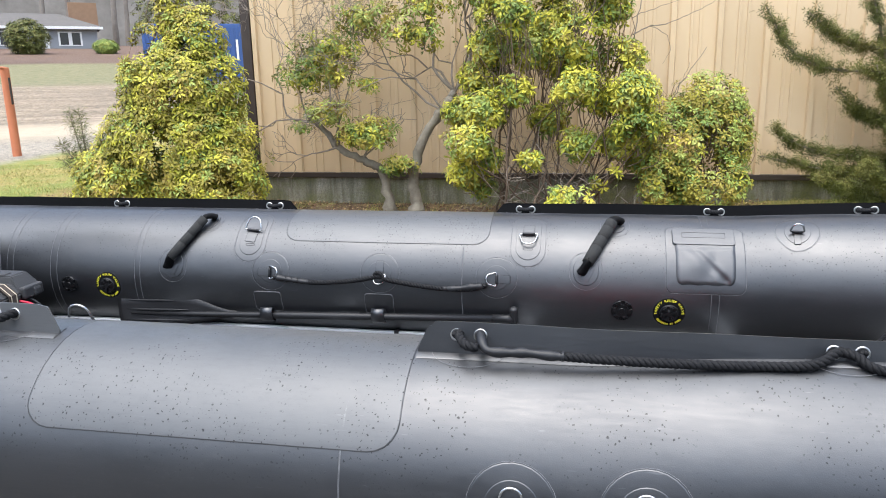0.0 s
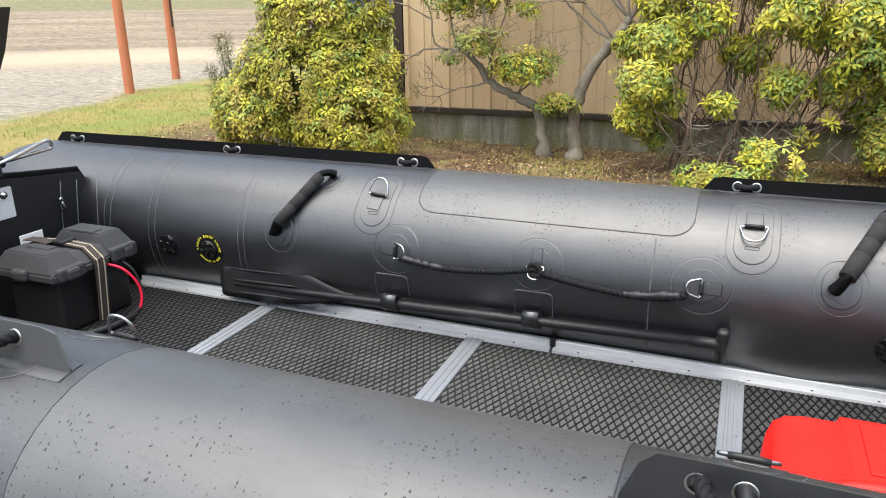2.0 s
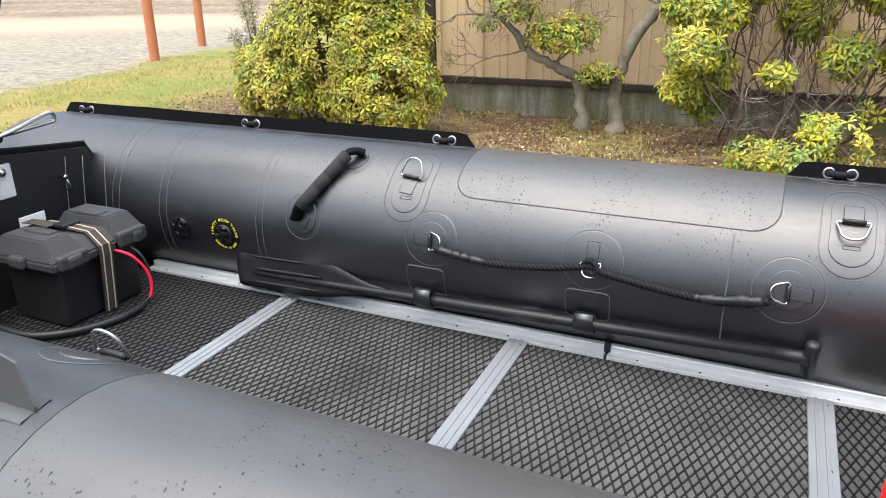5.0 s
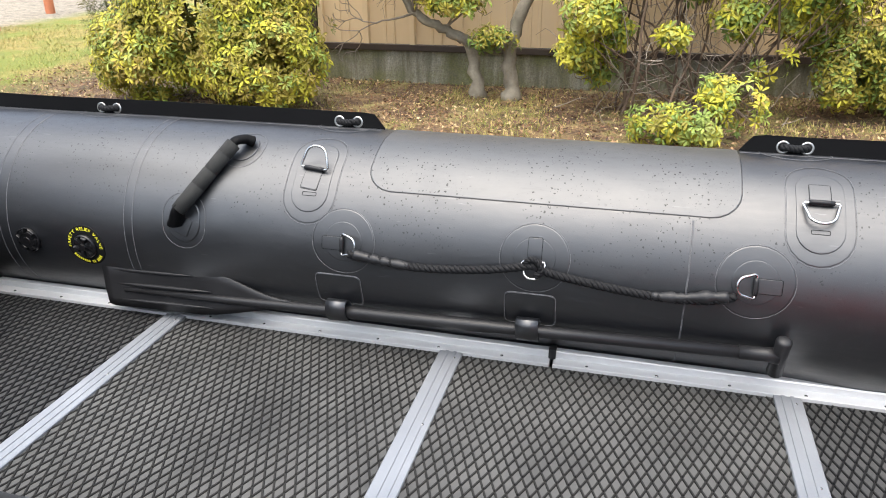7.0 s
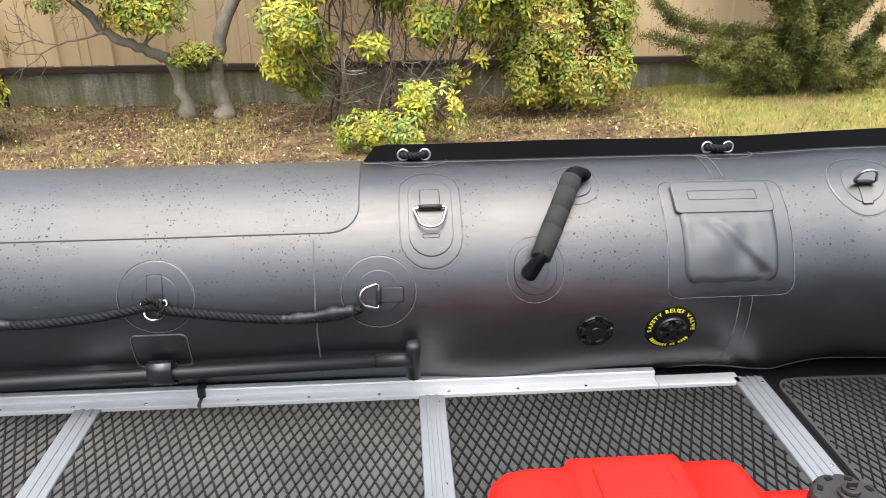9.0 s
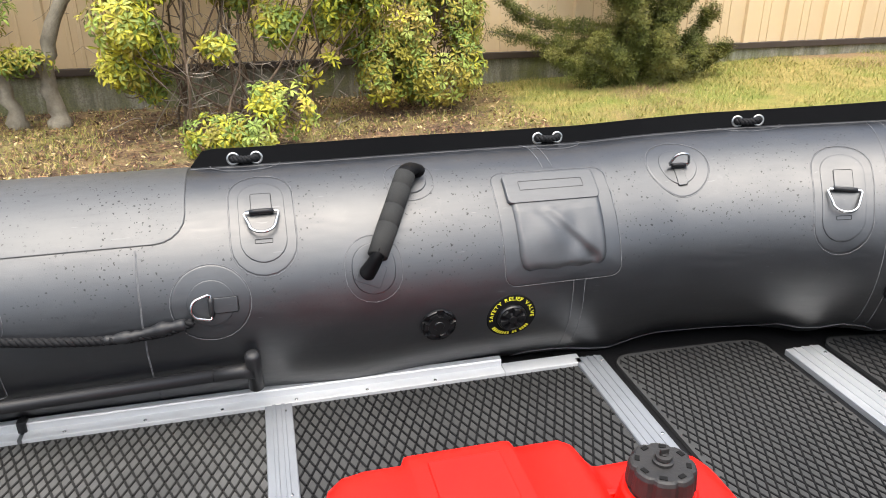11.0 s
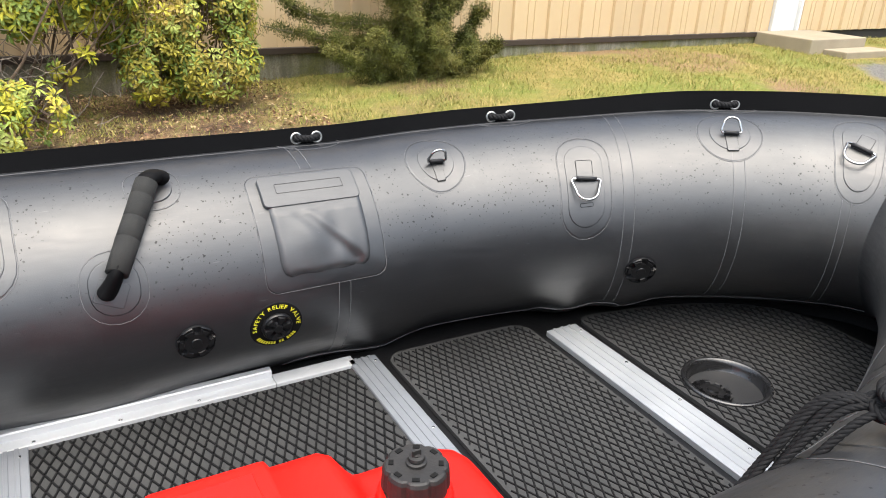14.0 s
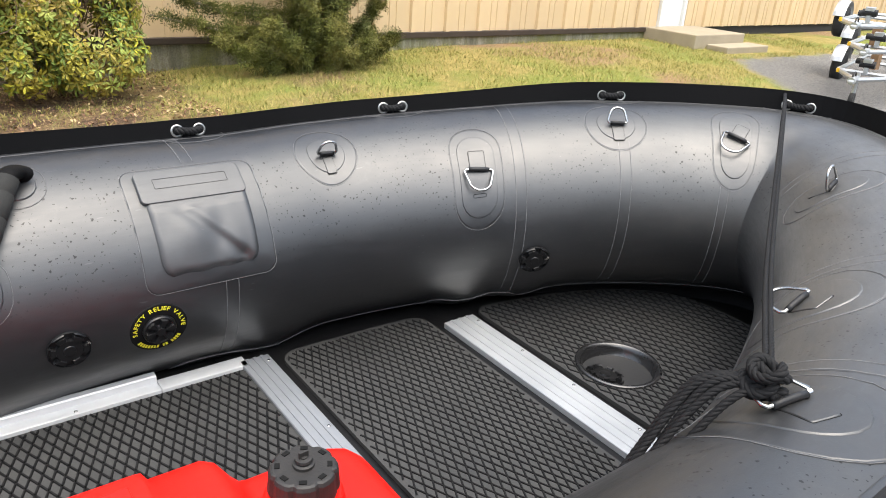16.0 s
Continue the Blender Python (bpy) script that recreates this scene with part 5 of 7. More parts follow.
e = [surf(near(x), PHI_FLAP)[0] + Vector((0, -0.012, 0.02 + dip(near(x)))) for x in (-1.451, -1.509)]
boat_part("grab_line", rope([e[0] + Vector((0, 0.02, 0)), e[0] + Vector((-0.005, -0.004, 0)), outer(-1.48, 0.017, 0.024), e[1] + Vector((0, -0.012, -0.004)), outer(-1.55, 0.006, 0.026), outer(-1.585, 0.003, 0.027)], 0.0125, 0.042), M_ROPE)
tape = smooth_line([outer(-1.56, 0.005, 0.027), outer(-1.62, 0.0, 0.028), outer(-1.70, -0.003, 0.026), outer(-1.78, -0.004, 0.025)], 9)
boat_part("splice_tape", sweep(tape, [0.0165 + 0.0035 * noise.noise(Vector((i * 0.6, 3.0, 0))) for i in range(len(tape))], 14), M_BLACK)
boat_part("grab_line", rope([outer(-1.76, -0.004, 0.025), outer(-2.0, -0.004, 0.022), outer(-2.25, 0.01, 0.02)], 0.0125, 0.042), M_ROPE)

# inner grab line with its sleeves
def inn(s, phi, off=0.022):
    return surf(s, phi, off)[0]


boat_part("grab_line", rope([inn(-1.30, 9), inn(-1.27, 9), inn(-1.12, 6), inn(-0.95, 8), inn(-0.85, 11), inn(-0.809, 12.5, 0.026), inn(-0.77, 10), inn(-0.66, 7), inn(-0.52, 4.5), inn(-0.40, 5), inn(-0.33, 8)], 0.0110, 0.042), M_ROPE, label="black inner grab rope")
for pts in ([(-1.285, 9), (-1.24, 8), (-1.19, 7), (-1.13, 6)], [(-0.52, 4.5), (-0.46, 5), (-0.40, 6.5), (-0.345, 7.5)]):
    boat_part("rope_sleeve", sweep(smooth_line([inn(s, p) for s, p in pts], 6), [0.0142 + 0.0055 * noise.noise(Vector((i * 0.75, pts[0][0], 0))) - 0.003 * (i / 18 if pts[0][0] < -1 else 1 - i / 18) for i in range(19)], 12), M_BLACK)
boat_part("rope_knot", join(rope([inn(-0.835, 11, 0.02), inn(-0.82, 15, 0.03), inn(-0.80, 15, 0.034), inn(-0.785, 11, 0.032), inn(-0.80, 8, 0.03)], 0.0085, 0.03)), M_ROPE)

# the same fittings on the near side
d_ring(near(-1.437), 51, st_out, st_in, 96, 0.036, 0.55)
d_ring(near(-0.158), 53, st_out, st_in, 270, 0.040, 0.06)

# ---- transom ----
M_TRANSOM = speckled("black_transom_paint", (0.008, 0.008, 0.009), (0.016, 0.016, 0.017), 5, (0.35, 0.5), bumps=0.1)
prof = [(-0.60, 0.16), (-0.60, 0.60), (-0.56, 0.685), (-0.30, 0.715), (-0.16, 0.735), (0.16, 0.735), (0.30, 0.715), (0.56, 0.685), (0.60, 0.60), (0.60, 0.16)]
v = [(x, YMID + a, b) for x in (-2.845, -2.89) for a, b in prof]
k = len(prof)
f = [tuple(range(k)), tuple(range(2 * k - 1, k - 1, -1))] + [(i, i + k, (i + 1) % k + k, (i + 1) % k) for i in range(k)]
transom = boat_part("transom", (v, f), M_TRANSOM, smooth=False, label="black painted transom board")
boat_part("transom_trim", sweep([(-2.867, YMID + a, b) for a, b in prof[1:-1]], 0.024, 8, squash=0.35), M_FLAP, transom)
M_PLATE = speckled("pale_pressed_metal", (0.62, 0.63, 0.63), (0.74, 0.745, 0.745), 8, (0.4, 0.55), 0.12, bumps=0.1)
plate = boat_part("motor_plate", box(-2.845, YMID - 0.225, 0.578, -2.838, YMID + 0.225, 0.700, 0.006), M_PLATE, transom, "pale metal motor plate with two bolts", smooth=False)
pips = []
for i in range(38):
    for j in range(9):
        y, z = YMID - 0.205 + i * 0.0111, 0.590 + j * 0.0112
        pips.append(([(-2.838, y - 0.003, z), (-2.838, y, z - 0.004), (-2.838, y + 0.003, z), (-2.838, y, z + 0.004), (-2.8362, y, z)], [(0, 1, 4), (1, 2, 4), (2, 3, 4), (3, 0, 4)]))
boat_part("plate_tread", join(*pips), M_PLATE, transom, smooth=False)
for y in (YMID - 0.185, YMID + 0.185):
    boat_part("bolt", moved(lathe([(0.016, 0), (0.016, 0.003), (0.010, 0.004), (0.010, 0.012), (0.001, 0.013)], 12), Matrix.Translation((-2.837, y, 0.672)) @ Matrix.Rotation(math.pi / 2, 4, "Y")), M_STEEL, transom)
boat_part("cleat", join(sweep([(-2.835, 2.975, 0.600), (-2.815, 2.975, 0.600), (-2.812, 2.985, 0.570), (-2.815, 2.992, 0.548), (-2.835, 2.992, 0.548)], 0.006, 8), moved(lathe([(0.010, 0), (0.010, 0.006), (0.001, 0.008)], 12), Matrix.Translation((-2.812, 2.972, 0.603)) @ Matrix.Rotation(math.pi / 2, 4, "Y"))), M_STEEL, transom, "small steel hook")
for yy in (2.99, 3.03, 3.08, 3.135):
    boat_part("glue_line", sweep([(-2.835 + (yy - 2.99) * 1.15, yy, 0.30), (-2.835 + (yy - 2.99) * 1.1, yy - 0.012, 0.45), (-2.835 + (yy - 2.99) * 1.15, yy + 0.005, 0.60), (-2.84 + (yy - 2.99) * 1.2, yy + 0.02, 0.67)], 0.0018, 5), M_SEAM, transom)

# ---- outboard motor tilted over the transom ----
motor = thing("outboard_motor", (-2.9, YMID, 0.735), "black outboard motor tilted forward on the transom", "motor")
M_MOTOR = speckled("black_motor_casting", (0.007, 0.007, 0.008), (0.015, 0.015, 0.017), 7, (0.28, 0.42), bumps=0.1)
M_MOTORB = speckled("paler_motor_grey", (0.018, 0.019, 0.021), (0.034, 0.036, 0.039), 7, (0.25, 0.35), 0.3, bumps=0.05)


def motor_part(name, geo, mat, label="", parent=None, smooth=False):
    return part(name, moved(geo, Matrix.Translation((2.9, -YMID, -0.735))), mat, parent or motor, label, smooth)


tiltm = Matrix.Translation((-2.88, YMID, 0.86)) @ Matrix.Rotation(radians(26), 4, "Y")
def leaning(right, left, x0, x1):
    """A plate between two leaning edges given as (y, z) from the top down."""
    k = len(right)
    o = right + left[::-1]
    v = [(x, y, z) for x in (x0, x1) for y, z in o]
    m = len(o)
    f = [(i, i + 1, m - 2 - i, m - 1 - i) for i in range(k - 1)] + [(m + m - 1 - i, m + m - 2 - i, m + i + 1, m + i) for i in range(k - 1)]
    return v, f + [(i, i + m, (i + 1) % m + m, (i + 1) % m) for i in range(m)]


motor_part("front_plate", leaning([(2.90, 1.36), (2.844, 1.205), (2.782, 1.09), (2.757, 1.01), (2.738, 0.92), (2.672, 0.85)], [(2.79, 1.36), (2.717, 1.20), (2.668, 1.09), (2.634, 1.01), (2.575, 0.94), (2.40, 0.85)], -2.84, -2.80), M_MOTOR, "black leaning front plate with bolts")
# side casting set greyer than the plate, its lit tone put into the colour
motor_part("leg", leaning([(2.88, 1.36), (2.83, 1.205), (2.76, 1.09), (2.73, 1.01), (2.70, 0.94), (2.65, 0.85)], [(2.815, 1.36), (2.742, 1.20), (2.688, 1.09), (2.645, 1.01), (2.585, 0.94), (2.42, 0.85)], -2.96, -2.842), M_MOTORB, "black casting toned dark grey for its lit side")
motor_part("stub", sweep([(-2.85, 2.60, 1.222), (-2.85, 2.69, 1.203), (-2.85, 2.69, 1.203), (-2.85, 2.73, 1.195)], [0.021, 0.021, 0.026, 0.026], 14), M_MOTOR, "black rubber-sleeved pivot stub", smooth=True)
motor_part("cowl", moved(box(-0.46, -0.02, 0.56, -0.08, 0.30, 0.90, 0.07, 4), tiltm), M_MOTOR, "rounded black cowl", smooth=True)
for y, z in ((2.708, 1.055), (2.635, 0.895), (2.615, 0.955), (2.80, 1.19)):
    motor_part("bolt", moved(lathe([(0.008, 0), (0.008, 0.006), (0.001, 0.008)], 10), Matrix.Translation((-2.80, y, z)) @ Matrix.Rotation(math.pi / 2, 4, "Y")), M_STEEL)
for s in (1, -1):
    motor_part("clamp_bracket", join(box(-2.94, YMID + s * 0.15 - 0.03, 0.50, -2.892, YMID + s * 0.15 + 0.03, 0.90, 0.008), box(-2.94, YMID + s * 0.15 - 0.03, 0.745, -2.80, YMID + s * 0.15 + 0.03, 0.80, 0.01)), M_MOTOR, "black clamp bracket")
motor_part("swivel_tube", sweep([(-2.83, YMID - 0.30, 0.80), (-2.83, YMID + 0.20, 0.80)], 0.024, 16), M_MOTORB)
motor_part("steering_rod", sweep([(-2.82, 2.66, 0.795), (-2.82, 2.80, 0.803), (-2.82, 2.98, 0.815)], 0.0075, 10), M_STEEL, "bent steel steering rod")
motor_part("steering_rod", sweep(smooth_line([(-2.80, 2.72, 0.80), (-2.80, 2.80, 0.815), (-2.82, 2.93, 0.842), (-2.82, 2.972, 0.847), (-2.82, 2.982, 0.835), (-2.82, 2.980, 0.812)], 4), 0.0075, 10), M_STEEL)
motor_part("rod_nut", sweep([(-2.82, 2.66, 0.797), (-2.82, 2.735, 0.800)], [0.016, 0.015], 8), M_MOTOR)
motor_part("hose", sweep(smooth_line([(-2.80, 2.665, 0.90), (-2.78, 2.65, 0.80), (-2.77, 2.60, 0.62), (-2.75, 2.555, 0.45), (-2.70, 2.52, 0.31), (-2.66, 2.49, 0.245)], 6), 0.018, 12), M_BLACK, "thick black ribbed cable hose", smooth=True)

# ---- battery box ----
bat = thing("battery_box", (-2.565, 2.75, ZF + 0.003), "black plastic battery box strapped to the floor", "battery box")


def bat_part(name, geo, mat, label="", smooth=False):
    return part(name, moved(geo, Matrix.Translation((2.565, -2.75, -ZF - 0.003))), mat, bat, label, smooth)


M_BOX = speckled("ribbed_black_polypropylene", (0.008, 0.008, 0.008), (0.014, 0.014, 0.014), 9, (0.3, 0.42), fine=500, bumps=0.2)
M_LID = speckled("dull_grey_black_lid", (0.024, 0.024, 0.025), (0.042, 0.042, 0.043), 9, (0.5, 0.65), fine=500, bumps=0.4)
bat_part("box", box(-2.69, 2.59, ZF + 0.003, -2.44, 2.92, 0.435, 0.014, 3), M_BOX)


def lid_block(y0, y1, z0, z1, inset):
    """A chamfered block of the lid, right across."""
    x0, x1 = -2.72, -2.41
    v = [(x0, y0, z0), (x1, y0, z0), (x1, y1, z0), (x0, y1, z0), (x0, y0, z0 + 0.03), (x1, y0, z0 + 0.03), (x1, y1, z0 + 0.03), (x0, y1, z0 + 0.03),
         (x0 + inset, y0 + inset * 0.5, z1), (x1 - inset, y0 + inset * 0.5, z1), (x1 - inset, y1 - inset * 0.5, z1), (x0 + inset, y1 - inset * 0.5, z1)]
    f = [(3, 2, 1, 0), (0, 1, 5, 4), (1, 2, 6, 5), (2, 3, 7, 6), (3, 0, 4, 7), (4, 5, 9, 8), (5, 6, 10, 9), (6, 7, 11, 10), (7, 4, 8, 11), (8, 9, 10, 11)]
    bm = bmesh.new()
    bv = [bm.verts.new(p) for p in v]
    for q in f:
        bm.faces.new([bv[i] for i in q])
    bmesh.ops.bevel(bm, geom=bm.edges[:], offset=0.006, segments=2, affect="EDGES")
    bm.verts.index_update()
    g = [p.co.copy() for p in bm.verts], [tuple(p.index for p in q.verts) for q in bm.faces]
    bm.free()
    return g


bat_part("lid", join(lid_block(2.555, 2.70, 0.425, 0.522, 0.055), lid_block(2.80, 2.955, 0.425, 0.530, 0.055), lid_block(2.62, 2.89, 0.425, 0.498, 0.045)), M_LID, "dull chamfered lid")
for x0, y0, z0, x1, y1, z1, bev in ((-2.415, 2.60, 0.425, -2.385, 2.66, 0.47, 0.012), (-2.415, 2.87, 0.425, -2.388, 2.92, 0.47, 0.012), (-2.60, 2.535, 0.425, -2.53, 2.565, 0.47, 0.012), (-2.43, 2.575, 0.425, -2.395, 2.69, 0.475, 0.01), (-2.43, 2.815, 0.425, -2.395, 2.94, 0.48, 0.01), (-2.62, 2.63, 0.50, -2.50, 2.67, 0.529, 0.006), (-2.62, 2.83, 0.51, -2.50, 2.88, 0.536, 0.006)):
    bat_part("lid_rib", box(x0, y0, z0, x1, y1, z1, bev), M_LID)
bat_part("latch", box(-2.68, 2.572, 0.40, -2.62, 2.60, 0.418, 0.004), M_BOX)
M_STRAP = speckled("dark_brown_strap", (0.030, 0.022, 0.016), (0.055, 0.042, 0.032), 30, (0.7, 0.85), fine=500, bumps=0.5)
M_CREAM = speckled("cream_stripe", (0.42, 0.36, 0.26), (0.50, 0.44, 0.33), 30, (0.7, 0.85))


def band(pts, w, t, ya=0.0):
    """A flat strap in an x-z line, centred at a place along y."""
    v, f = [], []
    for i, (x, y, z) in enumerate(pts):
        a, b = pts[max(i - 1, 0)], pts[min(i + 1, len(pts) - 1)]
        d = Vector((b[0] - a[0], 0, b[2] - a[2])).normalized()
        nrm = Vector((-d.z, 0, d.x)) * t
        for s in (-1, 1):
            for q in (0, 1):
                v.append((x + nrm.x * q, y + s * w / 2, z + nrm.z * q))
    for i in range(len(pts) - 1):
        k = i * 4
        f += [(k, k + 4, k + 6, k + 2), (k + 1, k + 3, k + 7, k + 5), (k, k + 1, k + 5, k + 4), (k + 2, k + 6, k + 7, k + 3)]
    f += [(0, 2, 3, 1), (k + 4, k + 5, k + 7, k + 6)]
    return v, f


over = [(-2.425, 2.755, ZF + 0.006), (-2.402, 2.755, 0.43), (-2.402, 2.755, 0.462), (-2.452, 2.755, 0.503), (-2.56, 2.755, 0.508), (-2.675, 2.755, 0.503), (-2.727, 2.755, 0.46), (-2.727, 2.755, 0.43), (-2.70, 2.755, ZF + 0.006)]
bat_part("strap", band(over, 0.052, -0.004), M_STRAP, "dark strap with cream stripes")
for dy in (-0.015, 0.015):
    bat_part("strap_stripe", band([(x, y + dy, z) for x, y, z in [(a - (-0.0045 if i < 3 else 0), b, c + (0.0045 if 2 < i < 6 else 0)) for i, (a, b, c) in enumerate(over)]], 0.004, -0.002), M_CREAM)
bat_part("buckle", moved(box(-0.03, -0.034, 0, 0.03, 0.034, 0.014, 0.004), Matrix.Translation((-2.57, 2.755, 0.508))), M_BOX)
bat_part("strap_tail", band([(-2.59, 2.715, 0.516), (-2.63, 2.70, 0.528), (-2.67, 2.685, 0.532)], 0.045, -0.003), M_STRAP)
bat_part("label_plate", box(-2.735, 2.70, 0.495, -2.73, 2.80, 0.53, 0.001), M_WHITE)
M_WIRE = speckled("red_wire", (0.6, 0.01, 0.04), (0.7, 0.02, 0.06), 20, (0.3, 0.4))
bat_part("red_wire", sweep(smooth_line([(-2.42, 2.80, 0.425), (-2.375, 2.83, 0.40), (-2.345, 2.86, 0.34), (-2.335, 2.865, 0.28), (-2.335, 2.85, 0.235)], 6), 0.0058, 8), M_WIRE, "red battery wire", True)
bat_part("black_wire", sweep(smooth_line([(-2.42, 2.86, 0.425), (-2.37, 2.875, 0.38), (-2.345, 2.88, 0.30), (-2.34, 2.86, 0.245), (-2.335, 2.80, 0.222), (-2.32, 2.72, 0.22)], 6), 0.0055, 8), M_BLACK, "", True)
bat_part("cable", sweep(smooth_line([(-2.325, 2.80, 0.225), (-2.325, 2.70, 0.224), (-2.37, 2.58, 0.226), (-2.45, 2.50, 0.228), (-2.53, 2.475, 0.23), (-2.62, 2.47, 0.238)], 6), 0.013, 10), M_BLACK, "thick black cable on the floor", True)

# rolled webbing on the floor
roll = [( -2.66 + (0.012 + 0.0016 * i) * math.cos(i * 0.5), 2.43, 0.255 + (0.012 + 0.0011 * i) * math.sin(i * 0.5)) for i in range(28)]
web = tagged(part("strap_roll", band(roll, 0.09, 0.003), M_WEB), "rolled black webbing strap on the boat floor", "strap")

# ---- oar ----
oar = thing("oar", tuple(surf(-1.2, -24, 0.02)[0]), "black collapsible oar strapped along the tube", "oar")
oinv = Matrix.Translation(-oar.location)


def oar_part(name, geo, mat, label="", smooth=True):
    return part(name, moved(geo, oinv), mat, oar, label, smooth)


A, B = surf(-2.05, -28, 0.034)[0], surf(-0.222, -18, 0.028)[0]
ax = (B - A).normalized()
oar_part("shaft", sweep([A, A.lerp(B, 0.2), A.lerp(B, 0.38), A.lerp(B, 0.385), A.lerp(B, 0.62), A.lerp(B, 0.625), B], [0.006, 0.012, 0.0165, 0.0185, 0.0185, 0.0165, 0.0165], 16), M_BLACK)
upv = surf(-1.9, -24)[3]
outv = ax.cross(upv).normalized()
upv = outv.cross(ax)
blup = Vector((0, 0.16, 1))
blup = (blup - ax * blup.dot(ax)).normalized()
nu, v, f = 26, [], []
for i in range(nu + 1):
    u = i / nu
    w1 = 0.088 * (0.96 + 0.05 * u) if u < 0.5 else 0.074 * (0.5 + 0.5 * math.cos(math.pi * (u - 0.5) / 0.5)) + 0.0165
    w0 = -0.052 if u < 0.5 else -0.040 * (0.5 + 0.5 * math.cos(math.pi * (u - 0.5) / 0.5)) - 0.012
    if u < 0.03:
        w1, w0 = w1 - 0.006, w0 + 0.006
    c = A + ax * (-0.065 + u * 0.62)
    dish = 0.012 * math.sin(math.pi * min(u / 0.9, 1))
    for wv, th in ((w0, 0.003), (w0 * 0.5, 0.004 - dish * 0.5), (0, 0.006 - dish), (w1 * 0.5, 0.004 - dish * 0.6), (w1, 0.003)):
        v.append(c + blup * wv - ax * (wv * 0.12 * max(0, 1 - u * 4)) + outv * th)
    for wv, th in ((w1, -0.002), (0, -0.004 - dish), (w0, -0.002)):
        v.append(c + blup * wv - ax * (wv * 0.12 * max(0, 1 - u * 4)) + outv * th)
for i in range(nu):
    for j in range(8):
        f.append((i * 8 + j, i * 8 + 8 + j, i * 8 + 8 + (j + 1) % 8, i * 8 + (j + 1) % 8))
f += [tuple(range(8)), tuple(nu * 8 + j for j in range(7, -1, -1))]
oar_part("blade", (v, f), M_BLACK, "flat black ribbed blade")
for w, a, b in ((0.062, -0.035, 0.24), (-0.032, -0.02, 0.30), (0.018, -0.03, 0.3)):
    q = [A + ax * (a + (b - a) * t) + blup * w + outv * 0.000 for t in np.linspace(0, 1, 6)]
    oar_part("blade_rib", sweep(q, [0.002, 0.005, 0.006, 0.006, 0.005, 0.002], 8), M_BLACK)
tup = surf(-0.2, -20)[3]
oar_part("t_handle", join(sweep([B + ax * 0.012 - tup * 0.070, B + ax * 0.012 - tup * 0.062, B + ax * 0.012, B + ax * 0.012 + tup * 0.053, B + ax * 0.012 + tup * 0.060], [0.012, 0.019, 0.017, 0.019, 0.012], 14), sweep([B - ax * 0.08, B - ax * 0.02, B + ax * 0.01], [0.018, 0.018, 0.022], 14)), M_BLACK, "moulded black grip")
for s, ph in ((-1.345, -23), (-0.815, -21.5)):
    o = rounded(0.13, 0.10, 0.015)
    pad = boat_part("oar_pad", patch(o, s, ph + 9, 0.002), M_PAD, label="glued pad with oar strap")
    boat_part("glue_line", edge_line(o, s, ph + 9, 0.0017, r=0.0008), M_SEAM, pad)
    c = A + ax * ((s - A.x) / ax.x)
    v, f = [], []
    for i in range(17):
        a = math.pi * 2 * i / 16
        for q in (-0.029, 0.029):
            for rr in (0.0215, 0.0255):
                v.append(c + ax * q + (upv * (math.cos(a) * 1.45 + 0.25) + outv * math.sin(a)) * rr)
    for i in range(16):
        k = i * 4
        f += [(k + 1, k + 5, k + 7, k + 3), (k, k + 2, k + 6, k + 4), (k, k + 4, k + 5, k + 1), (k + 2, k + 3, k + 7, k + 6)]
    boat_part("oar_strap", (v, f), M_PAD, pad, "black rubber strap round the oar")

# ---- red fuel tank ----
tank = thing("fuel_tank", (0.25, 2.36, ZF + 0.003), "red plastic portable fuel tank with black cap on the floor", "fuel tank")
tinv = Matrix.Translation((-0.25, -2.36, -ZF - 0.003))
stations = [(-0.105, 2.20, 2.47, 0.375), (-0.098, 2.175, 2.50, 0.415), (-0.085, 2.16, 2.525, 0.435), (-0.06, 2.15, 2.54, 0.446), (-0.02, 2.145, 2.545, 0.450), (0.045, 2.145, 2.545, 0.450), (0.052, 2.14, 2.555, 0.459), (0.06, 2.14, 2.556, 0.460),
            (0.235, 2.14, 2.556, 0.460), (0.243, 2.14, 2.555, 0.459), (0.25, 2.145, 2.545, 0.450), (0.335, 2.145, 2.545, 0.450), (0.355, 2.15, 2.535, 0.444), (0.372, 2.155, 2.51, 0.425), (0.385, 2.155, 2.50, 0.414), (0.40, 2.155, 2.50, 0.410),
            (0.555, 2.155, 2.50, 0.410), (0.585, 2.16, 2.49, 0.404), (0.605, 2.175, 2.475, 0.39), (0.617, 2.20, 2.45, 0.36), (0.622, 2.22, 2.43, 0.33)]
v, f, nr = [], [], 32
for x, a, b, h in stations:
    cy, hw, z0 = (a + b) / 2, (b - a) / 2, ZF + 0.003
    cz, hh = (z0 + h) / 2, (h - z0) / 2
    for j in range(nr):
        an = 2 * math.pi * j / nr
        c, s = math.cos(an), math.sin(an)
        e = 0.26
        v.append((x, cy + hw * math.copysign(abs(c) ** e, c), cz + hh * math.copysign(abs(s) ** e, s)))
for i in range(len(stations) - 1):
    for j in range(nr):
        f.append((i * nr + j, i * nr + (j + 1) % nr, (i + 1) * nr + (j + 1) % nr, (i + 1) * nr + j))
f += [tuple(range(nr - 1, -1, -1)), tuple((len(stations) - 1) * nr + j for j in range(nr))]
part("body", moved((v, f), tinv), M_RED, tank, "moulded red body", True)
part("raised_panel", moved(box(0.085, 2.30, 0.455, 0.215, 2.50, 0.4635, 0.003), tinv), M_RED, tank)
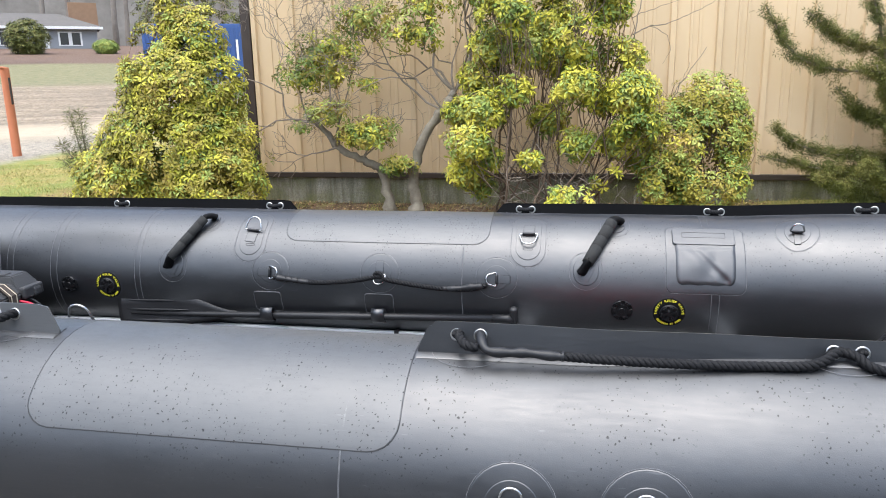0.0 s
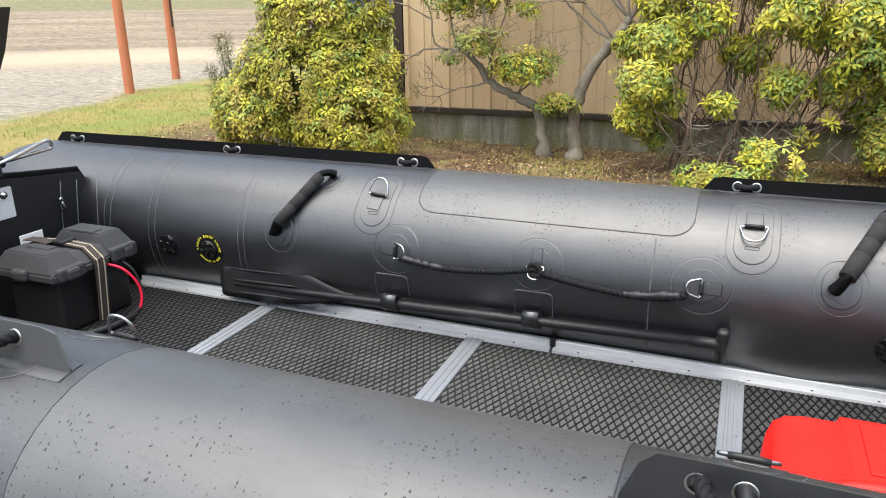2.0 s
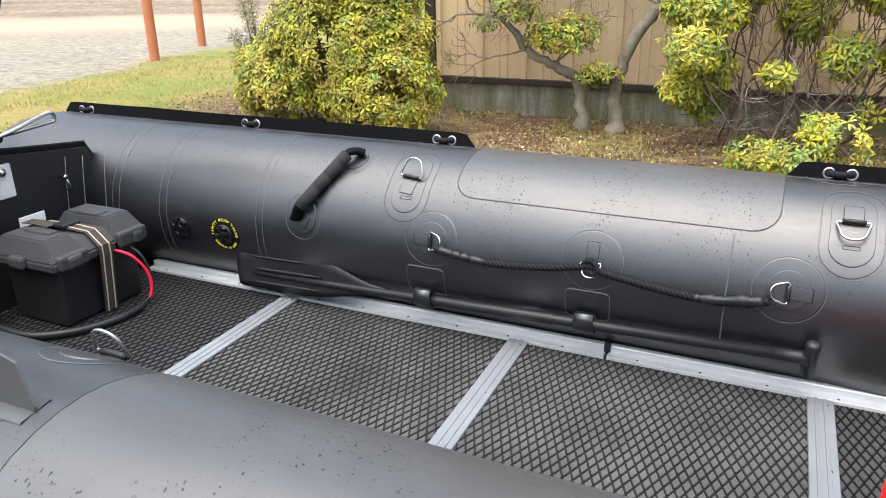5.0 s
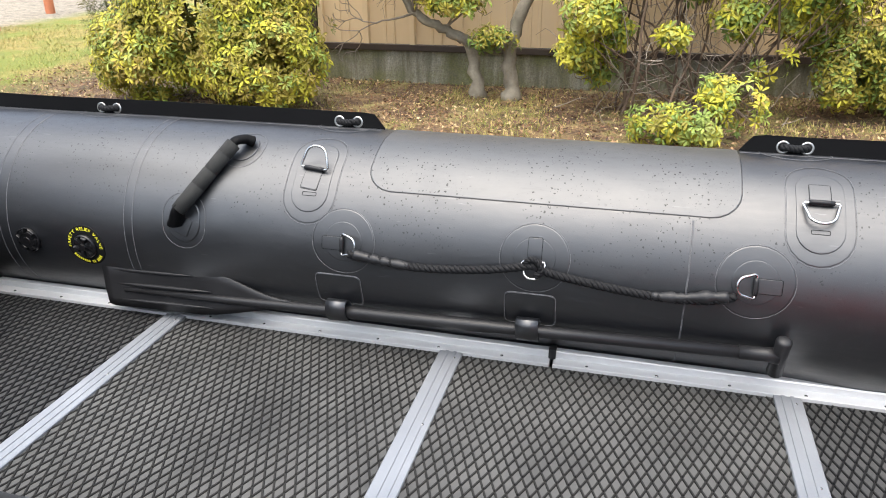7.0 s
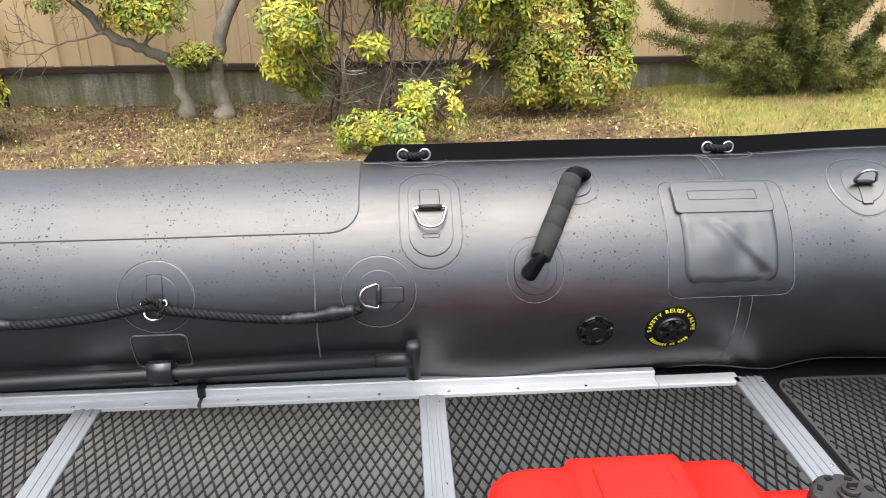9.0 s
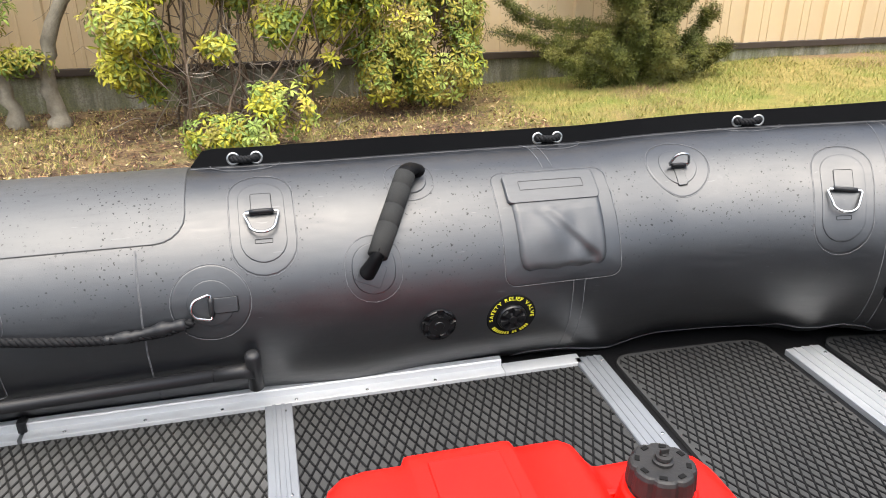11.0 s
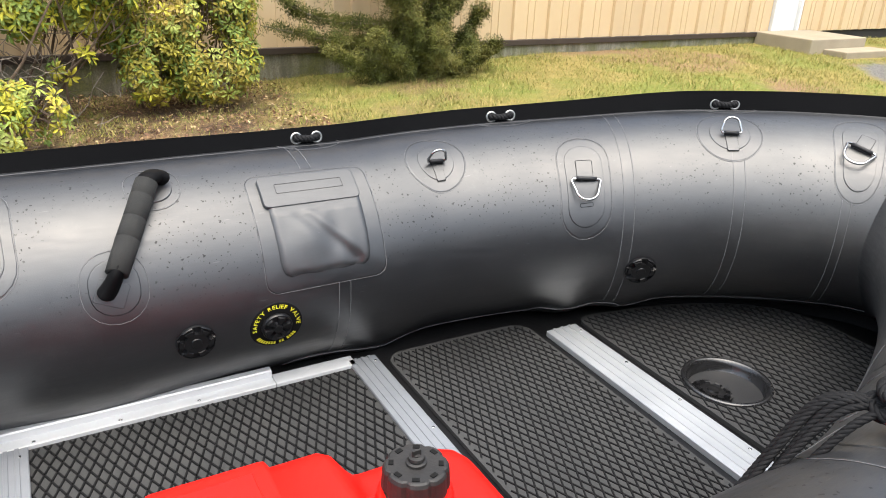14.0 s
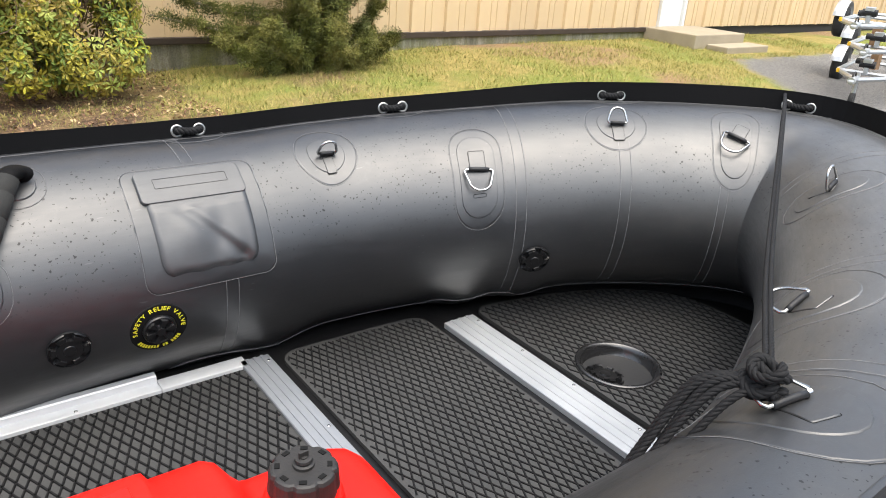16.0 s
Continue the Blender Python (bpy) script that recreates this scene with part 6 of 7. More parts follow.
part("handle", moved(sweep(smooth_line([(0.30, 2.20, 0.44), (0.28, 2.21, 0.475), (0.16, 2.21, 0.485), (0.03, 2.21, 0.475), (0.0, 2.20, 0.44)], 5), 0.018, 10), tinv), M_RED, tank, smooth=True)


def lobed(r, n, h, depth):
    """A scalloped screw cap."""
    v, f, m = [], [], n * 6
    for z, k in ((0, 1.0), (h * 0.12, 1.04), (h * 0.82, 1.0), (h * 0.95, 0.95), (h, 0.88)):
        for j in range(m):
            a = 2 * math.pi * j / m
            q = r * k * (1 - depth * max(0.0, math.cos(a * n)) ** 3)
            v.append((q * math.cos(a), q * math.sin(a), z))
    for i in range(4):
        for j in range(m):
            f.append((i * m + j, i * m + (j + 1) % m, (i + 1) * m + (j + 1) % m, (i + 1) * m + j))
    f += [tuple(4 * m + j for j in range(m)), tuple(range(m - 1, -1, -1))]
    return v, f


M_CAP = speckled("weathered_black_cap", (0.006, 0.0055, 0.0055), (0.022, 0.020, 0.019), 60, (0.45, 0.7), fine=200, bumps=0.3)
capm = tinv @ Matrix.Translation((0.437, 2.345, 0.472))
part("collar", moved(lathe([(0.072, 0.405), (0.066, 0.440), (0.062, 0.462), (0.058, 0.466), (0.04, 0.466)], 32), tinv @ Matrix.Translation((0.437, 2.345, 0.0))), M_RED, tank, "red filler collar")
cap = part("cap", moved(lobed(0.054, 8, 0.043, 0.085), capm), M_CAP, tank, "black scalloped screw cap with vent")
part("neck", moved(lathe([(0.052, -0.030), (0.052, -0.006), (0.046, -0.004), (0.046, 0.004)], 28), capm), M_CAP, tank)
part("vent_screw", moved(join(lathe([(0.017, 0.042), (0.017, 0.048), (0.013, 0.050), (0.014, 0.053), (0.013, 0.057), (0.006, 0.058), (0.006, 0.060), (0.001, 0.061)], 16), box(-0.008, -0.002, 0.057, 0.008, 0.002, 0.069, 0.001)), capm), M_CAP, cap)
for k in range(8):
    a = k * math.pi / 4 + 0.3
    part("cap_slot", moved(box(0.036, -0.006, 0.0405, 0.044, 0.006, 0.0446, 0.0005), capm @ Matrix.Rotation(a, 4, "Z")), M_LABEL, cap)
part("gauge", moved(box(-0.03, -0.008, 0.0, 0.03, 0.008, 0.012, 0.004), tinv @ Matrix.Translation((0.405, 2.40, 0.41))), M_RED, tank)

# ---- bow line tied across the bow ----
line = thing("bow_rope", (0.93, 1.96, 0.72), "black braided rope tied from the bow to a side ring", "rope")
rinv = Matrix.Translation(-line.location)
K = surf(4.31 - CUT, 58, 0.026)[0] + Vector((0.042, -0.012, -0.004))
T = surf(2.43, PHI_FLAP, 0.05)[0]


def braid(pts, r):
    return join(rope(pts, r, 0.04, 4, 6), sweep(smooth_line(pts, 5), r * 0.75, 6))


for dy in (-0.004, 0.005):
    pts = [K + Vector((0.015, dy, 0.03)), K.lerp(T, 0.25) + Vector((0, dy, -0.003)), K.lerp(T, 0.6) + Vector((0, dy * 0.7, -0.004)), T + Vector((0, dy * 0.2, 0)), T + Vector((0.03, 0.03, -0.05))]
    part("line", moved(braid(pts, 0.0046), rinv), M_ROPE, line, smooth=True)
kn = []
for i in range(40):
    a = i * 0.95
    kn.append(K + Vector((0.004 + 0.013 * math.cos(a) + 0.012 * math.sin(i * 0.29), 0.019 * math.sin(a) + 0.006 * math.cos(i * 0.41), 0.004 + 0.0013 * i + 0.008 * math.cos(a * 1.37))))
part("knot", moved(braid(kn, 0.0072), rinv), M_ROPE, line, "bulky knot", True)
for k, (o, e) in enumerate(((0.0, 0.0), (0.013, 0.006), (-0.012, 0.012), (0.026, 0.016), (0.005, 0.024), (0.020, 0.030))):
    w = 0.5 + 0.5 * math.sin(k * 2.2)
    pts = [K + Vector((0.0, o * 0.5, 0.03)), K + Vector((-0.045, 0.03 + o + 0.02 * w, 0.012 * w)), K + Vector((-0.11, 0.055 + o + 0.015 * w, -0.075 - e)), K + Vector((-0.19, 0.07 + o, -0.17 - e)), K + Vector((-0.27, 0.08 + o * 0.8, -0.30 - e)), K + Vector((-0.32, 0.10 + o, -0.48))]
    part("tail", moved(braid(pts, 0.0060), rinv), M_ROPE, line, smooth=True)

# ---- gnarled half-bare shrub tree by the wall ----
def tree_branches(start, ends, r0, depth, geos, tips, spread=0.5):
    for e in ends:
        pts, rs = limb(start, e, r0, r0 * 0.55, 0.12, 6)
        geos.append(sweep(pts, rs, 7))
        grow(Vector(e), (Vector(e) - Vector(start)), r0 * 0.55, depth, geos, tips, spread)


def grow(p, d, r, depth, geos, tips, spread):
    if depth == 0:
        tips.append((p, d.normalized()))
        return
    for k in range(2 if depth > 2 else 3):
        q = d.normalized() + Vector(rng.normal(size=3)) * spread
        q.y *= 0.6
        q = q.normalized() * (0.13 + 0.10 * rng.random()) * (0.6 + 0.2 * depth)
        pts, rs = limb(p, p + q, r, max(r * 0.7, 0.0017), 0.2, 4)
        geos.append(sweep(pts, rs, 4))
        grow(p + q, q, max(r * 0.7, 0.0017), depth - 1, geos, tips, spread)


M_LICHEN = speckled("lichen_grey_bark", (0.10, 0.078, 0.055), (0.36, 0.32, 0.24), 11, (0.85, 0.95), fine=70, bumps=0.9, dist=0.008)
tree = thing("small_tree", (-1.8, 7.6, -0.05), "gnarled half-bare small evergreen tree with grey bark", "tree")
tb, tips = [], []
P = lambda x, y, z: Vector((x + 1.8, y - 7.6, z + 0.05))
right = [P(-1.66, 7.60, -0.06), P(-1.69, 7.6, 0.30), P(-1.58, 7.58, 0.72), P(-1.34, 7.55, 1.03), P(-1.22, 7.55, 1.22)]
left = [P(-1.94, 7.62, -0.06), P(-2.03, 7.6, 0.40), P(-2.24, 7.58, 0.52), P(-2.48, 7.55, 0.66), P(-2.70, 7.52, 0.92)]
for ln, r in ((right, 0.056), (left, 0.046)):
    s = smooth_line(ln, 6)
    part("trunk", sweep([q + Vector(rng.normal(size=3)) * 0.012 for q in s], [r * (1.15 - 0.55 * i / len(s) + 0.5 * max(0, 1 - i / 5) ** 2) * (1 + 0.30 * noise.noise(Vector((i * 0.7, r, 0)))) for i in range(len(s))], 12), M_LICHEN, tree, "leaning grey trunk", True)
tree_branches(right[-1], [P(-1.41, 7.5, 1.62), P(-1.07, 7.5, 1.60), P(-1.12, 7.6, 1.92)], 0.018, 6, tb, tips, 0.42)
tree_branches(right[-1], [P(-1.25, 7.6, 1.5), P(-0.98, 7.5, 1.75), P(-1.5, 7.6, 1.45)], 0.014, 6, tb, tips, 0.5)
tree_branches(right[3], [P(-1.89, 7.5, 1.50), P(-1.60, 7.5, 1.35)], 0.013, 6, tb, tips, 0.42)
tree_branches(left[-1], [P(-2.86, 7.5, 1.50), P(-3.05, 7.5, 1.22), P(-2.62, 7.5, 1.6), P(-3.1, 7.4, 0.95)], 0.013, 6, tb, tips, 0.42)
tree_branches(left[3], [P(-2.31, 7.5, 1.30), P(-2.75, 7.45, 0.60), P(-2.45, 7.5, 0.9)], 0.012, 3, tb, tips)
tree_branches(left[2], [P(-2.14, 7.5, 0.85), P(-1.95, 7.5, 0.8)], 0.010, 2, tb, tips)
tagged(part("twig_mass", join(*tb), M_BARK, tree), kind="stuff")
cs, ds = [], []
for q, d in tips:
    w = q - Vector((1.8, -7.6, 0.05))
    leafy = 0.2 + 0.9 * (noise.noise(Vector((w.x * 1.3, 4.0, w.z * 1.5))) > 0.0)
    if rng.random() < leafy * 0.035:
        for k in range(2):
            cs.append(q + Vector(rng.normal(size=3)) * 0.05)
            ds.append(d + Vector((0, -0.2, 0.5)))
for c, r, k in ((P(-1.81, 7.45, 0.47), 0.15, 90), (P(-2.13, 7.45, 0.81), 0.24, 210), (P(-2.30, 7.45, 0.80), 0.15, 40), (P(-2.58, 7.45, 1.03), 0.22, 130), (P(-2.54, 7.45, 1.62), 0.30, 230), (P(-2.80, 7.45, 1.41), 0.24, 150), (P(-2.45, 7.45, 1.40), 0.2, 50), (P(-2.10, 7.45, 1.96), 0.30, 170), (P(-1.62, 7.45, 1.80), 0.32, 110), (P(-1.51, 7.45, 2.08), 0.32, 130), (P(-2.16, 7.45, 1.32), 0.16, 20), (P(-2.87, 7.45, 0.87), 0.10, 16)):
    for i in range(k):
        d = Vector(rng.normal(size=3)).normalized()
        cs.append(c + Vector((d.x * 1.25, d.y * 0.7, d.z * 0.62)) * r * (0.15 + 1.1 * rng.random()))
        ds.append(d + Vector((0, -0.3, 0.6)))
half = len(cs) // 2
idx = rng.permutation(len(cs))
for mi, sel in ((1, idx[:half]), (0, idx[half:half + half // 3]), (2, idx[half + half // 3:])):
    tagged(part("foliage", leaf_whorls([cs[i] for i in sel], [ds[i] for i in sel], 0.054, 0.019, 7), M_LEAF[mi], tree), kind="stuff")


# ---- dark juniper by the wall ----
def sprigs(branches, mat, parent, every, length, width, count):
    c, d = [], []
    for pts in branches:
        for a, b in zip(pts, pts[1:]):
            for t in np.arange(0, 1, every / max((b - a).length, 1e-3)):
                for k in range(2):
                    c.append(a.lerp(b, t) + Vector(rng.normal(size=3)) * 0.025)
                    d.append((b - a).normalized() + Vector(rng.normal(size=3)) * 0.5)
    tagged(part("foliage", leaf_whorls(c, d, length, width, count, 0.3), mat, parent), kind="stuff")


jun = thing("juniper", (3.15, 7.75, -0.05), "dark green sprawling juniper against the building wall", "conifer")
main, subs = [], []
J = Vector((3.15, 7.75, -0.05))
# long sweeping branches, then the dense heart of the bush
sweeps = [[(2.95, 7.72, 0.95), (2.83, 7.75, 1.30), (2.45, 7.75, 1.36), (2.20, 7.75, 1.42), (1.97, 7.75, 1.59), (1.74, 7.75, 1.97)],
          [(2.98, 7.70, 1.2), (2.81, 7.75, 1.52), (2.58, 7.75, 1.58), (2.40, 7.75, 1.67), (2.13, 7.75, 1.89)],
          [(3.05, 7.70, 0.6), (2.90, 7.75, 0.86), (2.72, 7.75, 0.92), (2.61, 7.75, 1.00), (2.43, 7.75, 1.20)],
          [(3.12, 7.70, 0.40), (2.94, 7.75, 0.53), (2.62, 7.75, 0.55), (2.38, 7.75, 0.58), (2.12, 7.75, 0.67), (1.92, 7.75, 0.81)],
          [(3.12, 7.65, 0.25), (2.95, 7.72, 0.44), (2.66, 7.72, 0.40), (2.44, 7.72, 0.41), (2.14, 7.72, 0.47), (1.80, 7.72, 0.55)]]
sweeps = [smooth_line([(0, 0, 0.03)] + [Vector(q) - J for q in ln], 4) for ln in sweeps]
for t in ((-0.45, -0.2, 2.2), (0.1, -0.3, 2.5), (0.5, -0.2, 2.1), (0.85, -0.1, 0.72), (0.75, -0.15, 1.3), (0.2, -0.5, 0.55), (-0.4, -0.45, 0.55), (-0.7, -0.25, 0.40), (0.6, -0.4, 0.42), (-0.2, -0.5, 1.0), (0.35, -0.45, 1.2), (0.0, -0.4, 1.7), (-0.35, -0.3, 1.45), (0.95, -0.2, 0.4), (0.5, -0.35, 1.65)):
    sweeps.append(smooth_line([(0, 0, 0.03), (t[0] * 0.40, t[1] * 0.6, t[2] * 0.42), (t[0] * 0.75 - 0.06, t[1] * 0.9, t[2] * 0.72), (t[0] - 0.14, t[1], t[2])], 5))
for ln in sweeps:
    part("branch", sweep(ln, [0.020 * (1 - 0.8 * i / len(ln)) + 0.002 for i in range(len(ln))], 6), M_BARK, jun)
    main.append(ln[4:])
    for k in range(76):
        i = rng.integers(3, len(ln) - 1)
        a, u = ln[i], i / len(ln)
        w = (ln[i + 1] - a).normalized() + Vector((rng.normal() * 0.5, rng.normal() * 0.4, rng.normal() * 0.4 + 0.15))
        b = a + w.normalized() * (0.08 + 0.20 * rng.random() * (1.15 - u))
        subs.append([a, a.lerp(b, 0.5) + Vector((0, 0, -0.01)), b])
sprigs(main + subs, M_LEAF[3], jun, 0.024, 0.034, 0.0075, 6)

# ---- pine sapling and rusty posts on the far side of the lawn ----
sap = thing("pine_sapling", (-6.35, 8.6, 0.0), "small dark green pine sapling behind the shrub", "conifer")
lines = []
for t in ((-0.1, 0, 1.03), (-0.25, 0, 0.62), (0.3, 0, 0.75), (0.12, -0.1, 1.0), (0.45, 0, 0.5), (-0.2, -0.1, 0.4), (0.55, -0.1, 0.9)):
    ln = smooth_line([(0.1, 0, 0.0), (t[0] * 0.5 + 0.05, t[1] * 0.5, t[2] * 0.5), t], 5)
    part("branch", sweep(ln, [0.014 - 0.001 * i for i in range(len(ln))], 5), M_BARK, sap)
    lines.append(ln[3:])
sprigs(lines, M_LEAF[3], sap, 0.02, 0.10, 0.005, 8)

M_RUST = speckled("faded_orange_paint", (0.42, 0.13, 0.055), (0.52, 0.19, 0.09), 6, (0.6, 0.8), fine=50, bumps=0.2)
goal = thing("orange_barrier", (-9.8, 10.4, 0), "faded orange posts joined by a thin bar at the lot", "barrier")
for dx, dy in ((0, 0), (-0.95, 2.2)):
    part("post", moved(join(lathe([(0.080, -0.05), (0.080, 1.66), (0.073, 1.69), (0.001, 1.70)], 20)), Matrix.Translation((dx, dy, 0))), M_RUST, goal)
part("bar", sweep([(0, 0, 1.675), (-0.95, 2.2, 1.675)], 0.028, 8), M_RUST, goal)
part("print_bar", box(-0.82, 2.10, 1.00, -0.80, 2.14, 1.50, 0.002), M_BROWN, goal)

# ---- door, steps and shutter at the far end of the wall ----
door = tagged(part("door_1", box(8.76, WY - 0.005, 0.30, 9.20, WY + 0.02, 2.35, 0.004), M_WHITE), "white painted side door", "door", kind="structure")
for x0, x1 in ((8.69, 8.76), (9.20, 9.25)):
    part("door_frame", box(x0, WY - 0.05, 0.28, x1, WY + 0.035, 2.42, 0.004), M_WHITE, door)
part("door_sill", box(8.69, WY - 0.07, 0.24, 9.27, WY + 0.03, 0.298, 0.004), M_CONC, door)
M_STEP = speckled("pale_concrete", (0.24, 0.20, 0.14), (0.37, 0.315, 0.225), 3, (0.8, 0.95), fine=60, bumps=0.4, dist=0.004)
st = thing("concrete_steps", (8.92, 7.7, -0.06), "pale concrete landing with one lower step", "steps")
part("landing", moved(box(8.70, 7.30, -0.1, 9.80, 8.135, 0.32, 0.012), Matrix.Translation((-9.2, -7.7, 0.06))), M_STEP, st)
part("tread", moved(box(8.95, 6.98, -0.1, 9.90, 7.295, 0.205, 0.012), Matrix.Translation((-9.2, -7.7, 0.06))), M_STEP, st)

# ---- stacked galvanised trailers ----
M_GALV = speckled("galvanised_steel", (0.36, 0.375, 0.385), (0.55, 0.565, 0.575), 12, (0.3, 0.5), 0.7, fine=80, bumps=0.15)
M_TYRE = speckled("tyre_rubber", (0.012, 0.012, 0.012), (0.03, 0.03, 0.03), 10, (0.75, 0.9), fine=120, bumps=0.5)
M_AMBER = speckled("amber_reflector", (0.75, 0.42, 0.02), (0.8, 0.5, 0.04), 10, (0.3, 0.4))
M_TIMBER = speckled("timber_block", (0.22, 0.13, 0.07), (0.32, 0.20, 0.11), 6, (0.8, 0.9))


def trailer(at, rz, legs):
    ob = thing("boat_trailer", at, "galvanised boat trailer with black tyres" + (" on the asphalt" if legs else " stacked on another"), "trailer", "stacked trailers")
    ob.rotation_euler, ob.scale = (0, 0, radians(rz)), (0.7, 0.7, 0.7)
    for s in (-1, 1):
        part("side_beam", join(sweep([(0.0, 0, 0.0), (0.9, s * 0.42, 0.0), (3.6, s * 0.55, 0.0)], 0.035, 6)), M_GALV, ob)
        w = part("tyre", moved(lathe([(0.10, -0.07), (0.17, -0.085), (0.235, -0.075), (0.255, -0.04), (0.255, 0.04), (0.235, 0.075), (0.17, 0.085), (0.10, 0.07)], 28), Matrix.Translation((2.4, s * 0.72, -0.11)) @ Matrix.Rotation(math.pi / 2, 4, "X")), M_TYRE, ob)
        part("rim", moved(lathe([(0.12, -0.05), (0.13, 0.06), (0.05, 0.072), (0.001, 0.075)], 20), Matrix.Translation((2.4, s * 0.72, -0.11)) @ Matrix.Rotation(s * -math.pi / 2, 4, "X")), M_GALV, w)
        part("mudguard", moved(sweep([(0.33 * math.cos(a), 0, 0.33 * math.sin(a)) for a in np.linspace(0.3, 2.85, 12)], 0.09, 6, squash=0.12), Matrix.Translation((2.4, s * 0.72, -0.11))), M_GALV, ob)
        part("reflector", box(0.56, s * 0.36 - 0.02, 0.0, 0.60, s * 0.36 + 0.02, 0.06, 0.008), M_AMBER, ob)
        part("keel_roller", sweep([(1.6, s * 0.1, 0.09), (1.6, s * 0.34, 0.09)], 0.045, 12), M_TYRE, ob)
    for x in (0.9, 2.4, 3.5):
        w = 0.42 if x < 1 else 0.56
        part("cross_beam", sweep([(x, -w, 0), (x, w, 0)], 0.03, 6), M_GALV, ob)
    part("coupling", join(sweep([(-0.28, 0, 0.01), (-0.2, 0, 0.02), (0.05, 0, 0.02)], [0.05, 0.045, 0.035], 10), box(-0.30, -0.045, -0.03, -0.17, 0.045, 0.03, 0.02)), M_GALV, ob)
    part("coupling_handle", sweep(smooth_line([(-0.26, 0, 0.04), (-0.2, 0, 0.11), (-0.1, 0, 0.11), (-0.04, 0, 0.05)], 5), 0.012, 8), M_BLACK, ob)
    part("winch_post", join(box(0.55, -0.03, 0.02, 0.61, 0.03, 0.24, 0.006), box(0.52, -0.06, 0.18, 0.64, 0.06, 0.24, 0.01)), M_GALV, ob)
    part("winch_drum", sweep([(0.58, -0.10, 0.16), (0.58, 0.10, 0.16)], 0.05, 14), M_BLACK, ob)
    if legs:
        part("jockey_leg", sweep([(0.12, 0.0, 0.08), (0.10, 0.0, -0.30)], 0.028, 10), M_GALV, ob)
        part("jockey_wheel", moved(lathe([(0.03, -0.03), (0.09, -0.03), (0.10, 0), (0.09, 0.03), (0.03, 0.03)], 18), Matrix.Translation((0.10, 0, -0.28)) @ Matrix.Rotation(math.pi / 2, 4, "X")), M_TYRE, ob)
    return ob


TR = 14
trailer((7.50, 4.82, 0.262), TR, True)
trailer((7.80, 4.92, 0.50), TR, False)
trailer((7.75, 5.05, 0.73), TR, False)
for x, y, z in ((8.35, 5.05, 0.285), (8.35, 5.11, 0.52)):
    tagged(part("timber_block", box(x - 0.04, y - 0.04, z, x + 0.04, y + 0.04, z + 0.20, 0.004), M_TIMBER), "brown timber block between stacked trailers", "timber")

# ---- far side of the lot: house, container, trees ----
M_ROOF = speckled("grey_brown_shingles", (0.075, 0.068, 0.062), (0.115, 0.105, 0.095), 1.5, (0.85, 0.95), fine=9, bumps=0.3)
M_SIDING = speckled("pale_grey_siding", (0.20, 0.21, 0.225), (0.26, 0.27, 0.285), 0.8, (0.6, 0.8), fine=12, bumps=0.1)
M_BRICK = speckled("tan_brick", (0.20, 0.12, 0.07), (0.27, 0.165, 0.10), 3, (0.8, 0.9), fine=12, bumps=0.3)
M_GLASS = speckled("dark_window_glass", (0.02, 0.022, 0.025), (0.04, 0.042, 0.045), 1, (0.08, 0.15), bumps=0)
hx, hy = -50.0, 60.0
house = thing("house", (hx, hy, 4.1), "low grey ranch house with shingled hip roof", "house")
house.rotation_euler, house.scale = (0, 0, radians(38)), (0.9, 0.9, 0.9)
part("wall", box(-12, 0, -1, 7.5, 7, 2.6, 0.02), M_SIDING, house)
rv = [(-12.6, -0.6, 2.55), (8.1, -0.6, 2.55), (8.1, 7.6, 2.55), (-12.6, 7.6, 2.55), (-8.8, 3.5, 4.1), (4.2, 3.5, 4.1)]
part("roof", (rv, [(0, 1, 5, 4), (1, 2, 5), (2, 3, 4, 5), (3, 0, 4), (3, 2, 1, 0)]), M_ROOF, house)
part("fascia", box(-12.6, -0.66, 2.32, 8.1, -0.58, 2.58, 0.01), M_WHITE, house)
part("chimney", box(5.2, 4.5, 2.6, 8.0, 6.5, 5.4, 0.02), M_BRICK, house)
for x in (-9.0, -2.2, -0.9, 4.4, 5.5):
    w = part("window", box(x - 0.55, -0.05, 0.7, x + 0.55, 0.02, 2.1, 0.01), M_WHITE, house)
    part("pane", box(x - 0.38, -0.07, 0.8, x + 0.38, -0.045, 2.0, 0.005), M_GLASS, w)
part("door", box(2.0, -0.06, 0.0, 3.0, 0.02, 2.1, 0.01), M_WHITE, house)
M_BLUE = speckled("blue_container_paint", (0.025, 0.065, 0.20), (0.04, 0.09, 0.26), 2, (0.4, 0.6), fine=20, bumps=0.1)
con = thing("shipping_container", (-16.2, 31.7, 1.25), "blue corrugated shipping container with white marks", "container")
con.rotation_euler = (0, 0, radians(27))
part("body", box(-3.05, 0, 0, 3.05, 2.44, 2.59, 0.02), M_BLUE, con)
rb = part("rib", box(-3.0, -0.03, 0.15, -2.92, 0.005, 2.44, 0.005), M_BLUE, con)
for k in range(1, 31):
    o = new("rib", rb.data)
    o.parent, o.location = con, (k * 0.197, 0, 0)
for k, x in enumerate((0.9, 1.35, 2.0, 2.5)):
    part("white_mark", box(x, -0.045, 1.0, x + 0.10, -0.034, 1.9, 0.002), M_WHITE, con)
M_WOOD = speckled("winter_bark", (0.14, 0.12, 0.10), (0.24, 0.21, 0.18), 2, (0.9, 1.0))


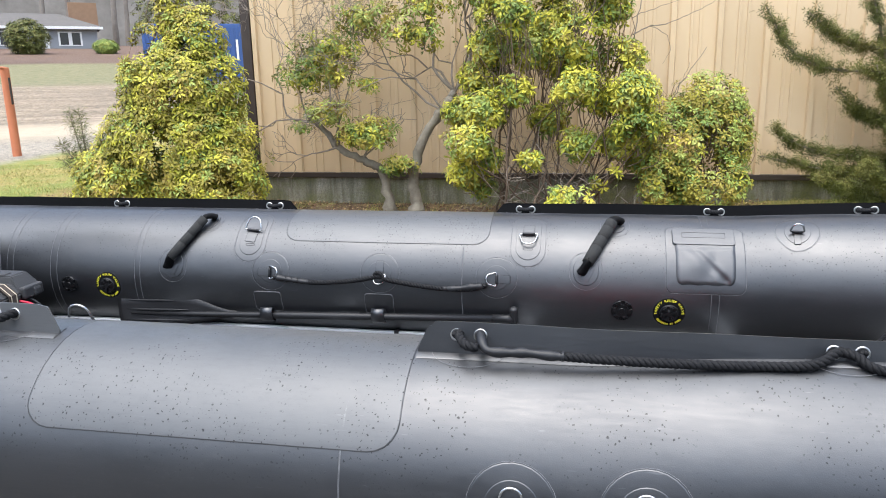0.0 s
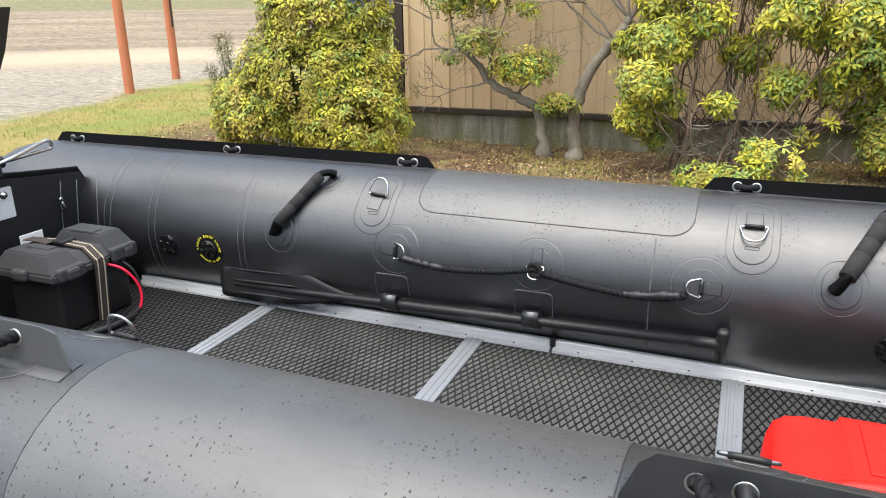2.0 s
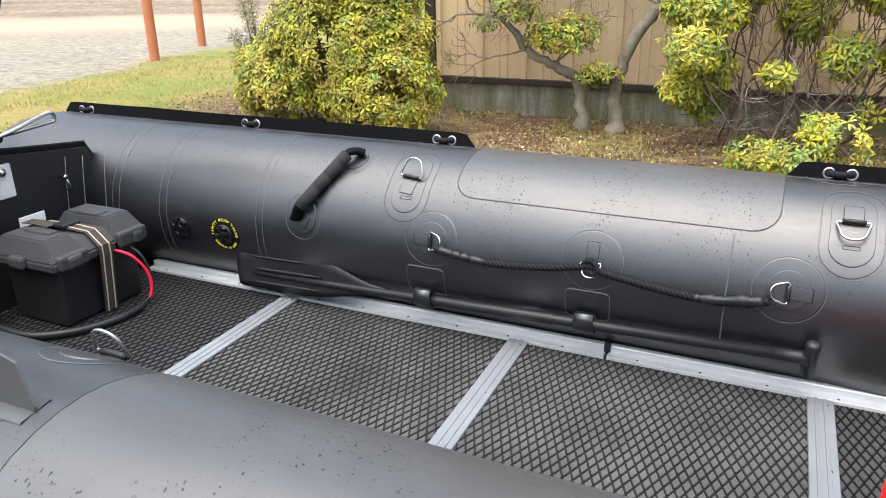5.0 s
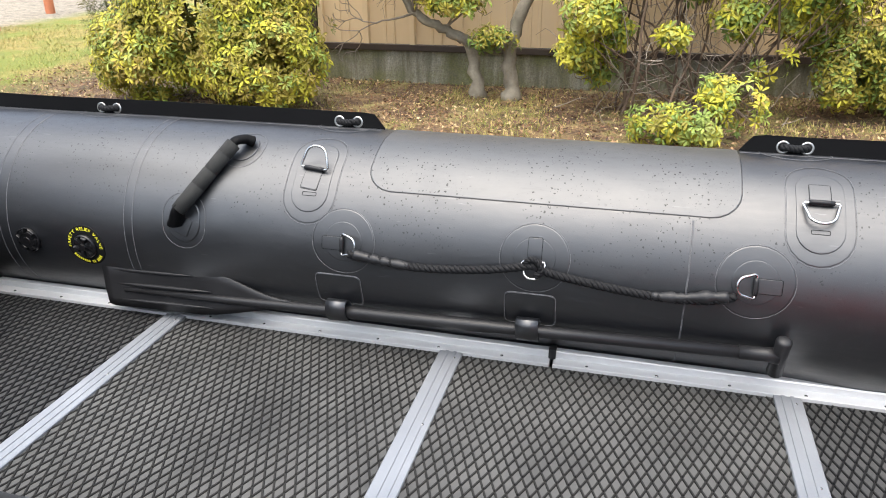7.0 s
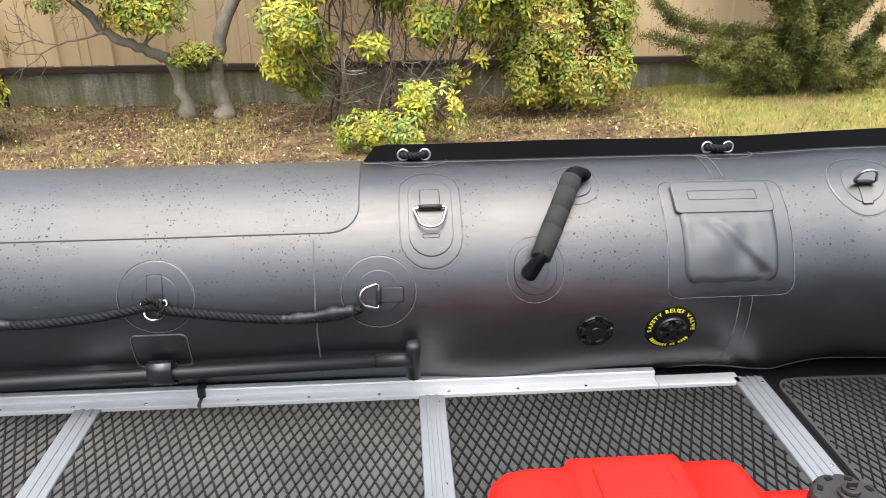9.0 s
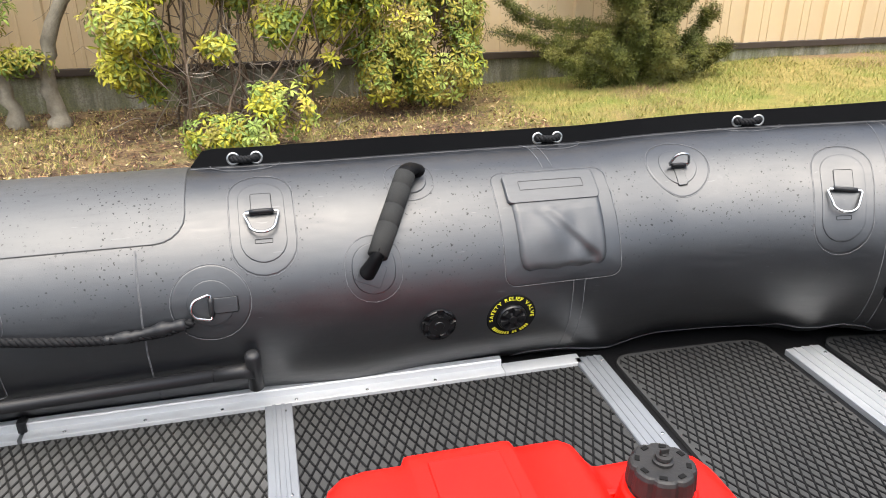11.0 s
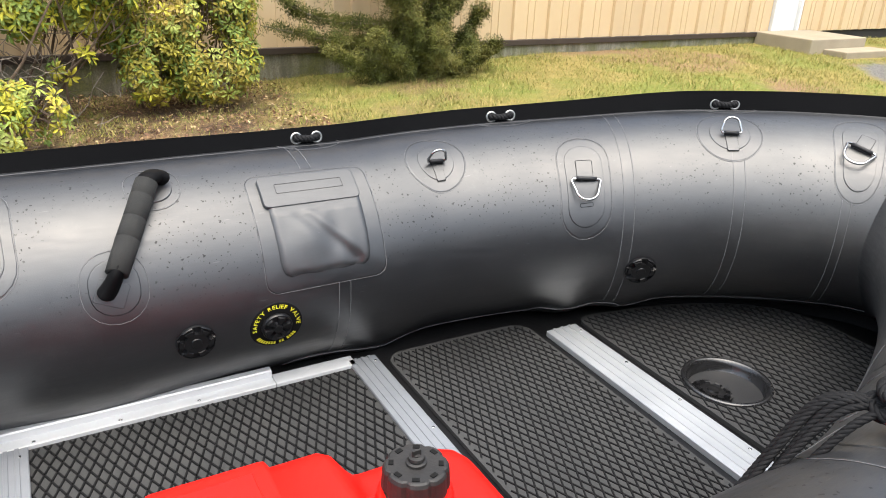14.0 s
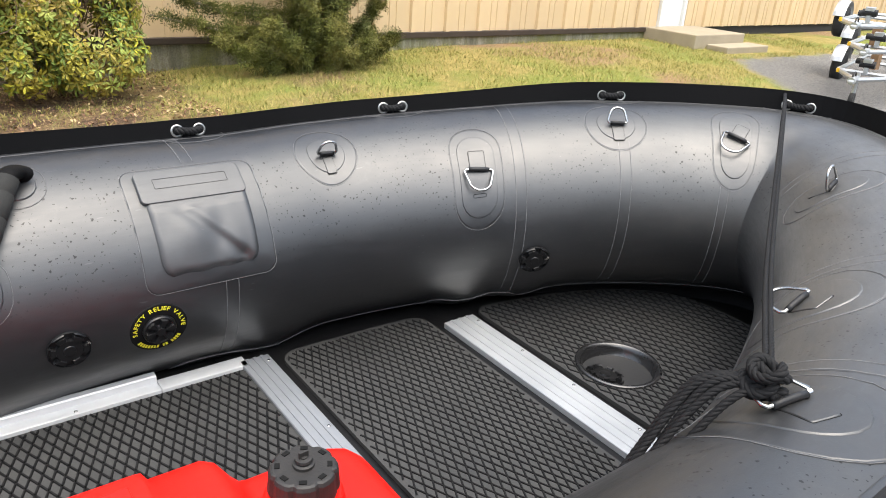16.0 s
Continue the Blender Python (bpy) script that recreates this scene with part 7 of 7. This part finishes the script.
def bare_tree(at, h, r, label):
    ob = thing("bare_tree", at, label, "tree", "winter trees past the lot")
    pts, rs = limb((0, 0, -0.3), (0.3, 0, h * 0.45), r, r * 0.7, 0.03, 6)
    part("trunk", sweep(pts, rs, 10), M_WOOD, ob)
    g, tp = [], []
    for k in range(5):
        a = rng.random() * 6.28
        e = Vector((math.cos(a) * h * 0.22, math.sin(a) * h * 0.22, h * (0.62 + 0.2 * rng.random())))
        p2, r2 = limb(pts[-1], e, r * 0.5, r * 0.2, 0.1, 5)
        g.append(sweep(p2, r2, 6))
        for j in range(6):
            q = e + Vector((rng.normal() * h * 0.12, rng.normal() * h * 0.12, h * 0.12 * rng.random()))
            p3, r3 = limb(p2[rng.integers(2, 5)], q, r * 0.15, r * 0.04, 0.12, 4)
            g.append(sweep(p3, r3, 4))
    tagged(part("branch_mass", join(*g), M_WOOD, ob), kind="stuff")


for x, y, h, r in ((-37.5, 42.0, 11, 0.30), (-58, 78, 16, 0.4), (-40, 74, 17, 0.4), (-30, 60, 14, 0.3), (-22, 55, 14, 0.3), (-62, 72, 15, 0.35), (-55, 70, 14, 0.3), (-50, 75, 16, 0.35), (-46, 71, 13, 0.28), (-36, 68, 14, 0.3), (-33, 73, 16, 0.35)):
    bare_tree((x, y, ground_z(x, y)), h, r, "tall bare winter tree past the gravel lot")


def far_bush(at, rx, rz, mat, label, cat="shrub"):
    ob = thing("far_" + cat, at, label, cat)
    cs = [Vector((d[0] * rx, d[1] * rx, rz * 0.9 + d[2] * rz)) for d in [q / np.linalg.norm(q) * (0.75 + 0.3 * rng.random()) for q in rng.normal(size=(900, 3))]]
    tagged(part("foliage", leaf_whorls(cs, [c + Vector((0, 0, 0.3)) for c in cs], min(rx * 0.16, 0.3), min(rx * 0.05, 0.09), 7), mat, ob), kind="stuff")
    part("trunk", sweep([(0, 0, -0.2), (0, 0, rz)], [0.12, 0.06], 6), M_WOOD, ob)


for x, y, rx, rz, mi in ((-49, 49, 2.2, 1.5, 3), (-43.5, 53.5, 1.6, 1.4, 3), (-35.3, 58.8, 1.1, 1.5, 3), (-39.0, 57.0, 1.0, 0.6, 1)):
    far_bush((x, y, ground_z(x, y)), rx, rz, M_LEAF[mi], "clipped dark green bush before the house")
far_bush((-27, 50, ground_z(-27, 50)), 4.0, 3.5, M_LEAF[3], "broad dark pine behind the container", "pine")
M_HILL = speckled("far_woods", (0.11, 0.10, 0.085), (0.30, 0.28, 0.25), 0.35, (0.95, 1.0), fine=1.6, bumps=0)
hv, hf = [], []
for i in range(121):
    a = radians(60 + i * 1.0)
    for z in (0, 17 + 5 * noise.noise(Vector((i * 0.16, 0, 0))) + 2.5 * noise.noise(Vector((i * 0.9, 3, 0)))):
        hv.append((math.cos(a) * 150, math.sin(a) * 150, 2 + z))
for i in range(120):
    hf.append((i * 2, i * 2 + 2, i * 2 + 3, i * 2 + 1))
tagged(part("backdrop", (hv, hf), M_HILL), "distant grey-brown winter woods", "woods", kind="structure")

# ---- grass, straw and fallen leaves ----
M_GRASS = []
for nm, stops in (("grass_blades", [(0, (0.10, 0.14, 0.016)), (0.35, (0.20, 0.21, 0.032)), (0.6, (0.29, 0.245, 0.055)), (1, (0.42, 0.32, 0.12))]), ("dead_leaves", [(0, (0.045, 0.02, 0.012)), (0.4, (0.16, 0.075, 0.035)), (0.75, (0.30, 0.18, 0.085)), (1, (0.50, 0.38, 0.20))])):
    m, n, l, p = material(nm)
    g = n.new("ShaderNodeNewGeometry")
    l.new(ramp(n, l, g.outputs["Random Per Island"], stops), p.inputs["Base Color"])
    p.inputs["Roughness"].default_value = 0.7
    M_GRASS.append(m)


def is_lawn(x, y):
    w = noise.noise(Vector((x * 0.9, y * 0.9, 3.0)))
    if (x - 0.75 * y > 3.35 + 0.1 * w and y < 6.7) or x + 0.22 * y < -7.3 + w or x > 8.7 and y > 6.9 and x < 10.3:
        return 0
    if -6.2 < x < 1.7 + 0.5 * w and y > 5.3 + 0.7 * w:
        return 0.18 if w < 0 else 0.6
    return 1.0


v, f = [], []
for k in range(330000):
    x = -11.5 + 23.0 * rng.random()
    y = 4.15 + (4.0 if x > -3.8 else 7.0) * rng.random()
    if rng.random() > is_lawn(x, y) or (x < -3.6 and rng.random() < 0.3):
        continue
    dense = noise.noise(Vector((x * 1.7, y * 1.7, 0))) + 0.6
    if rng.random() > dense:
        continue
    z, a = ground_z(x, y) + 0.02 * noise.noise(Vector((x * 0.8, y * 0.8, 0))), rng.random() * 6.28
    h, lean = 0.014 + 0.034 * rng.random(), 0.02 + 0.05 * rng.random()
    w = 0.0016 + 0.0018 * rng.random()
    b = len(v)
    v += [(x - math.sin(a) * w, y + math.cos(a) * w, z - 0.004), (x + math.sin(a) * w, y - math.cos(a) * w, z - 0.004), (x + math.cos(a) * lean, y + math.sin(a) * lean, z + h)]
    f.append((b, b + 1, b + 2))
tagged(part("grass", (v, f), M_GRASS[0]), "thin patchy straw-coloured and green grass", "grass", kind="stuff")
v, f = [], []
for k in range(38000):
    x, y = -6.5 + 8.4 * rng.random(), 4.3 + 3.85 * rng.random()
    if rng.random() > (0.15 if y < 5.0 else 0.42 + 1.6 * max(0, noise.noise(Vector((x * 1.1, y * 1.6, 8))))) :
        continue
    z, a, s = ground_z(x, y) + 0.012 + 0.02 * rng.random(), rng.random() * 6.28, 0.007 + 0.015 * rng.random()
    t = Matrix.Translation((x, y, z)) @ Euler((rng.normal() * 0.5, rng.normal() * 0.5, a)).to_matrix().to_4x4()
    b = len(v)
    v += [t @ Vector(q) for q in ((-s, 0, 0), (0, -s * 0.42, 0.003), (s, 0, 0.004), (0, s * 0.42, 0.003))]
    f += [(b, b + 1, b + 2, b + 3)]
tagged(part("leaf_litter", (v, f), M_GRASS[1]), "brown fallen leaves and dry stalks under the shrubs", "leaf litter", kind="stuff")

# ---- unseen dark wall, added behind the camera to darken the tubes' reflections ----
M_BLOCKER = speckled("dark_blocker_brown", (0.03, 0.028, 0.026), (0.06, 0.055, 0.05), 1.2, (0.75, 0.9), fine=30, bumps=0.3)
tagged(part("wall_south", box(-26, -7.4, -0.1, 22, -7.0, 2.6, 0.02), M_BLOCKER), "unseen dark wall added behind the camera to darken reflections", "wall", kind="structure")
